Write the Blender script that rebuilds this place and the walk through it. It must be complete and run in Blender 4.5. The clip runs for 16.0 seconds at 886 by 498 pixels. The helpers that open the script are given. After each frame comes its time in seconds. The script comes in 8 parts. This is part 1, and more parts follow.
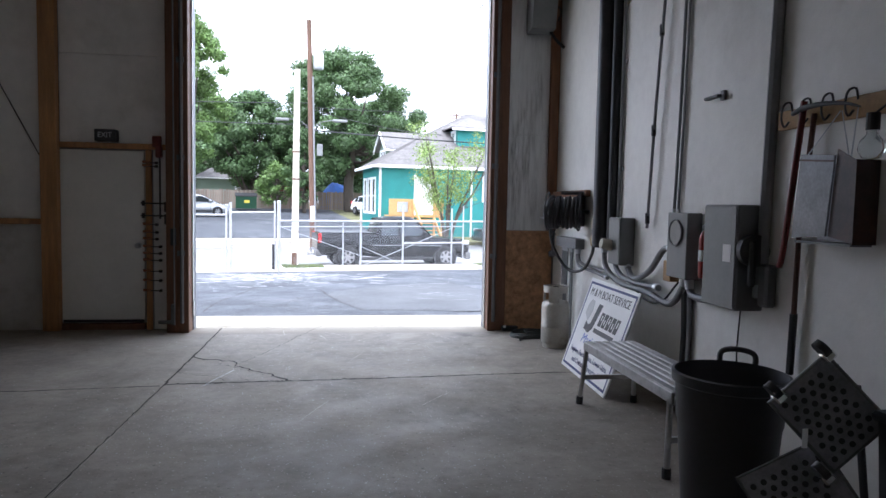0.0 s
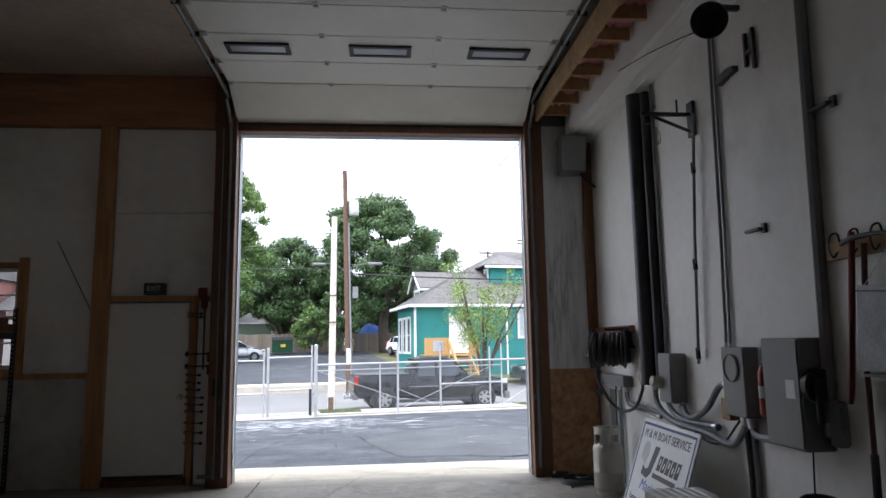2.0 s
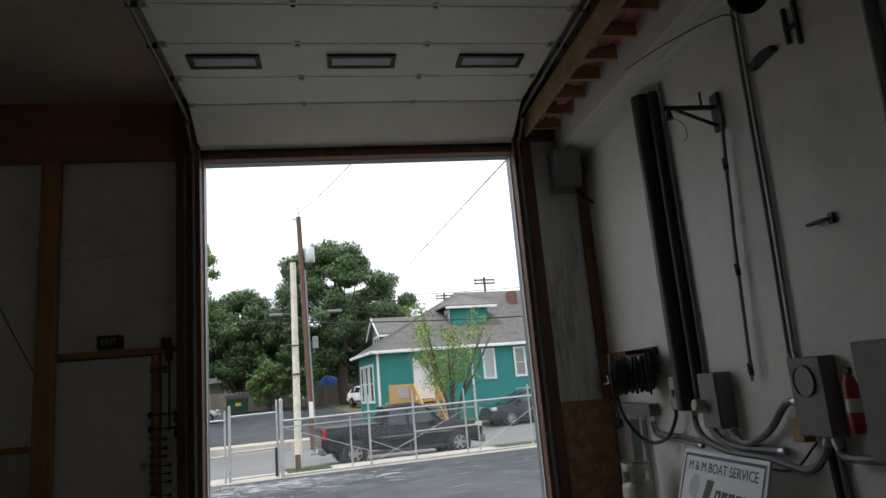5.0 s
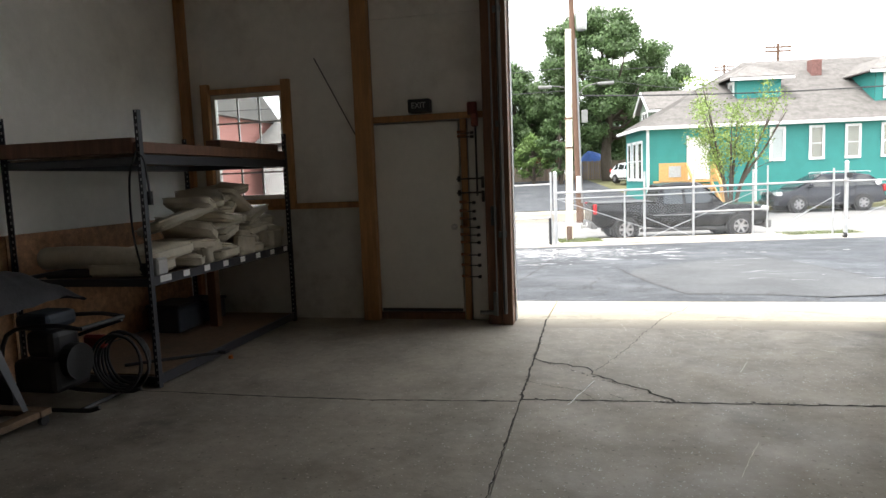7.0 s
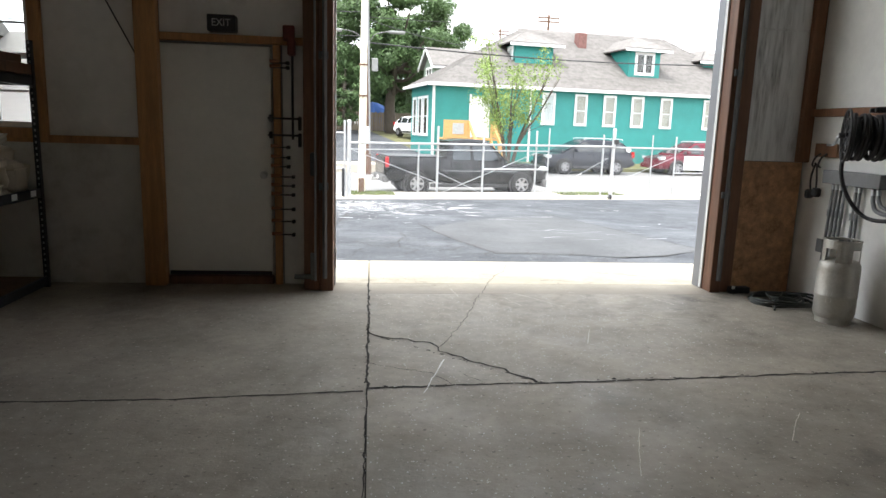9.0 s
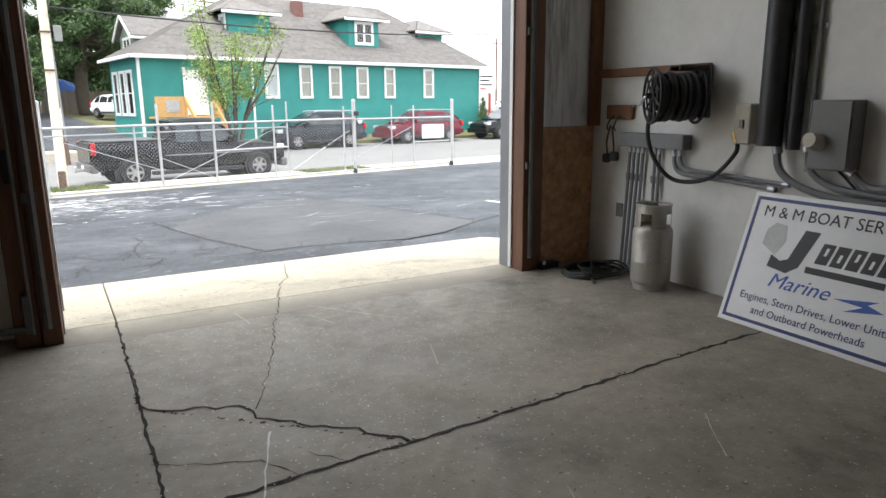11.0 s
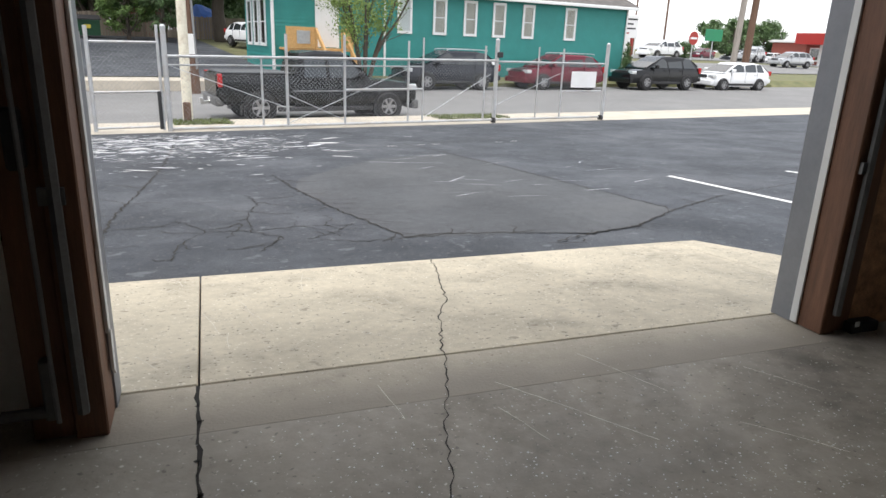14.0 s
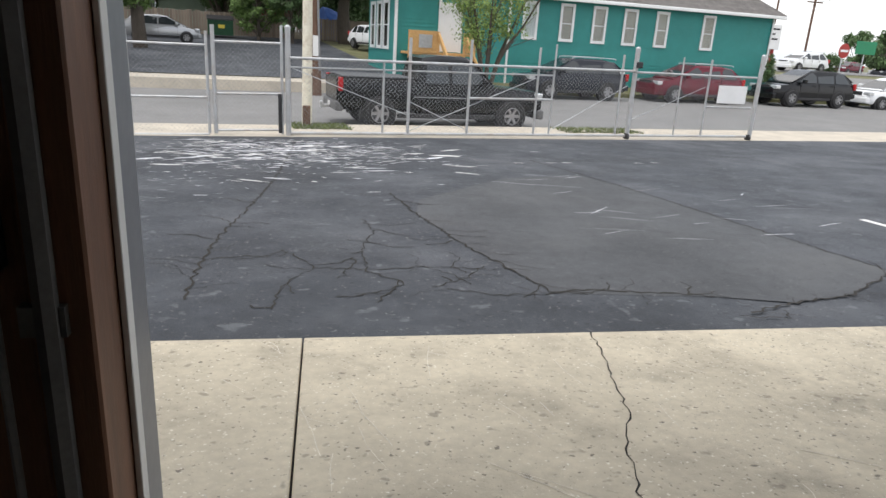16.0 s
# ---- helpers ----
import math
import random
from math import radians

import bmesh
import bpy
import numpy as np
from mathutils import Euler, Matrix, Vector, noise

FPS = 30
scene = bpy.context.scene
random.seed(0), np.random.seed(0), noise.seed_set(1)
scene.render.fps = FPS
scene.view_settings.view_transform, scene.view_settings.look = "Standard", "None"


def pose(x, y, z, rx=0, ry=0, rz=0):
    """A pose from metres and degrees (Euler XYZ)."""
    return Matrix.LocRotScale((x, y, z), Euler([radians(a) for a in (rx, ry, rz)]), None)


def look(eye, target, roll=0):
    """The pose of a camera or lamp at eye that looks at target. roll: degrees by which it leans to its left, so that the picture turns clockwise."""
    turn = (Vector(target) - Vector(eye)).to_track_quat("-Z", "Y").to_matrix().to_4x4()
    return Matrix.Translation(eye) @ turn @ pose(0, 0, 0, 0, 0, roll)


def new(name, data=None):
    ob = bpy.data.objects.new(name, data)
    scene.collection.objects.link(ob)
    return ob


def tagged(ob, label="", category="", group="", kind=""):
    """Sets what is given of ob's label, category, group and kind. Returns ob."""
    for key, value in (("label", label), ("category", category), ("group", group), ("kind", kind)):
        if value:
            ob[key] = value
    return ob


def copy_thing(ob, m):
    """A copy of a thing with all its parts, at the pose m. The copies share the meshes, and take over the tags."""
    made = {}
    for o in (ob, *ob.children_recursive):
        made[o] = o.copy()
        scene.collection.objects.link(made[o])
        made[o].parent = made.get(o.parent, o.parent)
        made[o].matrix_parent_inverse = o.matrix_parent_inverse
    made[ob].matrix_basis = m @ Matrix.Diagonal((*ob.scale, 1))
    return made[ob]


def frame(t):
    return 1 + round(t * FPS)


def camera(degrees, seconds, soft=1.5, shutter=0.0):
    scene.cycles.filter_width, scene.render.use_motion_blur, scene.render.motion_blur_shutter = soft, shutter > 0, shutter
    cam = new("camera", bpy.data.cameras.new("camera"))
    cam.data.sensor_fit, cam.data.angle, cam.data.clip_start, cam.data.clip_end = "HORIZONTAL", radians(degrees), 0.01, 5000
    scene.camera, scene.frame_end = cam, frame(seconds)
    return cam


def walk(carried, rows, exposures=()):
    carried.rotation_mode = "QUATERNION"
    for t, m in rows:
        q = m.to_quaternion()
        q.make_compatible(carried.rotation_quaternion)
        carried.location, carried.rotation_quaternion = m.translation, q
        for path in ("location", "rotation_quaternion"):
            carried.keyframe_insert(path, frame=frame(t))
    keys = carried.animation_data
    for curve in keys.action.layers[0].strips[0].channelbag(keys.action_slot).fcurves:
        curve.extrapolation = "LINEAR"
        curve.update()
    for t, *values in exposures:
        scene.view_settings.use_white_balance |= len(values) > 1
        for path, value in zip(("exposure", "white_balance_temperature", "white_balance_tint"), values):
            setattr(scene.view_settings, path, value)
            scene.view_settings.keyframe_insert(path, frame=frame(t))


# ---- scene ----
cam = camera(67.2, 16.0)
PATH = [
    (0, (0.42, -8.022, 1.539), (0.702, -6.046, 1.409), 1.1),
    (0.5, (0.418, -8.035, 1.56), (0.663, -6.05, 1.547), 0.2),
    (1, (0.396, -8.051, 1.583), (0.631, -6.07, 1.722), -0.1),
    (1.5, (0.39, -8.044, 1.592), (0.6, -6.064, 1.785), -0.5),
    (2, (0.346, -8.003, 1.582), (0.527, -6.031, 1.861), -0.9),
    (2.5, (0.266, -7.834, 1.58), (0.401, -5.872, 1.945), -3.1),
    (3, (0.202, -7.72, 1.565), (0.245, -5.77, 2.004), -3.5),
    (3.2, (0.14, -7.675, 1.551), (0.155, -5.72, 1.973), -3.8),
    (5.3, (-0.06, -7.14, 1.516), (0.291, -5.213, 1.917), -5.0),
    (5.5, (-0.086, -7.095, 1.508), (0.144, -5.124, 1.758), -4.0),
    (5.6, (-0.123, -7.068, 1.506), (0.017, -5.079, 1.67), -3.3),
    (5.8, (-0.209, -6.994, 1.513), (-0.202, -4.994, 1.545), -2.6),
    (6, (-0.272, -6.929, 1.526), (-0.372, -4.932, 1.487), -2.5),
    (6.5, (-0.438, -6.814, 1.53), (-0.661, -4.831, 1.394), -2.7),
    (7, (-0.585, -6.656, 1.508), (-1.029, -4.717, 1.299), -2.2),
    (7.4, (-0.711, -6.506, 1.522), (-1.327, -4.621, 1.265), -2.7),
    (7.5, (-0.746, -6.462, 1.525), (-1.405, -4.593, 1.26), -2.8),
    (7.7, (-0.800, -6.385, 1.515), (-1.540, -4.546, 1.255), -3.1),
    (8, (-0.885, -6.337, 1.516), (-1.638, -4.501, 1.262), -2.4),
    (8.3, (-0.955, -6.271, 1.506), (-1.452, -4.35, 1.254), -1.1),
    (8.5, (-1.039, -6.186, 1.518), (-1.29, -4.229, 1.195), 0.2),
    (8.6, (-1.121, -6.132, 1.509), (-1.226, -4.167, 1.153), 0.6),
    (8.8, (-1.124, -6.037, 1.487), (-1.017, -4.076, 1.11), 2.0),
    (8.9, (-1.102, -5.955, 1.477), (-0.926, -3.996, 1.112), 2.0),
    (9, (-1.084, -5.862, 1.468), (-0.865, -3.907, 1.109), 1.8),
    (9.1, (-1.088, -5.769, 1.467), (-0.834, -3.816, 1.119), 2.6),
    (9.5, (-1.122, -5.551, 1.472), (-0.763, -3.627, 1.06), 1.9),
    (10, (-1.19, -5.256, 1.469), (-0.574, -3.403, 1.039), 0.6),
    (10.2, (-1.215, -5.139, 1.464), (-0.475, -3.329, 1.043), 1.3),
    (12.3, (-1.308, -3.704, 1.458), (-0.253, -2.064, 1.011), -2.0),
    (12.5, (-1.254, -3.557, 1.46), (-0.331, -1.841, 1.009), -2.2),
    (13, (-1.165, -3.22, 1.451), (-0.245, -1.512, 0.964), 0.8),
    (13.5, (-1.071, -2.856, 1.445), (-0.138, -1.195, 0.836), 2.9),
    (14, (-0.989, -2.477, 1.469), (-0.339, -0.682, 0.875), 2.2),
    (14.5, (-1.022, -2.135, 1.456), (-0.634, -0.27, 0.847), 3.0),
    (15, (-1.029, -1.815, 1.468), (-0.56, 0.027, 0.849), 5.5),
    (15.5, (-0.985, -1.486, 1.477), (-0.63, 0.375, 0.836), 2.7),
    (16, (-0.98, -1.247, 1.463), (-0.625, 0.629, 0.869), 3.4),
]
walk(cam, [(t, look(eye, target, roll)) for t, eye, target, roll in PATH], [(0, 2.34, 5600, 16), (0.5, 2.29, 5620, 15), (1.0, 2.09, 5720, 15), (2.0, 1.74, 5850, 14), (3.0, 1.24, 6100, 12), (5.3, 0.76, 6200, 9), (5.6, 0.86, 6200, 9), (6.0, 1.33, 6400, 10), (7.0, 2.21, 6600, 10), (7.5, 2.86, 6700, 10), (8.0, 3.36, 6750, 11), (8.5, 2.86, 6650, 11), (9.0, 2.26, 6430, 10), (10.0, 1.96, 6420, 10), (12.5, 1.46, 6380, 11), (14.5, 0.89, 6420, 12), (16.0, 0.69, 6420, 12)])
A = radians(9.5)            # the street and its houses stand at this angle to the workshop
STREET = pose(0, 0, 0, 0, 0, 9.5)

# ---- world and sun ----
world = bpy.data.worlds.new("overcast_sky")
scene.world = world
world.use_nodes = True
wn, wl = world.node_tree.nodes, world.node_tree.links
for n in list(wn):
    wn.remove(n)
w_out = wn.new("ShaderNodeOutputWorld")
w_bg = wn.new("ShaderNodeBackground")
w_sky = wn.new("ShaderNodeTexSky")
w_sky.sky_type = "NISHITA"
w_sky.sun_disc = False
w_sky.sun_elevation, w_sky.sun_rotation = radians(48), radians(200)
w_scale = wn.new("ShaderNodeMix")
w_scale.data_type = "RGBA"
w_scale.inputs["Factor"].default_value = 0.84
w_co = wn.new("ShaderNodeTexCoord")
w_no = wn.new("ShaderNodeTexNoise")
w_no.inputs["Scale"].default_value, w_no.inputs["Detail"].default_value = 2.2, 5
w_map = wn.new("ShaderNodeMapping")
w_map.inputs["Scale"].default_value = (1, 1, 3.2)
w_ramp = wn.new("ShaderNodeValToRGB")
w_ramp.color_ramp.elements[0].position, w_ramp.color_ramp.elements[0].color = 0.35, (5.6, 6.2, 6.9, 1)
w_ramp.color_ramp.elements[1].position, w_ramp.color_ramp.elements[1].color = 0.62, (10.9, 10.6, 10.1, 1)
wl.new(w_co.outputs["Generated"], w_map.inputs["Vector"])
wl.new(w_map.outputs["Vector"], w_no.inputs["Vector"])
wl.new(w_no.outputs["Fac"], w_ramp.inputs["Fac"])
wl.new(w_sky.outputs["Color"], w_scale.inputs["A"])
wl.new(w_ramp.outputs["Color"], w_scale.inputs["B"])
wl.new(w_scale.outputs["Result"], w_bg.inputs["Color"])
w_bg.inputs["Strength"].default_value = 0.10
wl.new(w_bg.outputs["Background"], w_out.inputs["Surface"])
sun = new("sun", bpy.data.lights.new("sun", "SUN"))
sun.data.energy, sun.data.angle, sun.data.color = 1.3, radians(25), (1, 0.97, 0.92)
sun.matrix_world = look((-8, 10, 30), (0, 18, 0))


# ---- building helpers ----
BASE = {}


def thing(name, at=(0, 0, 0), label="", category="", group="", kind="", rz=0):
    ob = new(name)
    ob.matrix_basis = pose(*at, 0, 0, rz)
    ob.empty_display_size = 0.1
    BASE[ob.name] = Vector(at)
    return tagged(ob, label, category, group, kind)


def mesh_ob(name, bm, material, smooth=False):
    me = bpy.data.meshes.new(name)
    bm.normal_update()
    bm.to_mesh(me)
    bm.free()
    for m in material if isinstance(material, (list, tuple)) else [material]:
        me.materials.append(m)
    if smooth:
        me.shade_smooth() if smooth is True else smooth_by(me, smooth)
    return new(name, me)


def smooth_by(me, degrees):
    b = bmesh.new()
    b.from_mesh(me)
    for f in b.faces:
        f.smooth = True
    for e in b.edges:
        e.smooth = not (len(e.link_faces) == 2 and e.calc_face_angle(9) > radians(degrees))
    b.to_mesh(me)
    b.free()


def part(name, bm, material, parent, label="", smooth=False, shift=True):
    """One mesh under a thing; the mesh is given in the thing's own axes, from the world's origin when shift is set."""
    if shift and parent.name in BASE:
        bmesh.ops.translate(bm, verts=bm.verts, vec=-BASE[parent.name])
    ob = mesh_ob(name, bm, material, smooth)
    ob.parent = parent
    return tagged(ob, label)


def structure(name, bm, material, label, category, smooth=False, m=None):
    ob = mesh_ob(name, bm, material, smooth)
    if m:
        ob.matrix_basis = m
    return tagged(ob, label, category, kind="structure")


def bx(bm, x0, y0, z0, x1, y1, z1, bevel=0.0, seg=1, mi=0):
    vs = bmesh.ops.create_cube(bm, size=1)["verts"]
    c = Vector(((x0 + x1) / 2, (y0 + y1) / 2, (z0 + z1) / 2))
    s = (abs(x1 - x0), abs(y1 - y0), abs(z1 - z0))
    for v in vs:
        v.co = Vector((v.co.x * s[0], v.co.y * s[1], v.co.z * s[2])) + c
    faces = list({f for v in vs for f in v.link_faces})
    for f in faces:
        f.material_index = mi
    if bevel:
        es = list({e for v in vs for e in v.link_edges})
        bmesh.ops.bevel(bm, geom=es, offset=bevel, segments=seg, affect="EDGES", profile=0.5, material=mi if mi else -1)
    return bm


def box(*a, **k):
    return bx(bmesh.new(), *a, **k)


def cyl(bm, p0, p1, r, seg=10, r2=None, caps=True):
    p0, p1 = Vector(p0), Vector(p1)
    d = p1 - p0
    q = d.to_track_quat("Z", "Y").to_matrix().to_4x4()
    m = Matrix.Translation((p0 + p1) / 2) @ q
    bmesh.ops.create_cone(bm, cap_ends=caps, segments=seg, radius1=r, radius2=r if r2 is None else r2, depth=d.length, matrix=m)
    return bm


def curve_points(pts, n=6):
    """A smooth line through the given points."""
    pts = [Vector(p) for p in pts]
    out = []
    for i in range(len(pts) - 1):
        a, b = pts[i], pts[i + 1]
        ta = (b - pts[i - 1]) / 2 if i else b - a
        tb = (pts[i + 2] - a) / 2 if i + 2 < len(pts) else b - a
        for k in range(n):
            t = k / n
            out.append(a * (2 * t**3 - 3 * t**2 + 1) + ta * (t**3 - 2 * t**2 + t) + b * (-2 * t**3 + 3 * t**2) + tb * (t**3 - t**2))
    return out + [pts[-1]]


def tube(bm, pts, r, seg=8, closed=False, radii=None):
    pts = [Vector(p) for p in pts]
    rings, n = [], len(pts)
    up = Vector((0, 0, 1))
    last = None
    for i, p in enumerate(pts):
        d = (pts[(i + 1) % n] - pts[i - 1]) if closed else (pts[min(i + 1, n - 1)] - pts[max(i - 1, 0)])
        d = d.normalized() if d.length > 1e-9 else Vector((0, 0, 1))
        x = last - d * last.dot(d) if last is not None else d.cross(up if abs(d.z) < 0.95 else Vector((1, 0, 0)))
        x = x.normalized() if x.length > 1e-6 else d.orthogonal().normalized()
        last = x
        y = d.cross(x)
        rr = radii[i] if radii else r
        rings.append([bm.verts.new(p + (x * math.cos(2 * math.pi * k / seg) + y * math.sin(2 * math.pi * k / seg)) * rr) for k in range(seg)])
    for i in range(n if closed else n - 1):
        a, b = rings[i], rings[(i + 1) % n]
        for k in range(seg):
            bm.faces.new((a[k], a[(k + 1) % seg], b[(k + 1) % seg], b[k]))
    if not closed:
        bm.faces.new(rings[0][::-1])
        bm.faces.new(rings[-1])
    return bm


def lathe(bm, profile, at=(0, 0, 0), seg=24, m=None):
    """Turns (radius, height) pairs about the upright axis."""
    m = m or Matrix.Translation(at)
    rings = []
    for r, z in profile:
        if r < 1e-5:
            rings.append([bm.verts.new(m @ Vector((0, 0, z)))])
        else:
            rings.append([bm.verts.new(m @ Vector((r * math.cos(2 * math.pi * k / seg), r * math.sin(2 * math.pi * k / seg), z))) for k in range(seg)])
    for a, b in zip(rings, rings[1:]):
        for k in range(seg):
            j = (k + 1) % seg
            if len(a) == 1 and len(b) == 1:
                continue
            if len(a) == 1:
                bm.faces.new((a[0], b[j], b[k]))
            elif len(b) == 1:
                bm.faces.new((a[k], a[j], b[0]))
            else:
                bm.faces.new((a[k], a[j], b[j], b[k]))
    return bm


def prism(bm, outline, axis, lo, hi, mi=0):
    """Extrudes a closed outline along axis x, y or z; the outline lies in the other two, in order."""
    def put(p, d):
        return {"x": (d, p[0], p[1]), "y": (p[0], d, p[1]), "z": (p[0], p[1], d)}[axis]
    a = [bm.verts.new(put(p, lo)) for p in outline]
    b = [bm.verts.new(put(p, hi)) for p in outline]
    fs = [bm.faces.new(a[::-1]), bm.faces.new(b)]
    for i in range(len(a)):
        j = (i + 1) % len(a)
        fs.append(bm.faces.new((a[i], a[j], b[j], b[i])))
    for f in fs:
        f.material_index = mi
    bmesh.ops.recalc_face_normals(bm, faces=fs)
    return bm


def quad(bm, a, b, c, d, mi=0):
    f = bm.faces.new([bm.verts.new(p) for p in (a, b, c, d)])
    f.material_index = mi
    return f


# ---- materials ----
def mat(name, color, rough=0.6, metal=0.0, var=0.12, scale=6.0, bump=0.0, bump_scale=60.0, stain=None, stain_amount=0.0,
        stain_scale=1.2, island=0.0, spec=0.5, coords="Object", stretch=(1, 1, 1), rough_var=0.0, random=0.0, coat=0.0, speck=None):
    m = bpy.data.materials.new(name)
    m.use_nodes = True
    n, l = m.node_tree.nodes, m.node_tree.links
    b = n["Principled BSDF"]
    b.inputs["Roughness"].default_value, b.inputs["Metallic"].default_value = rough, metal
    b.inputs["Specular IOR Level"].default_value = spec
    b.inputs["Coat Weight"].default_value = coat
    co = n.new("ShaderNodeTexCoord")
    mp = n.new("ShaderNodeMapping")
    mp.inputs["Scale"].default_value = stretch
    l.new(co.outputs[coords], mp.inputs["Vector"])

    def tex(s, detail=6, roughness=0.6):
        t = n.new("ShaderNodeTexNoise")
        t.inputs["Scale"].default_value, t.inputs["Detail"].default_value, t.inputs["Roughness"].default_value = s, detail, roughness
        l.new(mp.outputs["Vector"], t.inputs["Vector"])
        return t.outputs["Fac"]

    def remap(v, lo, hi, a=0.3, c=0.7):
        r = n.new("ShaderNodeMapRange")
        r.inputs["From Min"].default_value, r.inputs["From Max"].default_value = a, c
        r.inputs["To Min"].default_value, r.inputs["To Max"].default_value = lo, hi
        l.new(v, r.inputs["Value"])
        return r.outputs["Result"]

    def mul(v, w):
        x = n.new("ShaderNodeMath")
        x.operation = "MULTIPLY"
        l.new(v, x.inputs[0])
        l.new(w, x.inputs[1])
        return x.outputs[0]

    col = n.new("ShaderNodeHueSaturation")
    col.inputs["Color"].default_value = (*color, 1)
    value = mul(remap(tex(scale), 1 - var, 1 + var), remap(tex(scale * 9, 4), 1 - var * 0.6, 1 + var * 0.6))
    if random:
        oi = n.new("ShaderNodeObjectInfo")
        value = mul(value, remap(oi.outputs["Random"], 1 - random, 1 + random, 0, 1))
    if island:
        ge = n.new("ShaderNodeNewGeometry")
        value = mul(value, remap(ge.outputs["Random Per Island"], 1 - island, 1 + island, 0, 1))
    l.new(value, col.inputs["Value"])
    out = col.outputs["Color"]
    if stain:
        mx = n.new("ShaderNodeMix")
        mx.data_type = "RGBA"
        l.new(mul(remap(tex(stain_scale, 8, 0.65), 0, 1, 0.48, 0.66), remap(tex(stain_scale * 6, 5), 0.2, stain_amount * 2, 0.35, 0.65)), mx.inputs["Factor"])
        mx.clamp_factor = True
        l.new(out, mx.inputs["A"])
        mx.inputs["B"].default_value = (*stain, 1)
        out = mx.outputs["Result"]
    for tone, amount, size in speck or ():
        mx = n.new("ShaderNodeMix")
        mx.data_type = "RGBA"
        l.new(remap(tex(size, 2, 0.4), 0, amount, 0.66, 0.74), mx.inputs["Factor"])
        l.new(out, mx.inputs["A"])
        mx.inputs["B"].default_value = (*tone, 1)
        out = mx.outputs["Result"]
    l.new(out, b.inputs["Base Color"])
    if rough_var:
        l.new(remap(tex(scale * 1.7), max(rough - rough_var, 0.02), min(rough + rough_var, 1)), b.inputs["Roughness"])
    if bump:
        bp = n.new("ShaderNodeBump")
        bp.inputs["Strength"].default_value, bp.inputs["Distance"].default_value = 1.0, bump
        l.new(tex(bump_scale, 5), bp.inputs["Height"])
        l.new(bp.outputs["Normal"], b.inputs["Normal"])
    return m


def glass_mat(name, tint=(0.9, 0.95, 0.95), rough=0.0):
    m = bpy.data.materials.new(name)
    m.use_nodes = True
    b = m.node_tree.nodes["Principled BSDF"]
    b.inputs["Base Color"].default_value = (*tint, 1)
    b.inputs["Roughness"].default_value = rough
    b.inputs["Transmission Weight"].default_value = 1.0
    b.inputs["IOR"].default_value = 1.45
    return m


def glow_mat(name, color, strength):
    m = bpy.data.materials.new(name)
    m.use_nodes = True
    b = m.node_tree.nodes["Principled BSDF"]
    b.inputs["Base Color"].default_value = (*color, 1)
    b.inputs["Emission Color"].default_value = (*color, 1)
    b.inputs["Emission Strength"].default_value = strength
    return m


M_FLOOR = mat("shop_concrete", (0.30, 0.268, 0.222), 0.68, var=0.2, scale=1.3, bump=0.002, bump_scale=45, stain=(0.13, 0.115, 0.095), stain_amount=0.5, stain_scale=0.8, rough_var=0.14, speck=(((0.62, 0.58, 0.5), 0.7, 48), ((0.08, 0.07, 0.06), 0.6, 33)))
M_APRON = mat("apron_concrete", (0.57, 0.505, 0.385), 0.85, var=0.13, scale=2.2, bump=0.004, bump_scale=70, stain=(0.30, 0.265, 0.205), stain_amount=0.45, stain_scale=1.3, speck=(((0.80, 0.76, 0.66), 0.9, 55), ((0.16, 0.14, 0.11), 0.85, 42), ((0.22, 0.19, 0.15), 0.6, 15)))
M_KERB = mat("old_concrete", (0.50, 0.45, 0.37), 0.9, var=0.12, scale=1.5, bump=0.003, bump_scale=40, stain=(0.3, 0.28, 0.24), stain_amount=0.3)
M_ASPHALT = mat("sealed_asphalt", (0.046, 0.051, 0.060), 0.70, var=0.26, scale=0.7, bump=0.006, bump_scale=90, spec=0.4, stain=(0.105, 0.11, 0.12), stain_amount=0.4, stain_scale=0.35, rough_var=0.14, speck=(((0.2, 0.2, 0.2), 0.6, 30), ((0.02, 0.021, 0.024), 0.7, 21), ((0.17, 0.18, 0.19), 0.5, 7)))
M_ROAD = mat("worn_road", (0.20, 0.197, 0.192), 0.88, var=0.10, scale=0.5, bump=0.004, bump_scale=90, stain=(0.15, 0.15, 0.15), stain_amount=0.3, stain_scale=0.3)
M_WALL = mat("painted_block", (0.82, 0.81, 0.77), 0.55, var=0.05, scale=1.2, bump=0.002, bump_scale=30, stain=(0.5, 0.49, 0.45), stain_amount=0.25, stain_scale=0.8)
M_PANEL = mat("white_wall_panel", (0.82, 0.80, 0.76), 0.5, var=0.06, scale=0.9, bump=0.001, bump_scale=25, stain=(0.42, 0.39, 0.34), stain_amount=0.3, stain_scale=0.7)
M_PANELD = mat("dirty_lower_panel", (0.64, 0.62, 0.58), 0.55, var=0.08, scale=0.9, bump=0.001, bump_scale=25, stain=(0.34, 0.31, 0.27), stain_amount=0.45, stain_scale=1.4)
M_FRP = mat("grey_liner_panel", (0.68, 0.69, 0.69), 0.42, var=0.12, scale=1.2, stain=(0.2, 0.2, 0.2), stain_amount=0.45, stain_scale=2.5, stretch=(3, 3, 0.35))
M_OSB = mat("oriented_strand_board", (0.44, 0.245, 0.13), 0.7, var=0.35, scale=14, bump=0.001, bump_scale=70, stain=(0.20, 0.10, 0.045), stain_amount=0.5, stain_scale=8)
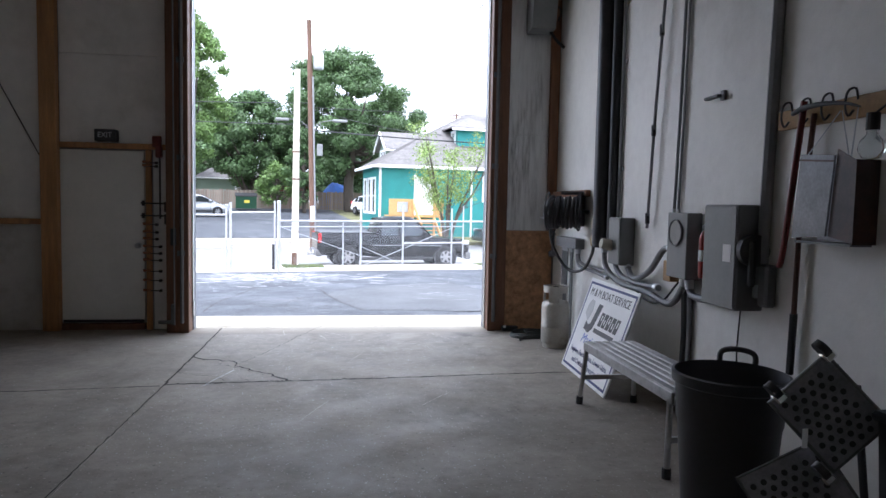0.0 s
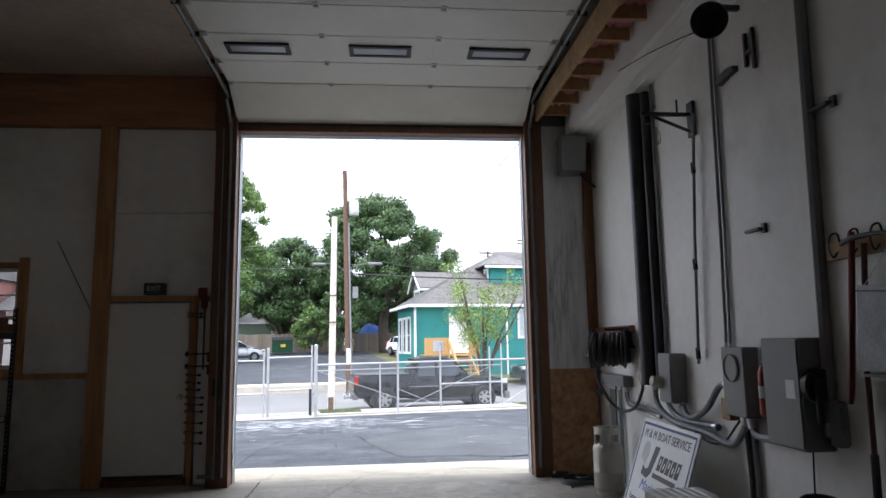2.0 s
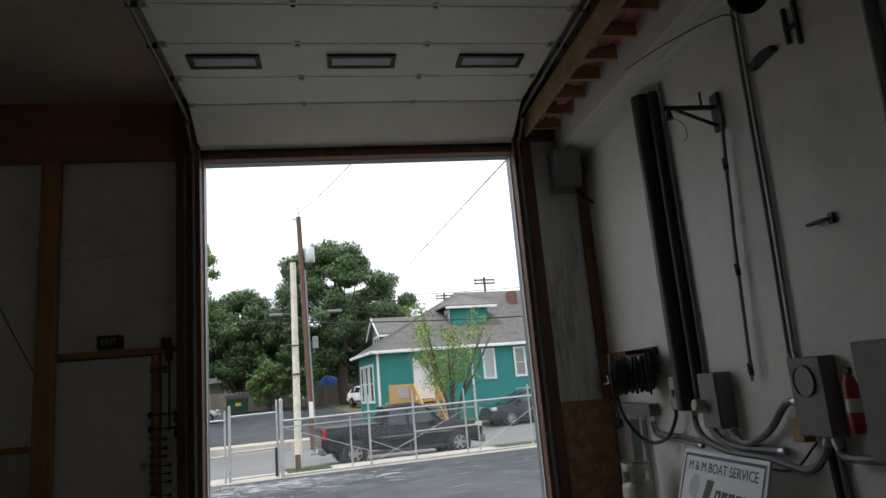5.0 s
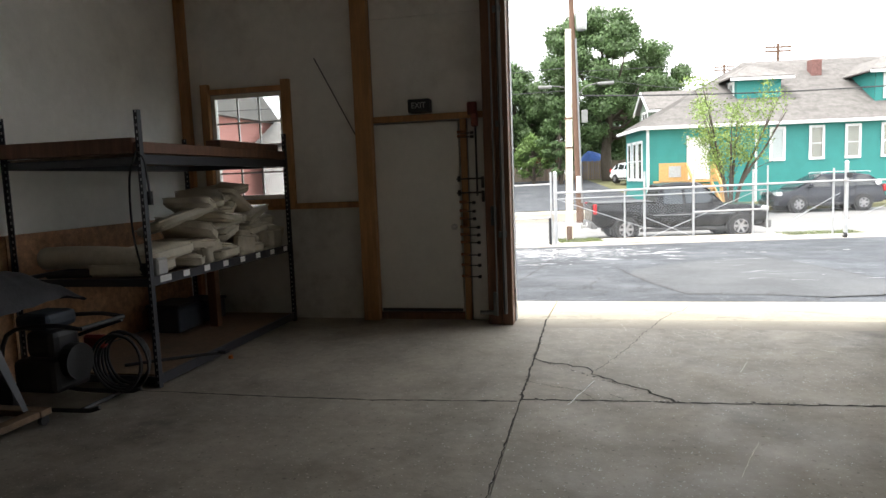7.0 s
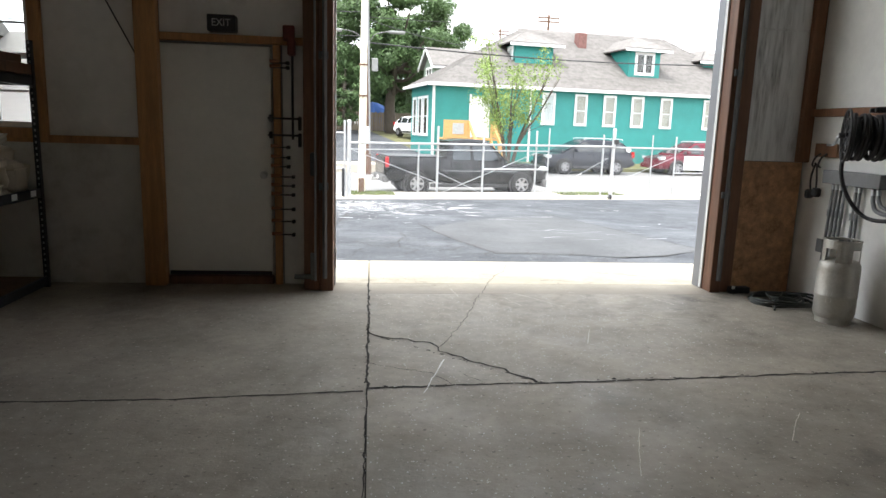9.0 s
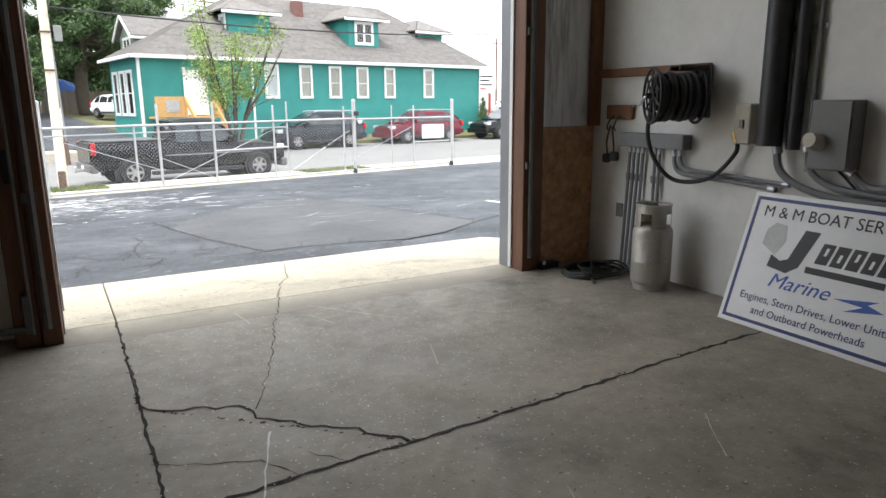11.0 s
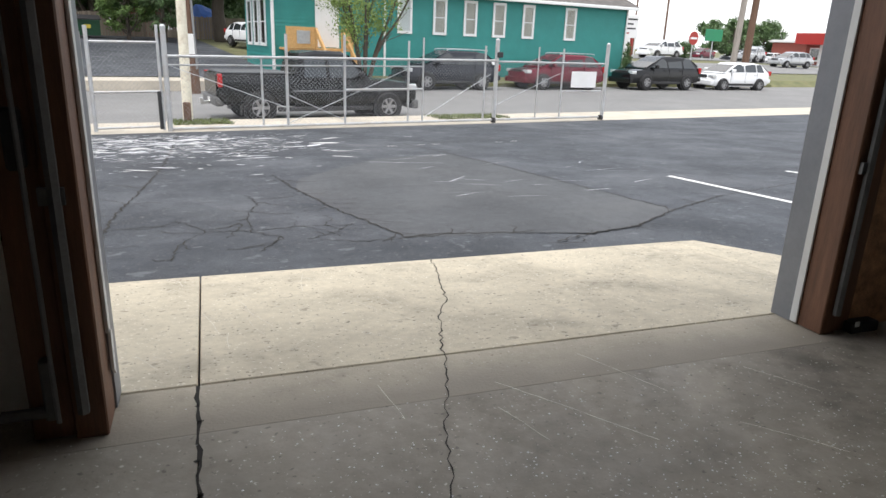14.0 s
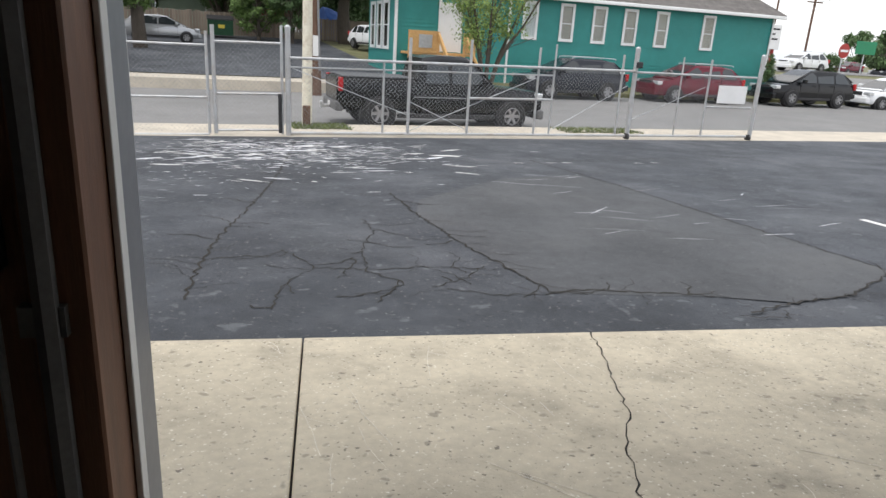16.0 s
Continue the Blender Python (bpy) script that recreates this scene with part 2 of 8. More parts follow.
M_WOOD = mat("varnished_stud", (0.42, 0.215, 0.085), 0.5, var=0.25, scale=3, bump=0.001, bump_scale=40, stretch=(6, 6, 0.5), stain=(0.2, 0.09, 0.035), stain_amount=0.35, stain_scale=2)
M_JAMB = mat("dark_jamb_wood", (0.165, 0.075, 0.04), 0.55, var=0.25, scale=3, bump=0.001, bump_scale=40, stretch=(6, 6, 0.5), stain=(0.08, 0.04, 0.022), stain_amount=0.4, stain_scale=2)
M_BEAM = mat("header_plywood", (0.36, 0.17, 0.085), 0.6, var=0.25, scale=2.2, stretch=(0.5, 4, 4), stain=(0.11, 0.05, 0.028), stain_amount=0.4, stain_scale=1)
M_CEIL = mat("foil_insulation", (0.52, 0.44, 0.37), 0.45, metal=0.2, var=0.15, scale=1.2, bump=0.01, bump_scale=3)
M_WHITE = mat("white_paint", (0.74, 0.74, 0.72), 0.5, var=0.04, scale=3, stain=(0.55, 0.53, 0.48), stain_amount=0.15)
M_DOORP = mat("overhead_door_enamel", (0.76, 0.76, 0.73), 0.45, var=0.04, scale=2, bump=0.0006, bump_scale=70)
M_EXIT = mat("exit_door_paint", (0.74, 0.73, 0.68), 0.45, var=0.04, scale=2, stain=(0.5, 0.48, 0.42), stain_amount=0.12)
M_GALV = mat("galvanised_steel", (0.55, 0.57, 0.59), 0.42, metal=0.75, var=0.12, scale=9)
M_TRACK = mat("dull_track_steel", (0.15, 0.15, 0.15), 0.5, metal=0.4, var=0.15, scale=9)
M_STUDD = mat("dark_stained_stud", (0.20, 0.09, 0.042), 0.55, var=0.25, scale=3, bump=0.001, bump_scale=40, stretch=(6, 6, 0.5), stain=(0.1, 0.045, 0.022), stain_amount=0.4, stain_scale=2)
M_STEEL = mat("brushed_steel", (0.6, 0.6, 0.6), 0.32, metal=0.9, var=0.08, scale=12)
M_GREYBOX = mat("grey_enclosure_paint", (0.20, 0.205, 0.20), 0.45, var=0.08, scale=5, stain=(0.13, 0.125, 0.115), stain_amount=0.25)
M_PVC = mat("grey_conduit", (0.21, 0.215, 0.22), 0.5, var=0.1, scale=8)
M_BLACK = mat("black_rubber", (0.026, 0.026, 0.028), 0.55, var=0.2, scale=9, bump=0.0006, bump_scale=80)
M_BLKPIPE = mat("black_iron_pipe", (0.045, 0.046, 0.050), 0.45, metal=0.2, var=0.2, scale=6)
M_BIN = mat("black_bin_plastic", (0.032, 0.032, 0.035), 0.42, var=0.15, scale=6, bump=0.0006, bump_scale=60)
M_RED = mat("red_paint", (0.35, 0.025, 0.02), 0.35, var=0.1, scale=8)
M_SHELF = mat("dark_rack_enamel", (0.035, 0.037, 0.045), 0.4, var=0.15, scale=8, metal=0.2)
M_CHIP = mat("particle_board", (0.22, 0.15, 0.10), 0.8, var=0.2, scale=20, stain=(0.1, 0.075, 0.055), stain_amount=0.3)
M_VINYL = mat("cream_boat_vinyl", (0.56, 0.51, 0.41), 0.5, var=0.07, scale=5, stain=(0.34, 0.30, 0.23), stain_amount=0.35, stain_scale=3, random=0.12)
M_TARP = mat("dark_grey_tarp", (0.034, 0.034, 0.037), 0.65, var=0.3, scale=6, bump=0.004, bump_scale=20)
M_SAW = mat("grey_machine_paint", (0.15, 0.157, 0.165), 0.45, var=0.1, scale=6, metal=0.1)
M_RAWWOOD = mat("raw_timber", (0.40, 0.26, 0.13), 0.75, var=0.2, scale=4, stretch=(3, 3, 3), stain=(0.2, 0.12, 0.06), stain_amount=0.3)
M_TEAL = mat("teal_siding_paint", (0.028, 0.24, 0.22), 0.6, var=0.06, scale=1.5, stain=(0.02, 0.19, 0.18), stain_amount=0.2)
M_TRIMW = mat("white_house_trim", (0.78, 0.79, 0.79), 0.5, var=0.03, scale=2)
M_ROOF = mat("grey_roof_shingle", (0.158, 0.148, 0.140), 0.9, var=0.22, scale=3.5, bump=0.01, bump_scale=12, island=0.09)
M_LEAF = mat("oak_leaf", (0.072, 0.128, 0.042), 0.6, var=0.25, scale=0.5, island=0.35)
M_LEAF2 = mat("young_tree_leaf", (0.185, 0.265, 0.065), 0.6, var=0.25, scale=0.9, island=0.35)
M_LEAF3 = mat("light_leaf", (0.12, 0.20, 0.05), 0.6, var=0.25, scale=0.5, island=0.35)
M_BARK = mat("tree_bark", (0.085, 0.07, 0.055), 0.9, var=0.25, scale=6, bump=0.01, bump_scale=25, stretch=(3, 3, 0.6))
M_GRASS = mat("grass_blade", (0.11, 0.14, 0.045), 0.8, var=0.3, scale=0.8, island=0.3)
M_LAWN = mat("lawn_soil", (0.13, 0.135, 0.06), 0.95, var=0.25, scale=1.5, stain=(0.2, 0.16, 0.09), stain_amount=0.4)
M_FENCEW = mat("weathered_fence_board", (0.22, 0.18, 0.14), 0.85, var=0.2, scale=2, stretch=(5, 5, 0.7), random=0.2)
M_POLEW = mat("painted_pole_cream", (0.68, 0.65, 0.54), 0.7, var=0.1, scale=2, stain=(0.22, 0.12, 0.06), stain_amount=0.35, stain_scale=2)
M_POLEB = mat("creosote_pole", (0.13, 0.075, 0.05), 0.85, var=0.25, scale=3, stretch=(4, 4, 0.5), bump=0.004, bump_scale=20)
M_PORCH = mat("new_pine", (0.55, 0.33, 0.13), 0.7, var=0.15, scale=3, stretch=(4, 4, 4))
M_TYRE = mat("tyre_rubber", (0.02, 0.02, 0.021), 0.8, var=0.15, scale=10)
M_RIM = mat("alloy_wheel", (0.34, 0.34, 0.35), 0.32, metal=0.7, var=0.05, scale=8)
M_CARGLASS = mat("tinted_car_glass", (0.03, 0.035, 0.038), 0.04, var=0.05, scale=2, spec=0.8)
M_CHROME = mat("chrome_trim", (0.75, 0.75, 0.76), 0.12, metal=1.0, var=0.03, scale=3)
M_LAMP_R = mat("red_lens", (0.42, 0.012, 0.015), 0.15, var=0.1, scale=8, coat=0.5)
M_LAMP_W = mat("clear_lens", (0.7, 0.72, 0.74), 0.12, metal=0.4, var=0.05, scale=8, coat=0.5)
M_GLASS = glass_mat("window_glass")
M_BLINDS = mat("window_blind", (0.48, 0.44, 0.37), 0.7, var=0.08, scale=2)
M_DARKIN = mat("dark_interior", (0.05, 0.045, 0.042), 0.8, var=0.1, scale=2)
M_SIGNW = mat("white_sign_board", (0.80, 0.80, 0.80), 0.4, var=0.03, scale=3, stain=(0.6, 0.6, 0.58), stain_amount=0.1)
M_NAVY = mat("navy_print", (0.035, 0.05, 0.17), 0.5, var=0.05)
M_INK = mat("black_print", (0.02, 0.02, 0.022), 0.5, var=0.05)
M_BLUEP = mat("blue_print", (0.05, 0.12, 0.45), 0.5, var=0.05)
M_CRACK = mat("crack_dirt", (0.030, 0.027, 0.023), 0.95, var=0.2, scale=10)
M_WHITELINE = mat("worn_white_paint", (0.68, 0.68, 0.66), 0.8, var=0.1, scale=8)
M_PINK = mat("pink_insulation", (0.55, 0.22, 0.24), 0.95, var=0.25, scale=12, bump=0.02, bump_scale=18)
M_BRASS = mat("valve_brass", (0.45, 0.32, 0.13), 0.35, metal=0.9, var=0.1, scale=10)
M_TANK = mat("aluminium_cylinder", (0.47, 0.455, 0.41), 0.42, metal=0.35, var=0.1, scale=5, stain=(0.28, 0.22, 0.15), stain_amount=0.35, stain_scale=4)
M_GALVPOST = mat("galvanised_post", (0.47, 0.48, 0.49), 0.5, metal=0.5, var=0.1, scale=5, stain=(0.35, 0.25, 0.17), stain_amount=0.2, stain_scale=3)
M_EXTTRIM = mat("grey_exterior_metal", (0.24, 0.25, 0.27), 0.45, metal=0.3, var=0.08, scale=4)

# ---- the workshop's shell ----
XL, XR, YB = -5.15, 2.98, -9.8          # west wall, east wall, unseen south wall set near for bounce
YN, YO = 0.27, 0.33                      # inner and outer face of the front wall
OX0, OX1, OZ = -1.40, 2.13, 4.19         # the roller-door opening
ZC = 4.92                                # ceiling
rng = random.Random(4)


def split_line(bm, pts, half, z0, z1, jitter=0.0, seed=1):
    """A thin sunken strip that follows a line on the floor, with uneven edges."""
    r = random.Random(seed)
    pts = [Vector((*p, 0)) for p in pts]
    dense = []
    for a, b in zip(pts, pts[1:]):
        n = max(2, int((b - a).length / 0.05))
        side = (b - a).normalized().cross(Vector((0, 0, 1)))
        for k in range(n):
            dense.append(a.lerp(b, k / n) + side * r.uniform(-jitter, jitter))
    dense.append(pts[-1])
    rows = []
    for i, p in enumerate(dense):
        d = dense[min(i + 1, len(dense) - 1)] - dense[max(i - 1, 0)]
        s = d.normalized().cross(Vector((0, 0, 1)))
        w = half * r.uniform(0.5, 1.4)
        rows.append([bm.verts.new((p.x + s.x * w, p.y + s.y * w, z1)), bm.verts.new((p.x - s.x * w, p.y - s.y * w, z1))])
    for a, b in zip(rows, rows[1:]):
        bm.faces.new((a[0], b[0], b[1], a[1]))
    return bm


def yard_level(v):
    """Height of the yard in street axes: it falls from the apron to the gate."""
    return -0.20 - 0.37 * max(0, min(1, (v - 2.2) / 10.7))


# floor slabs, parted by sunken joints
JX, JY = -1.09, -2.29
slabs = [(XL, JX, YB, -6.6), (JX, XR, YB, -6.6), (XL, JX, -6.6, -0.074), (JX, XR, -6.6, -0.074)]
base = structure("floor", box(XL - 0.2, YB - 0.2, -0.3, XR + 0.2, 0.31, -0.02), M_CRACK, "worn grey concrete workshop floor with joints and cracks", "floor")
for x0, x1, y0, y1 in slabs:
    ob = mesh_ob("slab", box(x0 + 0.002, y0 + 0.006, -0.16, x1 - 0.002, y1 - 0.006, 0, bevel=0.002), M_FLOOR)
    ob.parent = base
# daylight reaching in at the door is painted into the sill's colour, edge uneven
M_SILL = mat("daylit_sill_concrete", (0.50, 0.445, 0.35), 0.8, var=0.14, scale=2.0, bump=0.003, bump_scale=60, stain=(0.27, 0.24, 0.19), stain_amount=0.5, stain_scale=1.5, speck=(((0.74, 0.7, 0.6), 0.8, 55), ((0.15, 0.13, 0.10), 0.7, 42)))
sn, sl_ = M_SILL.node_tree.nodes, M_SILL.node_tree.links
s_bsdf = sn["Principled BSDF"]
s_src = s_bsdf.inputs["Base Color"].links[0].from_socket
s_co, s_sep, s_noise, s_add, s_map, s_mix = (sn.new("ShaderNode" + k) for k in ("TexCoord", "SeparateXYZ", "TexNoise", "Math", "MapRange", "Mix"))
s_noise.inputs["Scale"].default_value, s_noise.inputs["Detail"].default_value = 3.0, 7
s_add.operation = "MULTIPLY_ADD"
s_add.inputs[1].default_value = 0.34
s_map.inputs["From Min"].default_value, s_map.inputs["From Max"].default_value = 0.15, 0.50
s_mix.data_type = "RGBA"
# inner end keeps the shaded floor's tone, the outer end the lit one
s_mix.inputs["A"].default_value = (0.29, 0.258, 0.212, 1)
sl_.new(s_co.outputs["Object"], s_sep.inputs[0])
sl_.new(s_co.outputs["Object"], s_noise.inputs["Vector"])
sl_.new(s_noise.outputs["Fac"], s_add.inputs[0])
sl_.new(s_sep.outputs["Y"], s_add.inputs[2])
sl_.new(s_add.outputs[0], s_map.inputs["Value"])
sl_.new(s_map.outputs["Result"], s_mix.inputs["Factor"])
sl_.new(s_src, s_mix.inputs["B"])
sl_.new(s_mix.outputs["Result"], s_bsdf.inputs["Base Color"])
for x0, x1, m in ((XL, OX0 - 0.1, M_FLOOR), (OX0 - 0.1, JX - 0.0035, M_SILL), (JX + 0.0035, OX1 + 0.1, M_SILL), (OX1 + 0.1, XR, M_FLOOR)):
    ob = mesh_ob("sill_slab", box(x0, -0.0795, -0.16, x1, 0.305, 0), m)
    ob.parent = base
cracks = bmesh.new()
split_line(cracks, [(-1.10, -1.22), (-1.02, -1.32), (-0.91, -1.37), (-0.62, -1.49), (-0.61, -1.63), (-0.45, -1.81), (-0.29, -1.94), (-0.18, -2.09), (-0.09, -2.21)], 0.0085, 0, 0.002, 0.022, 3)
split_line(cracks, [(-0.60, -1.54), (-0.48, -1.26), (-0.32, -0.85), (-0.16, -0.31), (0.02, 0.21), (0.05, 0.32)], 0.0027, 0, 0.002, 0.012, 5)
split_line(cracks, [(-1.11, -1.85), (-0.90, -1.96), (-0.71, -2.04), (-0.60, -2.23)], 0.0022, 0, 0.002, 0.012, 7)
split_line(cracks, [(-0.51, -2.07), (-0.44, -2.16), (-0.37, -2.24)], 0.0022, 0, 0.002, 0.010, 8)
split_line(cracks, [(-1.08, -2.27), (-0.43, -2.23), (0.2, -2.21), (0.92, -2.17), (1.77, -2.11), (2.44, -2.08), (2.97, -2.05)], 0.011, 0, 0.002, 0.009, 9)
split_line(cracks, [(-5.1, -2.36), (-3.83, -2.38), (-2.89, -2.40), (-2.10, -2.39), (-1.40, -2.33), (-1.11, -2.31)], 0.008, 0, 0.002, 0.006, 10)
split_line(cracks, [(-1.09, 0.3), (-1.085, -1.0), (-1.09, -2.3)], 0.0075, 0, 0.002, 0.008, 11)
split_line(cracks, [(-1.09, -2.3), (-1.1, -3.4), (-1.12, -6)], 0.0042, 0, 0.002, 0.005, 12)
r_d = random.Random(61)
for i in range(70):
    # crumbled edges and packed dirt along the joints
    k = i % 3
    x, y = ((-1.09, r_d.uniform(-2.3, 0.2)), (r_d.uniform(-1.0, 2.6), 0.0), (-1.09 + r_d.uniform(0, 1.0), 0.0))[k]
    if k == 1:
        y = -2.28 + 0.058 * (x + 1.09) + 0.02
    if k == 2:
        y = -1.25 - (x + 1.09) * 0.95
    a = r_d.uniform(0, 6.28)
    l = r_d.uniform(0.006, 0.026)
    split_line(cracks, [(x, y), (x + l * math.cos(a), y + l * math.sin(a))], r_d.uniform(0.004, 0.011), 0, 0.002, 0.006, 300 + i)
ob = mesh_ob("floor_crack", cracks, M_CRACK)
ob.parent = base
# pale specks of spilled paint and grit on the slabs
specks = bmesh.new()
split_line(specks, [(-0.77, -2.35), (-0.69, -2.08), (-0.60, -1.81)], 0.004, 0, 0.0035, 0.006, 21)
for i in range(3000):
    cx, cy = rng.choice(((-0.4, -2.4), (0.9, -1.2), (0.3, -1.0), (-0.2, -0.7), (1.3, -0.9), (0.6, -1.6), (0.2, -3.6), (0.9, -4.4), (-0.6, -3.2)))
    x, y, r = rng.gauss(cx, 0.7), rng.gauss(cy, 0.5), rng.uniform(0.0011, 0.0046)
    if y < 0.25 and XL < x < 2.6:
        vs = [specks.verts.new((x + r * math.cos(k * 1.26 + i) * rng.uniform(0.6, 1.4), y + r * math.sin(k * 1.26 + i), 0.0035)) for k in range(5)]
        specks.faces.new(vs)
ob = mesh_ob("paint_speck", specks, M_WHITELINE)
ob.parent = base
tagged(ob, kind="stuff")

# apron slabs outside the sill
apron = structure("apron", prism(bmesh.new(), [(0.322, -0.4), (2.2, -0.4), (2.2, -0.21), (0.322, -0.03)], "x", -4.2, 3.1), M_CRACK, "pale concrete apron slab before the roller door", "pavement")
bm = bmesh.new()
for x0, x1 in ((-4.2, -1.092), (-1.082, 2.90)):
    b2 = bx(bm, x0, 0.326, -0.35, x1, 2.28, -0.004, bevel=0.006)
for v in bm.verts:
    if v.co.z > -0.1:
        v.co.z -= 0.092 * (v.co.y - 0.33)
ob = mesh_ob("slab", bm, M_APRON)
ob.parent = apron
bm = prism(bmesh.new(), [(2.904, 0.326), (3.6, 0.326), (3.45, 1.5), (3.17, 2.27), (2.904, 2.28)], "z", -0.4, -0.006)
for v in bm.verts:
    if v.co.z > -0.1:
        v.co.z -= 0.092 * (v.co.y - 0.33)
ob = mesh_ob("slab", bm, M_APRON)
ob.parent = apron
cr = bmesh.new()
split_line(cr, [(0.05, 0.33), (0.10, 0.5), (0.225, 0.90), (0.375, 1.2), (0.515, 1.75), (0.635, 2.27)], 0.0035, 0, -0.0005, 0.012, 15)
for v in cr.verts:
    v.co.z = -0.002 - 0.092 * (v.co.y - 0.33)
M_SCRATCH = mat("pale_scratch", (0.66, 0.62, 0.53), 0.85, var=0.25, scale=9)
scr = bmesh.new()
r_s = random.Random(77)
for i in range(60):
    x, y = r_s.uniform(-1.3, 2.8), r_s.uniform(0.4, 2.1)
    h, ln = r_s.gauss(1.9, 0.35), r_s.uniform(0.08, 0.45)
    split_line(scr, [(x, y), (x + ln * 0.5 * math.cos(h) + r_s.uniform(-0.02, 0.02), y + ln * 0.5 * math.sin(h)), (x + ln * math.cos(h), y + ln * math.sin(h))], r_s.uniform(0.0008, 0.0022), 0, 0, 0.003, 400 + i)
for v in list(scr.verts):
    v.co.z = -0.0015 - 0.092 * (v.co.y - 0.33)
bmesh.ops.delete(scr, geom=[f for f in scr.faces if max(v.co.y for v in f.verts) > 2.25], context="FACES")
ob = mesh_ob("apron_scratch", scr, M_SCRATCH)
ob.parent = apron
fsc = bmesh.new()
for x, y, h, ln in ((0.62, -0.62, 2.2, 0.75), (0.9, -0.3, 2.0, 0.5), (0.2, -0.5, 1.9, 0.3), (1.3, -0.9, 2.3, 0.4), (-0.3, -0.2, 1.7, 0.3), (0.45, -1.5, 1.2, 0.35), (1.6, -0.5, 2.1, 0.35), (0.1, -3.3, 1.2, 0.5), (1.0, -3.0, 0.9, 0.4)):
    split_line(fsc, [(x, y), (x + ln * 0.5 * math.cos(h), y + ln * 0.5 * math.sin(h) + 0.01), (x + ln * math.cos(h), y + ln * math.sin(h))], 0.0016, 0, 0.003, 0.003, int(500 + x * 10))
ob = mesh_ob("floor_scratch", fsc, M_SCRATCH)
ob.parent = base
ob = mesh_ob("apron_crack", cr, M_CRACK)
ob.parent = apron

# front wall: liner panels, outer metal skin, header
skin = bmesh.new()
for x0, x1, z0, z1 in ((XL - 0.2, -4.80, -0.15, 5.3), (-4.80, -3.92, -0.15, 1.36), (-4.80, -3.92, 2.54, 5.3), (-3.92, -2.89, -0.15, 5.3), (-2.89, -1.95, 2.11, 5.3), (-2.89, -1.95, -0.15, 0.0), (-1.95, OX0 - 0.03, -0.15, 5.3)):
    bx(skin, x0, YN + 0.03, z0, x1, YO + 0.02, z1)
wall_n = structure("wall_north", skin, M_EXTTRIM, "front wall lined with white panels and timber studs", "wall")
def liner(x0, x1, z0, z1, y=YN, m=M_PANEL, name="liner_panel"):
    ob = mesh_ob(name, box(x0, y, z0, x1, y + 0.028, z1, bevel=0.003), m)
    ob.parent = wall_n
    return ob
liner(XL + 0.02, -4.87, 0.0, 4.26)
liner(-3.84, -3.06, 1.30, 4.26)
liner(-4.87, -3.84, 2.61, 4.26)
liner(-4.87, -3.06, 0.0, 1.25, m=M_PANELD)
liner(-2.88, -1.67, 2.14, 3.2)
liner(-2.88, -1.67, 3.204, 4.26)
liner(-1.86, -1.67, 0.0, 2.14)
ob = mesh_ob("outer_skin", bx(bx(bmesh.new(), OX1 + 0.03, 0.09, -0.15, XR + 0.2, YO, 5.3), OX0 - 0.03, 0.22, OZ + 0.02, OX1 + 0.03, YO, 5.3), M_EXTTRIM)
ob.parent = wall_n
liner(2.36, 2.93, 1.25, 4.3, 0.055, M_FRP, "grey_liner_panel")
for i, z in enumerate((2.42,)):
    liner(2.38, 2.92, z, z + 0.012, 0.045, M_FRP, "panel_lap")
liner(2.36, 2.95, 0.0, 1.245, 0.05, M_OSB, "strand_board")

trims = structure("trim", box(-3.06, 0.16, 0, -2.88, 0.268, 4.26, bevel=0.008), M_WOOD, "brown timber stud beside the exit door", "trim")
def timber(x0, y0, z0, x1, y1, z1, m=M_WOOD, name="stud"):
    ob = mesh_ob(name, box(x0, y0, z0, x1, y1, z1, bevel=0.006), m)
    ob.parent = trims
    return ob
timber(XL + 0.004, 0.19, 0, -5.04, 0.268, 4.26, name="corner_stud")
timber(-5.04, 0.235, 1.235, -3.064, 0.266, 1.30, name="wall_rail")
timber(-2.876, 0.225, 2.125, -1.67, 0.266, 2.19, name="door_head_trim")
timber(-1.935, 0.225, 0, -1.87, 0.266, 2.12, name="door_side_trim")
timber(XL + 0.01, 0.15, 4.262, -1.70, 0.266, ZC - 0.004, M_BEAM, "header_beam")
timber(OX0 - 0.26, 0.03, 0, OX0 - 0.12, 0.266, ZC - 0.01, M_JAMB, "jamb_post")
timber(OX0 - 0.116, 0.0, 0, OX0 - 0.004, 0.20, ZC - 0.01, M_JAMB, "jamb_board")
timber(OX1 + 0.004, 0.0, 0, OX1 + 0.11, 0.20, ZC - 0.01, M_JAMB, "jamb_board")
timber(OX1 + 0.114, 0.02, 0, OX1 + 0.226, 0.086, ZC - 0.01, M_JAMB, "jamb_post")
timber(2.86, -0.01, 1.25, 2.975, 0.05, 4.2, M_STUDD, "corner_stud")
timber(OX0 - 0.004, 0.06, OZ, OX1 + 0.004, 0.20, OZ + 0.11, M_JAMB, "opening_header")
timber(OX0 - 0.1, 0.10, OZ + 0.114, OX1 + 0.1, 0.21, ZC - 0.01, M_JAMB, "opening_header")
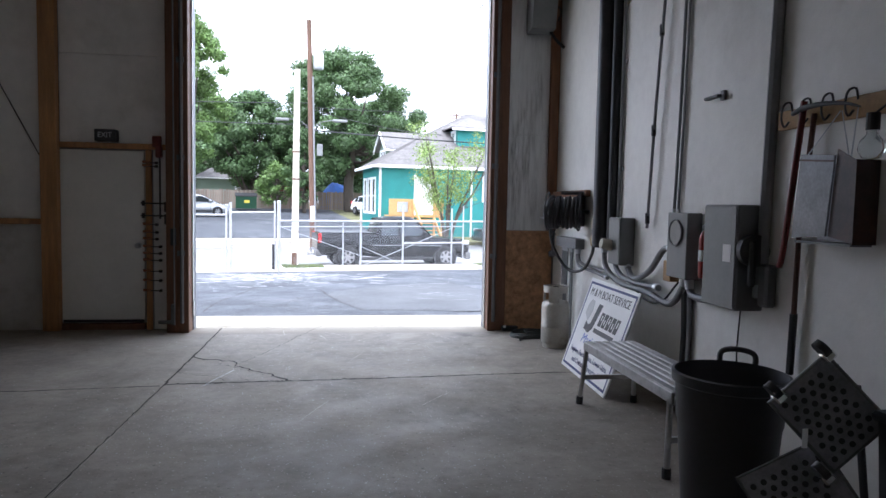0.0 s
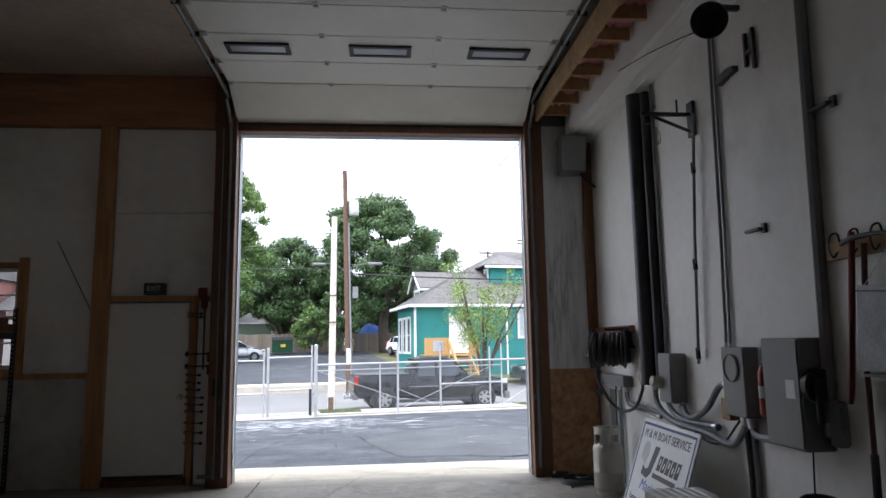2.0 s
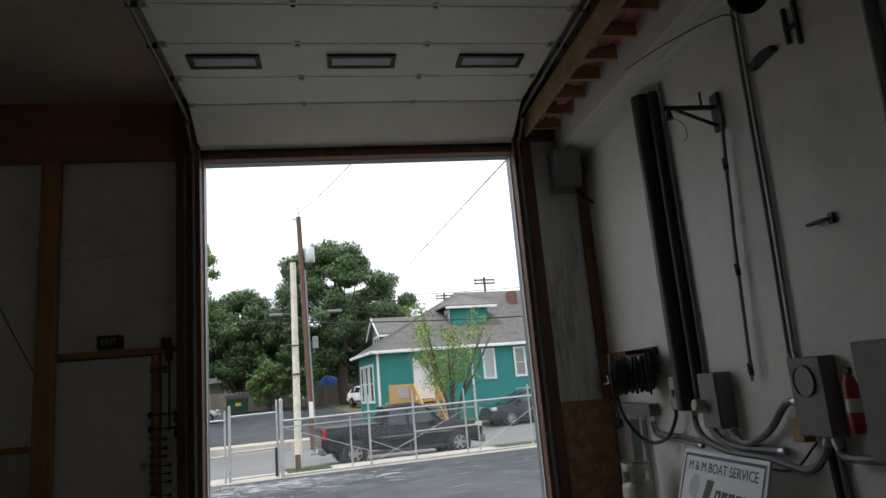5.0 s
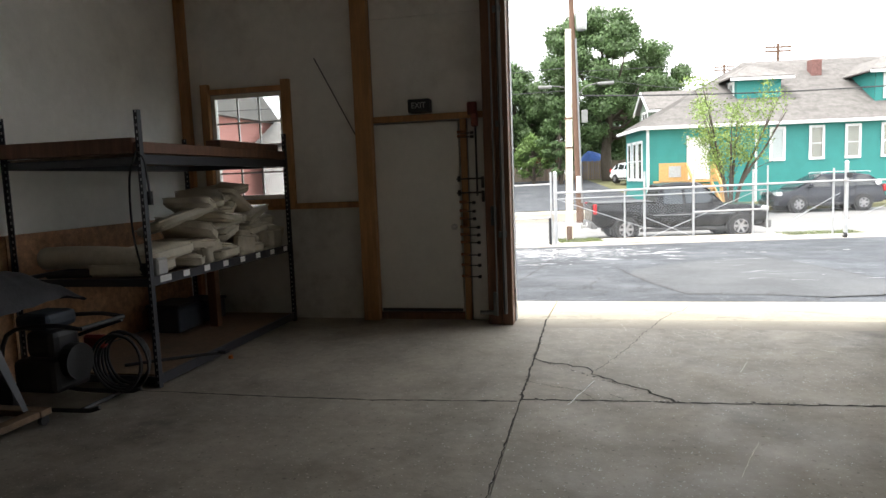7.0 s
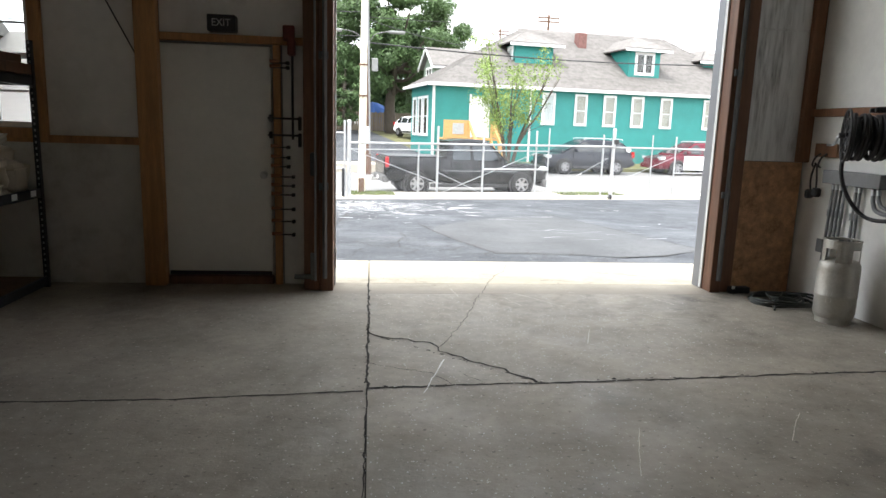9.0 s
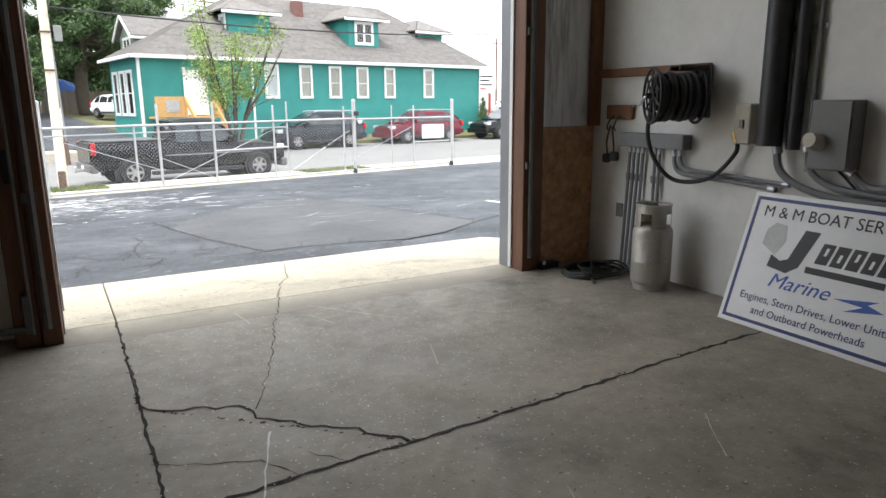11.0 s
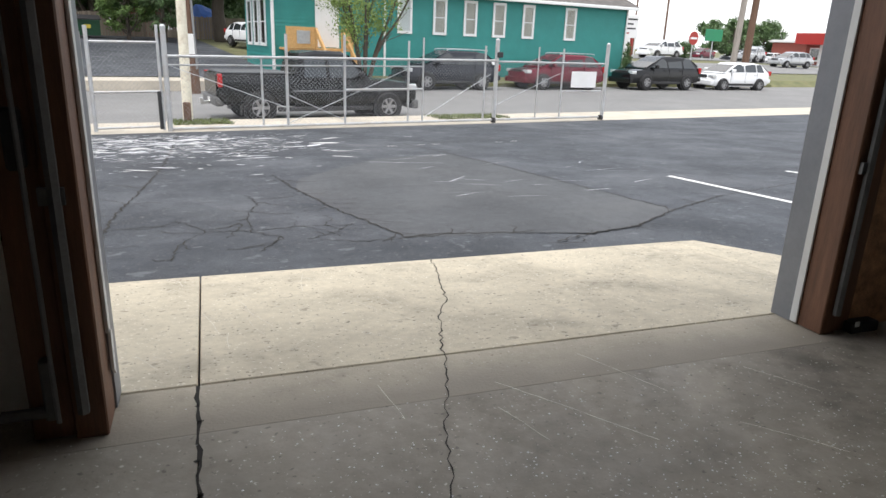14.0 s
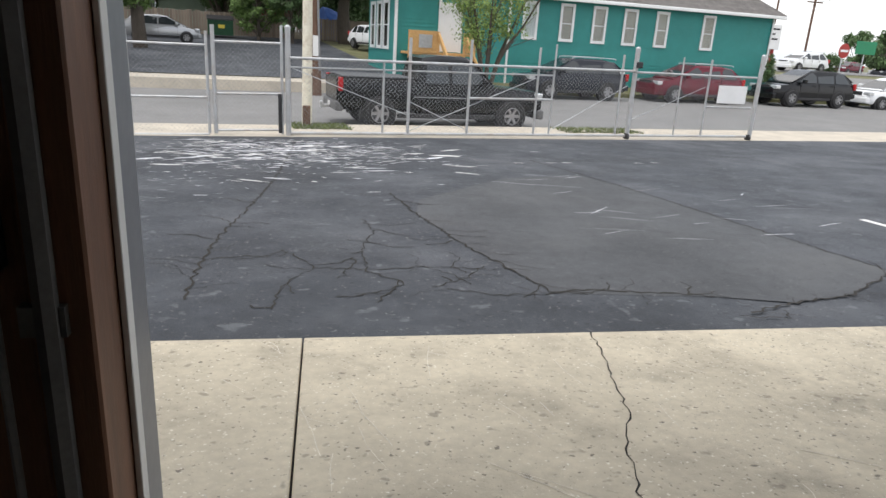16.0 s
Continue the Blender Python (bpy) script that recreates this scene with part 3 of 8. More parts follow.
# grey metal returns round the opening
def reveal(x0, y0, z0, x1, y1, z1, m=M_EXTTRIM, name="metal_return"):
    ob = mesh_ob(name, box(x0, y0, z0, x1, y1, z1, bevel=0.002), m)
    ob.parent = trims
reveal(OX0 - 0.06, 0.203, 0, OX0 + 0.004, 0.345, OZ + 0.06)
reveal(OX1 - 0.004, 0.203, 0, OX1 + 0.06, 0.345, OZ + 0.06)
reveal(OX0 + 0.006, 0.203, OZ - 0.004, OX1 - 0.006, 0.345, OZ + 0.08)
reveal(OX0 - 0.002, 0.155, 0.35, OX0 + 0.012, 0.20, OZ, M_WHITE, "weather_strip")
torn = prism(bmesh.new(), [(0.150, 0.20), (0.196, 0.16), (0.205, 0.345), (0.17, 0.36), (0.155, 0.30)], "x", OX0 + 0.006, OX0 + 0.016)
ob = mesh_ob("torn_strip", torn, M_WHITE)
ob.parent = trims
reveal(OX1 - 0.012, 0.155, 0.01, OX1 + 0.002, 0.20, OZ, M_WHITE, "weather_strip")

# east wall
wall_e = structure("wall_east", box(XR, YB, 0, XR + 0.2, 0.09, 5.3), M_WALL, "white painted block wall carrying conduits and boxes", "wall")
# west wall with strand board below
wall_w = structure("wall_west", box(XL - 0.2, YB, 0, XL, YN + 0.03, 5.3), M_WALL, "white painted west wall above a strand board dado", "wall")
for i in range(6):
    y1 = 0.15 - i * 2.44
    ob = mesh_ob("strand_board", box(XL, max(y1 - 2.432, YB), 0.01, XL + 0.012, y1, 1.19, bevel=0.002), M_OSB)
    ob.parent = wall_w
# unseen wall, its distance and white chosen to throw door light forward
wall_s = structure("wall_south", box(XL - 0.2, YB - 0.2, 0, XR + 0.2, YB, 5.3), M_WALL, "plain white unseen back wall set near to bounce daylight", "wall")
ceil = structure("ceiling", box(XL - 0.2, YB - 0.2, ZC, XR + 0.2, 0.3, ZC + 0.3), M_CEIL, "dark foil-faced insulation ceiling", "ceiling")

# soffit over the east side
soffit = structure("soffit", prism(bmesh.new(), [(2.66, 4.15), (2.972, 4.06), (2.976, 4.9), (2.66, 4.9)], "y", -9, -0.02), M_WHITE, "white boxed soffit along the block wall", "soffit")
for i in range(3):
    ob = mesh_ob("soffit_lath", box(2.70 + i * 0.09, -6.0, 4.122 - i * 0.026, 2.712 + i * 0.09, -0.03, 4.142 - i * 0.026), M_WHITE)
    ob.parent = soffit

# ---- ground outside ----
bm = bmesh.new()
def ground_z(u, v):
    """Far ground in street axes: road level, then a lot that rises."""
    if v < 27.3:
        return -0.75
    if v < 28.4:
        return -0.75 + 0.45 * (v - 27.3) / 1.1
    bank = 1.0 - 0.2 * max(0, min(1, (u - 28) / 8)) - 0.55 * max(0, min(1, (u - 60) / 25))
    return -0.30 + 1.3 * bank * min(1, (v - 28.4) / 22.5)
vs_ = [-400, -60, -20, 12.9, 27.2, 27.35, 28.4, 30, 34, 38, 42, 46, 50.6, 60, 90, 400, 3000]
us_ = [-3000, -300, -80, -40, -20, -10, 0, 8, 16, 24, 28, 32, 36, 48, 60, 68, 76, 85, 120, 300, 3000]
rows = [[bm.verts.new((u, v, ground_z(u, v) - (0.3 if v < 13 else 0))) for u in us_] for v in vs_]
for a, b in zip(rows, rows[1:]):
    for i in range(len(us_) - 1):
        bm.faces.new((a[i], a[i + 1], b[i + 1], b[i]))
structure("ground", bm, M_LAWN, "patchy grass and soil reaching the horizon", "ground", m=STREET)
# yard of sealed asphalt, falling to the gate
bm = bmesh.new()
rows = []
ys = [-3.5, 0.4, 1.9, 2.6, 3.5, 5, 7, 9, 11, 13.1]
for j, v in enumerate(ys):
    row = []
    for i in range(25):
        u = -22 + i * 2.0
        x, y = math.cos(A) * u - math.sin(A) * v, math.sin(A) * u + math.cos(A) * v
        row.append(bm.verts.new((u, v, yard_level(v) - (0.012 if v < 2 else 0))))
    rows.append(row)
for a, b in zip(rows, rows[1:]):
    for i in range(24):
        bm.faces.new((a[i], a[i + 1], b[i + 1], b[i]))
YARD = structure("yard", bm, M_ASPHALT, "dark sealed asphalt yard with cracks and white paint marks", "ground", m=STREET)


def street_uv(x, y):
    return math.cos(A) * x + math.sin(A) * y, -math.sin(A) * x + math.cos(A) * y


def lay(bm):
    """Drops a flat outline onto the yard."""
    for v in bm.verts:
        u, w = street_uv(v.co.x, v.co.y)
        v.co = Vector((u, w, yard_level(w) + 0.005))
    return bm


M_SMEAR = mat("chalky_smear", (0.50, 0.51, 0.53), 0.85, var=0.3, scale=6, island=0.45)
M_PATCH = mat("older_asphalt_patch", (0.066, 0.069, 0.074), 0.75, var=0.22, scale=0.9, bump=0.005, bump_scale=90, spec=0.4, stain=(0.10, 0.102, 0.105), stain_amount=0.45, stain_scale=0.5, speck=(((0.18, 0.18, 0.18), 0.5, 30), ((0.025, 0.026, 0.028), 0.6, 21)))
pb_ = bmesh.new()
pb_.faces.new([pb_.verts.new((x, y, 0)) for x, y in ((3.87, 3.45), (3.6, 5.0), (3.25, 7.3), (2.9, 8.4), (1.6, 8.0), (0.15, 6.4), (0.0, 5.6), (0.29, 4.28), (0.5, 3.6), (0.66, 3.02), (1.85, 2.9), (2.4, 2.75), (3.0, 2.9))])
yc = bmesh.new()
for i, pts in enumerate((
        [(-1.88, 3.0), (-1.9, 3.9), (-1.87, 4.66), (-1.6, 7.5), (-1.5, 12)],
        [(-0.17, 6.77), (0.0, 5.6), (0.29, 4.28), (0.5, 3.6), (0.66, 3.02), (0.95, 3.1), (1.5, 3.0), (1.85, 2.9)],
        [(-0.59, 5.34), (-0.5, 4.8), (-0.64, 4.3), (-0.64, 3.59), (-0.4, 3.3), (-0.62, 2.9)],
        [(-1.3, 4.2), (-1.05, 3.7), (-1.25, 3.3), (-1.3, 2.8)], [(-1.05, 3.7), (-0.64, 3.62), (-0.2, 3.7), (0.3, 3.62)],
        [(-0.2, 3.2), (0.1, 3.4), (0.3, 3.7)], [(0.66, 3.02), (0.2, 3.0), (-0.1, 3.15)],
        [(1.92, 2.57), (2.4, 2.75), (3.0, 2.9), (3.87, 3.45), (5.0, 4.0)], [(3.87, 3.5), (3.6, 5.0), (3.2, 7.5), (2.6, 10)],
        [(5.0, 4.0), (9, 5.2)], [(1.7, 9.4), (4, 10.2), (8, 11.3)], [(1.8, 2.5), (2.15, 2.45), (2.2, 2.6)])):
    split_line(yc, pts, 0.0095 if i in (0, 1, 7, 8) else 0.0055, 0, 0, 0.024, 20 + i)
    rb_ = random.Random(90 + i)
    for a, b in zip(pts, pts[1:]):
        d = Vector((b[0] - a[0], b[1] - a[1], 0))
        for k in range(min(6, int(d.length / 0.18)) if i < 8 else 0):
            f, turn, ln = rb_.random(), rb_.choice((-1, 1)) * rb_.uniform(0.5, 1.5), rb_.uniform(0.08, 0.34)
            h = math.atan2(d.y, d.x) + turn
            p = (a[0] + d.x * f, a[1] + d.y * f)
            q = (p[0] + ln * math.cos(h), p[1] + ln * math.sin(h))
            split_line(yc, [p, q, (q[0] + ln * 0.6 * math.cos(h + turn * 0.5), q[1] + ln * 0.6 * math.sin(h + turn * 0.5))], rb_.uniform(0.002, 0.007), 0, 0, 0.02, 200 + k)
lay(pb_)
bmesh.ops.translate(pb_, verts=pb_.verts, vec=(0, 0, -0.003))
ob = mesh_ob("asphalt_patch", pb_, M_PATCH)
ob.parent = YARD
ob = mesh_ob("asphalt_crack", lay(yc), M_CRACK)
ob.parent = YARD
wp = bmesh.new()
r2 = random.Random(11)
def blot(x, y, l, w, turn=0.0, mi=0):
    k = 9
    c, d = math.cos(turn), math.sin(turn)
    pts = [(l * math.cos(2 * math.pi * i / k) * r2.uniform(0.5, 1.15), w * math.sin(2 * math.pi * i / k) * r2.uniform(0.4, 1.2)) for i in range(k)]
    f = wp.faces.new([wp.verts.new((x + a * c - b * d, y + a * d + b * c, 0)) for a, b in pts])
    f.material_index = mi
for i in range(760):
    x, y = r2.gauss(-1.6, 1.2), r2.gauss(10.5, 1.0)
    if x > -5:
        blot(x, y, r2.uniform(0.03, 0.14) + (0.20 if i % 8 == 0 else 0), r2.uniform(0.008, 0.03) + (0.03 if i % 16 == 0 else 0), r2.uniform(-0.6, 0.7), i % 3 == 0)
for i in range(120):
    blot(r2.gauss(-2.0, 0.9), r2.gauss(8.4, 0.9), r2.uniform(0.02, 0.09), r2.uniform(0.004, 0.014), r2.uniform(-0.6, 0.7), i % 3 == 0)
blot(1.12, 10.3, 0.36, 0.10, -0.05, 1)
blot(1.20, 9.1, 0.28, 0.03, -0.2, 1)
for x, y in ((2.3, 9.6), (2.9, 9.7), (3.2, 9.75), (4.6, 9.9), (5.0, 10)):
    blot(x, y, 0.12, 0.02, 0, 1)
for i in range(26):
    blot(r2.uniform(1.5, 5), r2.uniform(4.5, 8.5), r2.uniform(0.1, 0.5), r2.uniform(0.004, 0.010), r2.uniform(-0.5, 0.9))
ob = mesh_ob("white_paint_mark", lay(wp), [M_SMEAR, M_WHITELINE])
ob.parent = YARD
wl_ = bmesh.new()
quad(wl_, (5.28, 5.45, 0), (5.50, 3.4, 0), (5.60, 3.4, 0), (5.38, 5.47, 0))
quad(wl_, (7.47, 5.44, 0), (7.90, 3.4, 0), (8.00, 3.4, 0), (7.57, 5.46, 0))
ob = mesh_ob("bay_line", lay(wl_), M_WHITELINE)
ob.parent = YARD
# near pavement strip, road, far kerb
def strip(name, u0, u1, v0, v1, z0, z1, m, label, cat="pavement", seg=1, bev=0.01):
    return structure(name, box(u0, v0, z0, u1, v1, z1, bevel=bev), m, label, cat, m=STREET)
strip("gate_sill", -22, 40, 12.74, 13.10, -0.9, -0.555, M_KERB, "narrow concrete sill under the gate", "kerb")
strip("pavement", 0.62, 60, 13.102, 14.95, -0.9, -0.575, M_KERB, "worn concrete pavement strip beside the road")
strip("driveway", -14, 0.618, 13.102, 14.9, -0.9, -0.60, M_KERB, "concrete driveway crossing the pavement")
bm = bmesh.new()
for u0, u1 in ((-200, -20), (-20, 0), (0, 20), (20, 40), (40, 200)):
    quad(bm, (u0, 14.8, -0.76), (u1, 14.8, -0.76), (u1, 27.3, -0.66), (u0, 27.3, -0.66))
structure("road", bm, M_ROAD, "grey worn asphalt street", "road", m=STREET)
strip("far_pavement", -60, 3.6, 25.0, 27.0, -1.2, -0.30, M_KERB, "pale concrete pavement across the street")
bm = bmesh.new()
quad(bm, (-60, 27.0, -0.27), (7.2, 27.0, -0.27), (7.2, 51, 1.02), (-60, 51, 1.02))
structure("parking_lot", bm, M_ASPHALT, "dark asphalt car park rising behind the street", "ground", m=STREET)

# ---- across the yard: gate, vehicles, houses, trees, all in street axes (u, v, z) ----
def sthing(name, u, v, z, label, category, group="", turn=0, kind=""):
    ob = new(name)
    ob.matrix_basis = STREET @ pose(u, v, z, 0, 0, turn)
    BASE[ob.name] = Vector((u, v, z))
    return tagged(ob, label, category, group, kind)


def tree_leaves(clumps, count, size, seed):
    """Small folded leaf blades scattered through the clumps, as one mesh."""
    r = np.random.RandomState(seed)
    c = np.array(clumps)
    pick = r.choice(len(c), count, p=c[:, 3] ** 2 / (c[:, 3] ** 2).sum())
    unit = lambda q: q / (np.linalg.norm(q, axis=1, keepdims=True) + 1e-9)
    d = unit(r.normal(size=(count, 3)))
    out = c[pick, 3:4] * (0.25 + 1.0 * r.rand(count, 1) ** 0.7)
    p = c[pick, :3] + d * out * np.stack([np.ones(count), np.ones(count), c[pick, 4]], 1)
    a = unit(r.normal(size=(count, 3)))
    b = unit(np.cross(a, d))
    s = size * r.uniform(0.55, 1.25, (count, 1))
    v = np.stack([p - a * s, p - b * s * 0.55 + a * 0.1 * s, p + a * s, p + b * s * 0.55 + a * 0.1 * s], 1).reshape(-1, 3)
    me = bpy.data.meshes.new("crown")
    me.from_pydata(v.tolist(), [], np.arange(count * 4).reshape(-1, 4).tolist())
    me.update()
    return me


def tree(u, v, z, height, spread, trunk_r, leaf, count, size, seed, label, crown_from=0.3, clumps=46, name="tree", flat=0.75, lopsided=0.0, gap=1.0):
    r = random.Random(seed)
    t = sthing(name, u, v, z, label, "tree")
    bm = bmesh.new()
    top = Vector((0, 0, height * 0.8))
    line = [Vector((0, 0, -0.3))] + [Vector((r.uniform(-0.15, 0.15) * spread * 0.2, r.uniform(-0.1, 0.1), height * k)) for k in (0.15, 0.35, 0.55, 0.8)]
    pts = curve_points(line, 4)
    tube(bm, pts, trunk_r, 8, radii=[trunk_r * (1.25 - 1.1 * i / (len(pts) - 1)) for i in range(len(pts))])
    cl = []
    zc = height * (crown_from + 1) / 2
    hz = height * (1 - crown_from) / 2
    for i in range(clumps):
        while True:
            x, y, w = r.uniform(-1, 1), r.uniform(-1, 1), r.uniform(-1, 1)
            if 0.25 < x * x + y * y + w * w < 1:
                break
        wide = 1.0 - 0.25 * max(0, w)
        c = (x * spread * 0.8 * wide + lopsided * w, y * spread * 0.7 * wide, zc + w * hz * 0.86)
        cl.append((*c, spread * r.uniform(0.16, 0.30) * gap, flat))
    for c in cl[:: max(1, clumps // 16)]:
        a = Vector((0, 0, height * r.uniform(crown_from * 0.7, 0.6)))
        e = Vector(c[:3])
        limb = curve_points([a, a.lerp(e, 0.5) + Vector((0, 0, -0.04 * height)), e], 4)
        tube(bm, limb, trunk_r * 0.3, 5, radii=[trunk_r * (0.42 - 0.34 * i / (len(limb) - 1)) for i in range(len(limb))])
    part("trunk", bm, M_BARK, t, smooth=True, shift=False)
    me = tree_leaves(cl, count, size, seed)
    me.materials.append(leaf)
    ob = new("crown", me)
    ob.parent = t
    return t


# --- chain-link gate and fence ---
FV = 12.87
M_WIRE = mat("weathered_wire", (0.30, 0.31, 0.32), 0.6, metal=0.4, var=0.1, scale=4)
def pipe_part(parent, name, a, b, r, m=M_GALVPOST, seg=10, label=""):
    return part(name, cyl(bmesh.new(), a, b, r, seg), m, parent, label)


def chain_mesh(u0, u1, z0, z1, v, step=0.092, r=0.0018):
    bm = bmesh.new()
    h = z1 - z0
    n = int((u1 - u0 + h) / step)
    for i in range(n):
        for s in (1, -1):
            a = u0 - h + i * step if s == 1 else u0 + i * step
            b = a + h * s
            za, zb = z0, z1
            lo, hi = (a, b) if s == 1 else (b, a)
            pa, pb = Vector((a, v, z0)), Vector((b, v, z1))
            d = pb - pa
            ts = sorted(((u0 - a) / d.x, (u1 - a) / d.x))
            t0, t1 = max(0, ts[0]), min(1, ts[1])
            if t1 - t0 > 0.02:
                cyl(bm, pa + d * t0, pa + d * t1, r, 3, caps=False)
    return bm


gate = sthing("sliding_gate", 4.4, FV, -0.56, "galvanised chain-link sliding gate with tubular frame standing closed", "gate")
for u, top, r in ((2.42, 0.98, 0.024), (2.98, 1.50, 0.033), (4.35, 1.53, 0.030), (6.0, 1.45, 0.027), (6.40, 1.54, 0.022), (8.20, 1.40, 0.027), (10.74, 1.40, 0.027), (9.9, 1.42, 0.020)):
    pipe_part(gate, "upright", (u, FV, -0.5), (u, FV, top), r)
for a, b, r in (((0.5, FV - 0.04, 0.98), (8.5, FV - 0.04, 1.04), 0.029), ((8.5, FV - 0.04, 1.02), (12.2, FV - 0.04, 1.02), 0.026), ((0.5, FV, -0.50), (12.2, FV, -0.47), 0.032),
                ((0.5, FV, 0.80), (6.4, FV, 0.86), 0.018), ((4.35, FV, 0.30), (6.40, FV, 0.32), 0.027), ((10.74, FV, 0.26), (12.2, FV, 0.26), 0.024)):
    pipe_part(gate, "rail", a, b, r)
for a, b in (((0.5, FV + 0.02, 0.8), (2.98, FV + 0.02, -0.1)), ((2.98, FV + 0.02, -0.45), (6.0, FV + 0.02, 0.80)), ((2.98, FV + 0.02, 0.2), (4.35, FV + 0.02, -0.4)), ((6.4, FV + 0.02, -0.4), (8.4, FV + 0.02, 0.7)), ((8.6, FV + 0.02, -0.1), (10.7, FV + 0.02, 0.75))):
    pipe_part(gate, "brace_cable", a, b, 0.008, M_GALV, 5)
for u0, u1 in ((0.5, 4.35), (4.35, 8.4), (8.5, 12.2)):
    part("chain_link_mesh", chain_mesh(u0, u1, -0.47, 0.98, FV + 0.012), M_WIRE, gate, "galvanised diamond wire mesh")
part("sign_plate", box(11.05, FV - 0.035, 0.36, 11.95, FV - 0.025, 0.80, bevel=0.004), M_SIGNW, gate, "blank white warning plate")
for u in (8.52, 12.25):
    bm = cyl(bmesh.new(), (u - 0.03, FV - 0.03, -0.50), (u + 0.03, FV - 0.03, -0.50), 0.085, 14)
    part("roller", bm, M_BLACK, gate, "black gate roller")
post = sthing("gate_post", 0.46, FV, -0.56, "stout galvanised gate post set in concrete", "post", "gate posts")
pipe_part(post, "pole", (0.46, FV, -0.58), (0.46, FV, 1.52), 0.055, seg=14)
part("cap", lathe(bmesh.new(), [(0.06, 0), (0.06, 0.04), (0.03, 0.075), (0, 0.08)], (0.46, FV, 1.52), 14), M_GALVPOST, post)
for u in (8.55, 12.32):
    p2 = copy_thing(post, STREET @ pose(u, FV, -0.56))
p3 = copy_thing(post, STREET @ pose(23.1, FV, -0.5))
np_ = sthing("notice_plate", 23.1, FV, 0.3, "small red and white notice wired to a post", "sign")
part("plate", box(22.95, FV - 0.075, 0.30, 23.25, FV - 0.065, 0.72, bevel=0.004), M_RED, np_)
part("band", box(22.97, FV - 0.079, 0.42, 23.23, FV - 0.076, 0.52), M_SIGNW, np_)
bm = box(8.50, FV - 0.14, 1.12, 8.66, FV - 0.06, 1.26, bevel=0.02)
pb = sthing("gate_lock_box", 8.58, FV, 1.12, "black latch box on the gate post", "lock")
part("case", bm, M_BLACK, pb)
# swinging leaf over the driveway
leaf_gate = sthing("swing_gate", -0.9, FV, -0.56, "chain-link swing gate across the driveway", "gate")
for u, r, top in ((0.34, 0.03, 1.58), (-0.94, 0.04, 1.52), (-1.06, 0.03, 1.4), (-2.45, 0.03, 1.35), (-4.2, 0.03, 1.35)):
    pipe_part(leaf_gate, "upright", (u, FV, -0.52), (u, FV, top), r)
for z in (1.22, 0.25, -0.46):
    pipe_part(leaf_gate, "rail", (-0.94, FV, z), (0.34, FV, z + 0.02), 0.024)
    pipe_part(leaf_gate, "rail", (-4.2, FV, z - 0.1), (-1.06, FV, z - 0.08), 0.024)
part("chain_link_mesh", chain_mesh(-0.94, 0.34, -0.44, 1.22, FV + 0.01), M_WIRE, leaf_gate, "galvanised diamond wire mesh")
part("chain_link_mesh", chain_mesh(-4.2, -1.06, -0.5, 1.12, FV + 0.01), M_WIRE, leaf_gate, "galvanised diamond wire mesh")
part("drop_bolt", box(0.26, FV - 0.05, -0.5, 0.33, FV + 0.02, 0.28, bevel=0.01), M_BLACK, leaf_gate, "black drop bolt sleeve")

# --- poles ---
pole = sthing("utility_pole", 1.27, 14.75, -0.6, "cream painted pole with rusty peeling foot", "pole")
part("shaft", cyl(bmesh.new(), (1.10, 14.75, -0.7), (1.18, 14.9, 5.95), 0.118, 16, 0.095), M_POLEW, pole, smooth=40)
for z in (0.55, 2.3, 3.2):
    part("band", lathe(bmesh.new(), [(0.105, 0), (0.122, 0), (0.122, 0.05), (0.105, 0.05)], (1.125, 14.8, z), 14), M_POLEB, pole)
part("foot_plate", box(0.99, 14.60, -0.60, 1.16, 14.70, -0.12, bevel=0.02), M_POLEB, pole, "rusty steel foot plate")
pole = sthing("power_pole", 2.74, 24.0, -0.4, "tall creosoted power pole with transformer and street lamp", "pole")
part("shaft", cyl(bmesh.new(), (2.80, 24, -0.8), (2.52, 24, 10.0), 0.17, 12, 0.11), M_POLEB, pole, smooth=40)
part("top_pin", cyl(bmesh.new(), (2.52, 24, 9.9), (2.52, 24, 10.5), 0.03, 8), M_GALV, pole)
part("top_bracket", box(2.25, 23.95, 9.85, 2.55, 24.05, 9.93, bevel=0.01), M_GALV, pole)
part("transformer", lathe(bmesh.new(), [(0, 0), (0.21, 0), (0.235, 0.04), (0.235, 0.66), (0.19, 0.73), (0.05, 0.78), (0, 0.78)], (2.95, 23.85, 7.75), 18), M_GALV, pole, "pale grey transformer can", smooth=40)
part("conduit", cyl(bmesh.new(), (2.86, 23.82, 0.2), (2.70, 23.85, 7.4), 0.04, 8), M_PVC, pole)
part("meter_box", box(2.90, 23.75, 3.75, 3.16, 23.95, 4.30, bevel=0.02), M_GREYBOX, pole)
part("lamp_arm", tube(bmesh.new(), curve_points([(2.72, 24, 4.6), (3.0, 23.9, 5.25), (3.7, 23.7, 5.45)], 5), 0.022, 8), M_TRACK, pole)
part("lamp_head", bx(bmesh.new(), 3.6, 23.6, 5.34, 4.3, 23.8, 5.47, bevel=0.05, seg=2), M_GREYBOX, pole, "cobra-head street lamp")
part("lamp_arm", tube(bmesh.new(), curve_points([(2.66, 24, 4.9), (2.2, 23.9, 5.3), (1.5, 23.7, 5.4)], 5), 0.022, 8), M_TRACK, pole)
part("lamp_head", bx(bmesh.new(), 1.0, 23.6, 5.28, 1.6, 23.8, 5.41, bevel=0.05, seg=2), M_GREYBOX, pole, "cobra-head street lamp")
part("notice", box(2.62, 23.80, 0.7, 2.86, 23.83, 1.4), M_WHITE, pole)


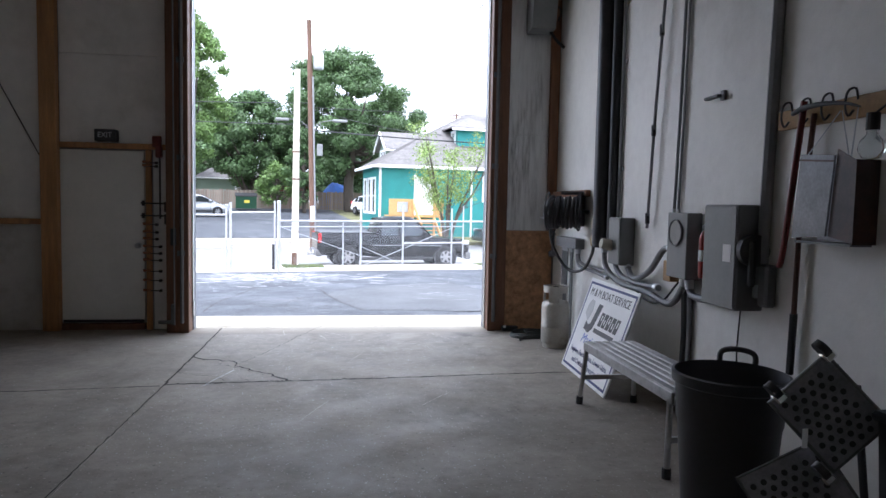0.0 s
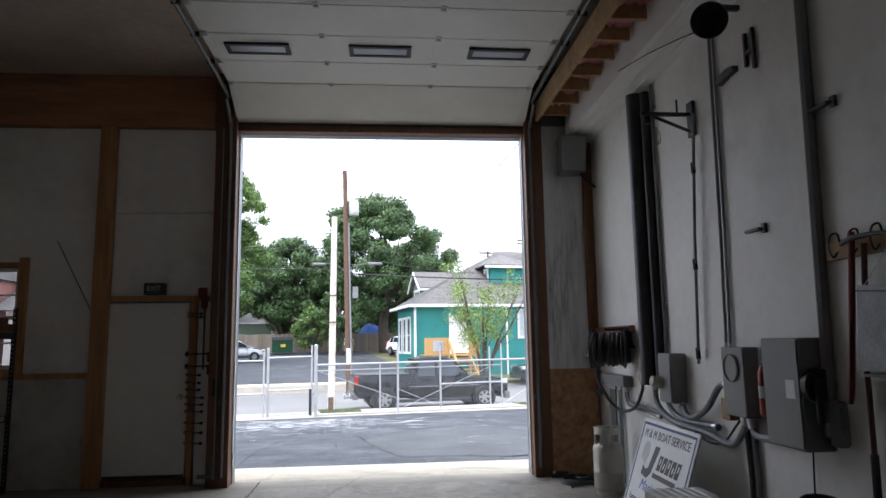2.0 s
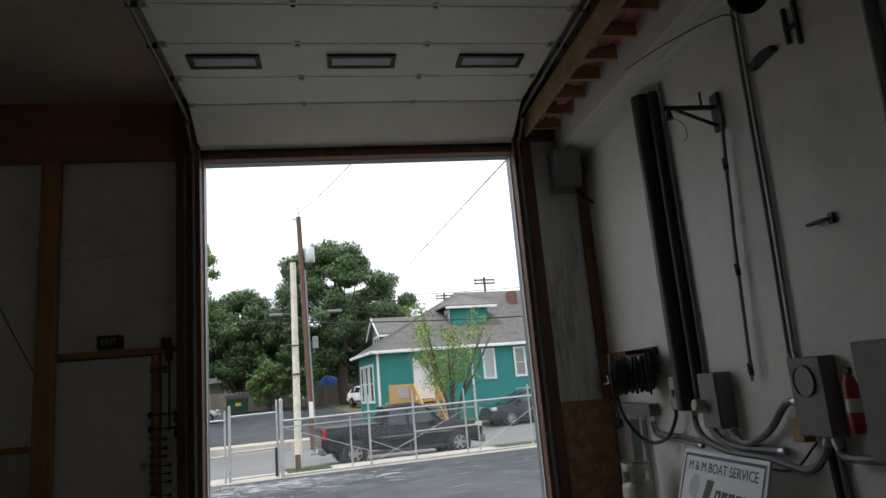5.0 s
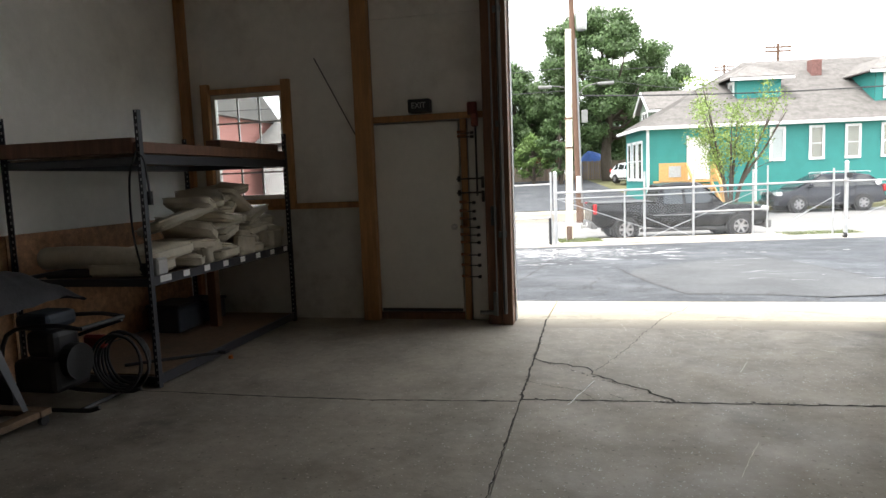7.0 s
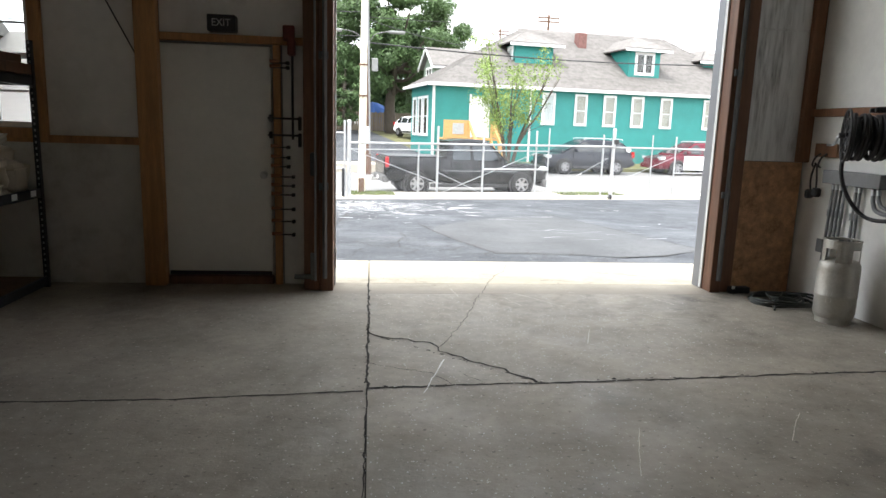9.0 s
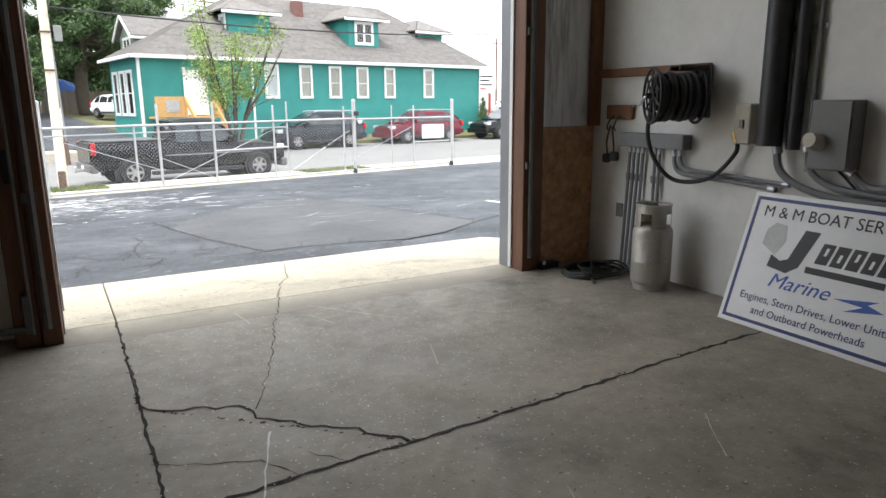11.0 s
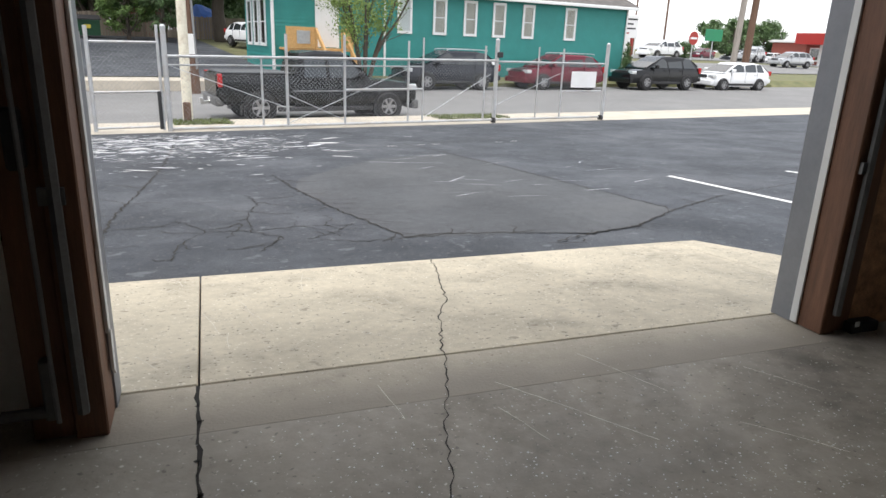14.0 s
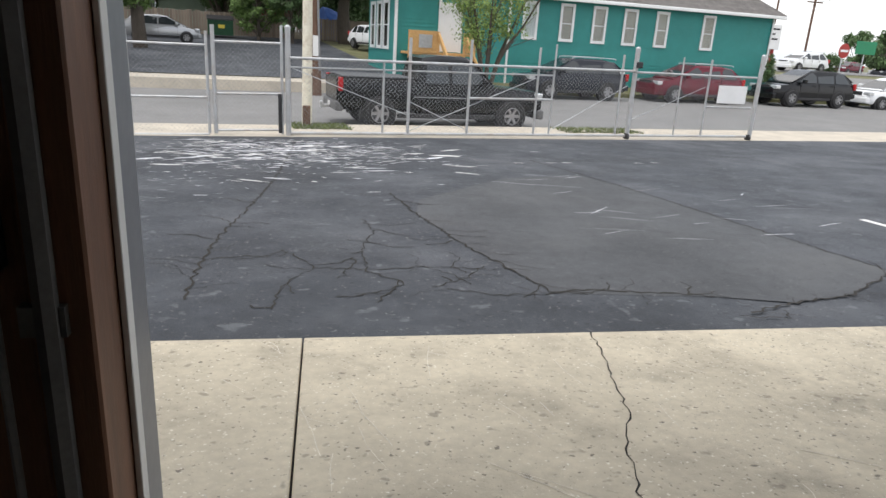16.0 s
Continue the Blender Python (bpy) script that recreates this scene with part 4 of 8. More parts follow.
def cable(label, pts, r=0.02, sag=0.0):
    c = sthing("overhead_cable", pts[0][0], pts[0][1], pts[0][2], label, "cable", "overhead cables")
    a, b = Vector(pts[0]), Vector(pts[-1])
    line = [a.lerp(b, k / 14) + Vector((0, 0, -4 * sag * (k / 14) * (1 - k / 14))) for k in range(15)]
    part("wire", tube(bmesh.new(), line, r, 5), M_BLACK, c)
cable("thick black overhead cable between street poles", [(2.75, 24, 4.95), (38, 27.5, 6.7)], 0.032, 0.75)
cable("thin black overhead wire", [(2.6, 24, 6.2), (-40, 25, 6.0)], 0.018, 0.5)
cable("thin black overhead wire", [(2.6, 24, 5.2), (-40, 24, 5.6)], 0.02, 0.4)
cable("thin black service drop wire", [(2.7, 23.9, 5.9), (16, 36, 6.6)], 0.016, 0.5)
cable("thin black overhead wire", [(2.55, 24, 6.0), (38, 27.5, 8.6)], 0.014, 0.5)
cable("thin black service wire to the workshop roof", [(2.52, 24, 10.2), (2.3, -2, 6.4)], 0.012, 0.35)
cable("twisted black service wire to the workshop front", [(12.2, 46.5, 9.95), (2.48, 0.6, 4.44)], 0.009, 0.0)

cable("thin black wire from the junction pole to the teal house", [(37.3, 27.6, 8.2), (26, 33, 6.8)], 0.014, 0.35)
cable("thin black wire running along the far road", [(37.5, 27.6, 9.4), (78, 80, 11.2)], 0.025, 0.9)
cable("thin black wire running along the far road", [(37.5, 27.6, 8.2), (70, 66, 8.6)], 0.025, 0.8)

# --- vehicles ---
def wheel(parent, x, y, r, w, side, spokes=6):
    wob = new("wheel")
    wob.parent = parent
    wob.matrix_basis = pose(x, y, r)
    m = Matrix.Rotation(radians(90), 4, "X")
    prof = [(r * 0.60, -w / 2), (r * 0.93, -w / 2), (r, -w * 0.36), (r, w * 0.36), (r * 0.93, w / 2), (r * 0.60, w / 2)]
    t = part("tyre", lathe(bmesh.new(), prof, seg=28, m=m), M_TYRE, wob, smooth=40, shift=False)
    bm = bmesh.new()
    s = -w / 2 * side
    lathe(bm, [(r * 0.55, s * 0.9), (r * 0.54, s * 0.4), (r * 0.2, s * 0.34), (0, s * 0.34)], seg=28, m=m)
    for f in bm.faces:
        f.material_index = 1
    lathe(bm, [(r * 0.62, s * 0.96), (r * 0.55, s * 0.99), (r * 0.545, s * 0.7)], seg=28, m=m)
    for k in range(spokes):
        a = 2 * math.pi * k / spokes
        q = m @ Matrix.Rotation(a, 4, "Z")
        vs = [q @ Vector(p) for p in ((r * 0.1, -r * 0.09, s * 0.8), (r * 0.1, r * 0.09, s * 0.8), (r * 0.58, r * 0.075, s * 0.9), (r * 0.58, -r * 0.075, s * 0.9))]
        lo = [q @ Vector(p) for p in ((r * 0.1, -r * 0.11, s * 0.4), (r * 0.1, r * 0.11, s * 0.4), (r * 0.58, r * 0.1, s * 0.5), (r * 0.58, -r * 0.1, s * 0.5))]
        A_, B_ = [bm.verts.new(p) for p in vs], [bm.verts.new(p) for p in lo]
        bm.faces.new(A_)
        for i in range(4):
            bm.faces.new((A_[i], A_[(i + 1) % 4], B_[(i + 1) % 4], B_[i]))
    lathe(bm, [(0, s * 0.93), (r * 0.12, s * 0.9), (r * 0.13, s * 0.4)], seg=14, m=m)
    part("rim", bm, [M_RIM, M_BLKPIPE], wob, smooth=35, shift=False)
    return wob


def loft(bm, stations, mi=0):
    """Skins a row of closed cross sections (lists of points of equal length)."""
    rings = [[bm.verts.new(p) for p in s] for s in stations]
    n = len(rings[0])
    for a, b in zip(rings, rings[1:]):
        for k in range(n):
            f = bm.faces.new((a[k], b[k], b[(k + 1) % n], a[(k + 1) % n]))
            f.material_index = mi
    bm.faces.new(rings[0])
    bm.faces.new(rings[-1][::-1])
    bmesh.ops.recalc_face_normals(bm, faces=bm.faces)
    return bm


def body_ring(x, w, z0, zs, zt, tuck=0.92):
    """One cross section of a lower body: sill z0, shoulder zs, deck zt."""
    h = w / 2
    return [(x, -h * 0.9, z0), (x, -h * 0.985, z0 + 0.10), (x, -h, (z0 + zs) / 2), (x, -h * 0.985, zs), (x, -h * tuck, zt - 0.02), (x, -h * tuck * 0.8, zt),
            (x, h * tuck * 0.8, zt), (x, h * tuck, zt - 0.02), (x, h * 0.985, zs), (x, h, (z0 + zs) / 2), (x, h * 0.985, z0 + 0.10), (x, h * 0.9, z0)]


def cab_ring(x, w, z0, zt, lean):
    h = w / 2
    return [(x, -h, z0), (x, -h * lean, zt - 0.07), (x, -h * lean * 0.86, zt), (x, h * lean * 0.86, zt), (x, h * lean, zt - 0.07), (x, h, z0)]


def car(name, paint, spec, label, category="car"):
    """A vehicle that faces +x, its middle over the origin. spec: body stations, cabin stations and sizes."""
    c = new(name)
    tagged(c, label, category)
    W, L, wb, wr = spec["w"], spec["l"], spec["wb"], spec["wr"]
    bm = bmesh.new()
    loft(bm, [body_ring(x, W * k, z0, zs, zt) for x, k, z0, zs, zt in spec["body"]])
    part("body", bm, paint, c, smooth=32, shift=False)
    cb = spec["cab"]
    bm = bmesh.new()
    loft(bm, [cab_ring(x, W * k, z0, zt, ln) for x, k, z0, zt, ln in cb])
    part("roof", bm, paint, c, smooth=28, shift=False)
    # glass set 4 mm proud of the cabin, between its pillars
    for x0, x1, x2, x3 in spec["panes"]:
        for s in (-1, 1):
            bm = bmesh.new()
            z0, z1 = spec["glass_z"]
            y0 = s * (W * spec["cab_w"] / 2 + 0.006)
            y1 = s * (W * spec["cab_w"] / 2 * spec["lean"] + 0.012)
            quad(bm, (x0, y0, z0), (x1, y0, z0), (x2, y1, z1), (x3, y1, z1))
            part("side_window", bm, M_CARGLASS, c, shift=False)
    for key in ("windscreen", "rear_window"):
        if key in spec:
            (x0, z0), (x1, z1) = spec[key]
            h0, h1 = W * spec["cab_w"] / 2 * 0.93, W * spec["cab_w"] / 2 * spec["lean"] * 0.9
            off = 0.012 if key == "windscreen" else -0.012
            bm = bmesh.new()
            quad(bm, (x0 + off, -h0, z0), (x0 + off, h0, z0), (x1 + off, h1, z1), (x1 + off, -h1, z1))
            part(key, bm, M_CARGLASS, c, shift=False)
    xr, xf = spec["axle"], spec["axle"] + wb
    for x in (xr, xf):
        for s in (-1, 1):
            y = s * (W / 2 - 0.045)
            bm = bmesh.new()
            cyl(bm, (x, s * (W / 2 - 0.25), wr), (x, s * (W / 2 + 0.004), wr), wr * 1.13, 28)
            part("wheel_arch", bm, M_BLACK, c, smooth=40, shift=False)
            wheel(c, x, y + s * 0.012, wr, 0.24, s)
    xe = L / 2
    zl = spec["lamp_z"]
    for s in (-1, 1):
        part("headlight", bx(bmesh.new(), xe - 0.30, s * (W / 2 - 0.42), zl - 0.08, xe - 0.035, s * (W / 2 - 0.045), zl + 0.08, bevel=0.03, seg=2), M_LAMP_W, c, shift=False)
        part("tail_light", bx(bmesh.new(), -xe + 0.01, s * (W / 2 - 0.15), spec["tail_z"][0], -xe + 0.13, s * (W / 2 - 0.004), spec["tail_z"][1], bevel=0.025, seg=2), M_LAMP_R, c, shift=False)
        xm = spec["mirror"]
        part("wing_mirror", bx(bmesh.new(), xm - 0.1, s * (W / 2 + 0.01), spec["glass_z"][0] - 0.02, xm + 0.07, s * (W / 2 + 0.19), spec["glass_z"][0] + 0.16, bevel=0.04, seg=2), paint, c, shift=False)
        for k, xh in enumerate(spec["handles"]):
            part("door_handle", bx(bmesh.new(), xh, s * (W / 2 - 0.012), spec["glass_z"][0] - 0.13, xh + 0.2, s * (W / 2 + 0.02), spec["glass_z"][0] - 0.09, bevel=0.01), paint, c, shift=False)
        for x0 in spec["seams"]:
            part("door_seam", box(x0, s * (W / 2 - 0.03), 0.42, x0 + 0.008, s * (W / 2 + 0.003), spec["glass_z"][0] - 0.03), M_BLACK, c, shift=False)
        part("sill_strip", bx(bmesh.new(), xr + wr * 1.2, s * (W / 2 - 0.05), 0.28, xf - wr * 1.2, s * (W / 2 + 0.008), 0.40, bevel=0.02), M_BLACK, c, shift=False)
    part("front_bumper", bx(bmesh.new(), xe - 0.16, -W / 2 + 0.05, 0.30, xe + 0.05, W / 2 - 0.05, 0.56, bevel=0.05, seg=2), spec.get("bumper", paint), c, shift=False)
    part("rear_bumper", bx(bmesh.new(), -xe - 0.06, -W / 2 + 0.05, 0.42, -xe + 0.14, W / 2 - 0.05, 0.64, bevel=0.04, seg=2), spec.get("bumper", paint), c, shift=False)
    part("grille", bx(bmesh.new(), xe - 0.06, -W / 2 + 0.46, zl - 0.13, xe - 0.008, W / 2 - 0.46, zl + 0.08, bevel=0.02), M_BLACK, c, shift=False)
    part("number_plate", box(-xe - 0.067, -0.15, 0.50, -xe - 0.055, 0.15, 0.60), M_WHITE, c, shift=False)
    if spec.get("rails"):
        x0, x1 = spec["rails"]
        for s in (-1, 1):
            y = s * W * spec["cab_w"] / 2 * spec["lean"] * 0.84
            zt = spec["roof_z"] + 0.045
            part("roof_rail", tube(bmesh.new(), curve_points([(x0, y, zt - 0.06), (x0 + 0.15, y, zt), (x1 - 0.15, y, zt), (x1, y, zt - 0.07)], 3), 0.018, 6), M_GALV, c, shift=False)
    return c


SUV = dict(w=1.84, l=4.6, wb=2.68, wr=0.36, axle=-1.32, lamp_z=0.83, tail_z=(0.82, 1.12), mirror=0.88, handles=(0.05, -0.95), seams=(0.92, -0.12, -1.0), cab_w=0.93, lean=0.80, roof_z=1.66,
           body=((-2.3, 0.80, 0.46, 0.85, 1.0), (-2.2, 0.94, 0.36, 0.9, 1.06), (-1.3, 1.0, 0.26, 0.92, 1.08), (0.9, 1.0, 0.26, 0.9, 1.06), (1.25, 0.99, 0.26, 0.86, 1.02), (2.0, 0.93, 0.30, 0.78, 0.93), (2.26, 0.80, 0.36, 0.70, 0.84), (2.3, 0.70, 0.40, 0.66, 0.78)),
           cab=((-2.24, 0.88, 1.0, 1.10, 0.95), (-1.72, 0.93, 1.0, 1.55, 0.80), (-1.1, 0.94, 1.0, 1.645, 0.80), (-0.1, 0.94, 1.0, 1.66, 0.80), (0.25, 0.94, 1.0, 1.62, 0.80), (1.42, 0.90, 1.0, 1.06, 0.95)),
           glass_z=(1.08, 1.54), panes=((0.02, 1.14, 0.30, 0.02), (-0.98, -0.06, -0.06, -0.98), (-1.90, -1.08, -1.08, -1.55)), windscreen=((1.34, 1.10), (0.31, 1.58)), rear_window=((-2.15, 1.17), (-1.76, 1.50)), rails=(-1.75, 0.25))
HATCH = dict(w=1.72, l=4.05, wb=2.49, wr=0.31, axle=-1.22, lamp_z=0.74, tail_z=(0.80, 1.05), mirror=0.80, handles=(-0.05, -0.95), seams=(0.80, -0.20, -1.0), cab_w=0.92, lean=0.80, roof_z=1.46,
             body=((-2.02, 0.82, 0.40, 0.8, 0.92), (-1.9, 0.95, 0.30, 0.85, 0.98), (-1.2, 1.0, 0.22, 0.86, 0.99), (0.8, 1.0, 0.22, 0.82, 0.95), (1.2, 0.98, 0.22, 0.76, 0.89), (1.75, 0.92, 0.26, 0.68, 0.78), (1.98, 0.80, 0.30, 0.60, 0.68), (2.02, 0.70, 0.34, 0.56, 0.64)),
             cab=((-1.98, 0.88, 0.9, 0.98, 0.95), (-1.5, 0.92, 0.9, 1.36, 0.80), (-0.9, 0.93, 0.9, 1.44, 0.80), (-0.1, 0.93, 0.9, 1.46, 0.80), (0.25, 0.93, 0.9, 1.42, 0.80), (1.3, 0.89, 0.9, 0.92, 0.95)),
             glass_z=(0.97, 1.36), panes=((-0.14, 1.0, 0.26, -0.14), (-0.98, -0.22, -0.22, -0.98), (-1.55, -1.06, -1.06, -1.38)), windscreen=((1.20, 0.97), (0.32, 1.38)), rear_window=((-1.88, 1.02), (-1.55, 1.32)))
PICKUP = dict(w=1.90, l=5.65, wb=3.64, wr=0.385, axle=-1.78, lamp_z=0.92, tail_z=(0.90, 1.24), mirror=1.02, handles=(0.22, -0.45), seams=(1.15, 0.10, -0.62), cab_w=0.93, lean=0.80, roof_z=1.78,
              body=((-2.8, 0.94, 0.52, 1.08, 1.20), (-2.74, 0.98, 0.46, 1.12, 1.24), (-1.0, 1.0, 0.42, 1.12, 1.24), (-0.86, 1.0, 0.40, 1.10, 1.22), (-0.7, 1.0, 0.36, 1.02, 1.13), (1.1, 1.0, 0.36, 1.0, 1.12), (1.5, 1.0, 0.40, 0.98, 1.12), (2.55, 0.97, 0.44, 0.92, 1.05), (2.78, 0.90, 0.48, 0.84, 0.98), (2.82, 0.84, 0.50, 0.80, 0.92)),
              cab=((-0.78, 0.92, 1.05, 1.18, 0.95), (-0.62, 0.93, 1.05, 1.77, 0.80), (-0.2, 0.93, 1.05, 1.84, 0.80), (0.55, 0.93, 1.05, 1.84, 0.80), (0.72, 0.93, 1.05, 1.79, 0.80), (1.42, 0.90, 1.05, 1.13, 0.95)),
              glass_z=(1.16, 1.70), panes=((0.16, 1.16, 0.68, 0.16), (-0.56, 0.06, 0.06, -0.50)), windscreen=((1.33, 1.17), (0.78, 1.75)), rear_window=((-0.74, 1.2), (-0.64, 1.69)), bumper=M_TRACK)


def paint(name, c, metal=0.3):
    return mat(name, c, 0.24, metal=metal, var=0.04, scale=3, coat=0.1, spec=0.35)
P_BLACK = paint("black_car_paint", (0.009, 0.0095, 0.011), 0.0)
P_GREY = paint("charcoal_car_paint", (0.026, 0.029, 0.037), 0.2)
P_RED = paint("dark_red_car_paint", (0.12, 0.010, 0.022), 0.1)
P_WHITE = paint("white_car_paint", (0.75, 0.76, 0.77), 0.0)
P_SILVER = paint("silver_car_paint", (0.45, 0.46, 0.47), 0.5)


def park(c, u, v, z, turn, size=(1, 1, 1)):
    c.matrix_basis = STREET @ pose(u, v, z, 0, 0, turn) @ Matrix.Diagonal((*size, 1))
    return c


truck = park(car("pickup_truck", P_BLACK, PICKUP, "black pickup truck with covered bed parked at the kerb", "pickup truck"), 4.79, 16.45, -0.745, 0)
part("bed_cover", bx(bmesh.new(), -2.70, -0.82, 1.235, -0.86, 0.82, 1.275, bevel=0.015), mat("grey_vinyl_cover", (0.07, 0.075, 0.08), 0.6, var=0.1), truck, "dark grey tonneau cover", shift=False)
part("tow_hitch", bx(bx(bmesh.new(), -3.08, -0.04, 0.42, -2.7, 0.04, 0.50, bevel=0.01), -3.12, -0.05, 0.40, -3.03, 0.05, 0.58, bevel=0.02), M_STEEL, truck, shift=False)
part("tailgate", bx(bmesh.new(), -2.835, -0.78, 0.66, -2.80, 0.78, 1.22, bevel=0.012), P_BLACK, truck, shift=False)
for s in (-1, 1):
    part("side_trim", bx(bmesh.new(), -0.9, s * 0.945, 0.80, 1.7, s * 0.962, 0.83), M_CHROME, truck, shift=False)
    part("mud_flap", box(-2.25, s * 0.70, 0.2, -2.23, s * 0.94, 0.52), M_BLACK, truck, shift=False)
suv1 = park(car("suv", P_GREY, SUV, "charcoal SUV with silver roof rails parked across the street"), 14.42, 26.2, -0.67, 180, (1.08, 1.05, 1.06))
part("sticker", cyl(bmesh.new(), (-1.95, 0.888, 1.22), (-1.95, 0.905, 1.22), 0.13, 14), M_SIGNW, suv1, "round white sticker on rear quarter", shift=False)
park(car("suv", P_RED, SUV, "dark red SUV parked before the teal house"), 21.05, 26.3, -0.66, 180, (1.1, 1.05, 1.04))
park(car("suv", P_BLACK, dict(SUV, rails=None), "glossy black SUV parked at the road edge"), 27.75, 25.9, -0.62, 178, (1.1, 1.05, 1.05))
park(car("hatchback", P_WHITE, HATCH, "white hatchback parked at the road edge"), 34.0, 25.9, -0.72, 178, (1.22, 1.1, 1.12))
park(car("hatchback", P_WHITE, HATCH, "white saloon parked beside the teal house"), 9.5, 42.8, 0.72, -70)
park(car("hatchback", P_SILVER, HATCH, "silver car parked in the rear lot"), -3.1, 41.5, 0.52, 0)
park(car("suv", P_WHITE, SUV, "white SUV at the far road junction"), 50.8, 48, ground_z(50.8, 48) + 0.05, 185, (1.08, 1.05, 1.05))
park(car("suv", P_SILVER, SUV, "silver SUV at the far road junction"), 66, 49, ground_z(66, 49) + 0.05, 200)
park(car("hatchback", P_SILVER, HATCH, "silver hatchback waiting at the far road junction"), 60, 40, ground_z(60, 40) + 0.05, 170)
park(car("hatchback", P_WHITE, HATCH, "white hatchback parked by the distant shops"), 98.5, 70, 0.05, 185, (1.2, 1.1, 1.1))
park(car("hatchback", P_RED, HATCH, "dark red hatchback parked by the distant shops"), 73, 62, ground_z(73, 62) + 0.05, 190)
park(car("hatchback", P_SILVER, HATCH, "silver hatchback parked by the distant shops"), 92, 72, 0.08, 180, (1.1, 1.1, 1.1))
park(car("suv", P_WHITE, SUV, "white SUV parked in the distant car park"), 108, 78, 0.05, 170)
park(car("suv", P_GREY, SUV, "dark grey SUV parked in the distant car park"), 85, 66, 0.07, 180)

# ---- houses ----
def siding(bm, a, b, z0, z1, step=0.165, mi=0, out=0.022):
    """Lapped boards along the wall from a to b (u, v); the outer side is on the right of a to b."""
    a, b = Vector((*a, 0)), Vector((*b, 0))
    n = (b - a).normalized().cross(Vector((0, 0, 1)))
    z = z0
    while z < z1 - 0.01:
        t = min(z + step, z1)
        lo, hi = n * out, n * 0.003
        p = [a + lo + Vector((0, 0, z)), b + lo + Vector((0, 0, z)), b + hi + Vector((0, 0, t)), a + hi + Vector((0, 0, t))]
        quad(bm, *p)
        quad(bm, a + Vector((0, 0, z)), b + Vector((0, 0, z)), p[1], p[0])
        z = t
    return bm


def sash(parent, a, b, z0, z1, inner=M_BLINDS, rails=(), frame_w=0.09, name="window", mull=()):
    """A framed window on the wall from a to b (u, v), outer side to the right."""
    A3, B3 = Vector((*a, 0)), Vector((*b, 0))
    d = (B3 - A3).normalized()
    n = d.cross(Vector((0, 0, 1)))
    w = (B3 - A3).length
    def slab(x0, x1, za, zb, t0, t1):
        bm = bmesh.new()
        lo = [A3 + d * x0 + n * t0, A3 + d * x1 + n * t0, A3 + d * x1 + n * t1, A3 + d * x0 + n * t1]
        va = [bm.verts.new(p + Vector((0, 0, za))) for p in lo]
        vb = [bm.verts.new(p + Vector((0, 0, zb))) for p in lo]
        bm.faces.new(va[::-1])
        bm.faces.new(vb)
        for i in range(4):
            bm.faces.new((va[i], va[(i + 1) % 4], vb[(i + 1) % 4], vb[i]))
        bmesh.ops.recalc_face_normals(bm, faces=bm.faces)
        return bm
    win = part(name, slab(0, w, z0, z1, 0.01, 0.03), inner, parent)
    win_base = BASE.get(parent.name, Vector())
    BASE[win.name] = win_base
    f = frame_w
    for x0, x1, za, zb in ((-0.02, f, z0 - 0.03, z1 + 0.03), (w - f, w + 0.02, z0 - 0.03, z1 + 0.03), (f, w - f, z1 - f, z1 + 0.03), (f, w - f, z0 - 0.03, z0 + f)):
        part("frame", slab(x0, x1, za, zb, 0.02, 0.075), M_TRIMW, win)
    for zr in rails:
        part("sash_rail", slab(f, w - f, zr - 0.025, zr + 0.025, 0.03, 0.055), M_TRIMW, win)
    for xm in mull:
        part("mullion", slab(xm - 0.06, xm + 0.06, z0 + f, z1 - f, 0.03, 0.07), M_TRIMW, win)
    part("pane", slab(f, w - f, z0 + f, z1 - f, 0.034, 0.037), M_HGLASS, win)
    return win


M_HGLASS = glass_mat("house_window_glass", (0.85, 0.9, 0.9))
M_GREENS = mat("sage_siding_paint", (0.20, 0.26, 0.20), 0.65, var=0.06, scale=1.5)
M_BRICK = mat("red_brick", (0.26, 0.075, 0.055), 0.85, var=0.2, scale=9, bump=0.004, bump_scale=30)

U0, U1, V0, V1 = 7.03, 28.1, 29.0, 39.0
VS, UJ = 34.0, 11.2                      # the west end is shallower than the rest
ZB, ZE = -0.45, 3.72
house = sthing("house", (U0 + U1) / 2, V0, ZB, "long teal clapboard house with grey hip roof and dormers", "house")
bm = bmesh.new()
siding(bm, (U0, V0), (U1, V0), ZB, ZE)
siding(bm, (U1, V0), (U1, V1), ZB, ZE)
siding(bm, (U1, V1), (UJ, V1), ZB, ZE, 0.4)
siding(bm, (UJ, V1), (UJ, VS), ZB, ZE, 0.4)
siding(bm, (UJ, VS), (U0, VS), ZB, ZE, 0.4)
siding(bm, (U0, VS), (U0, V0), ZB, ZE)
tagged(part("clapboard", bm, M_TEAL, house), kind="stuff")


def roof_faces(bm, polys, thick=0.12):
    for p in polys:
        f = bm.faces.new([bm.verts.new(q) for q in p])
    bmesh.ops.recalc_face_normals(bm, faces=bm.faces)
    bmesh.ops.solidify(bm, geom=bm.faces[:], thickness=thick)
    return bm


EO = 0.42
e = [(U0 - EO, V0 - EO, ZE), (U1 + EO, V0 - EO, ZE), (U1 + EO, V1 + EO, ZE), (U0 - EO, VS + EO, ZE), (UJ - EO, V1 + EO, ZE)]
ra, rb = (13.8, 34.4, 7.55), (23.8, 34.4, 7.55)
bm = bmesh.new()
roof_faces(bm, [(e[0], e[1], rb, ra), (e[1], e[2], rb), (e[2], e[4], ra, rb), (e[4], e[3], ra), (e[3], e[0], ra)], 0.10)
roof = part("roof", bm, M_ROOF, house)
BASE[roof.name] = BASE[house.name]
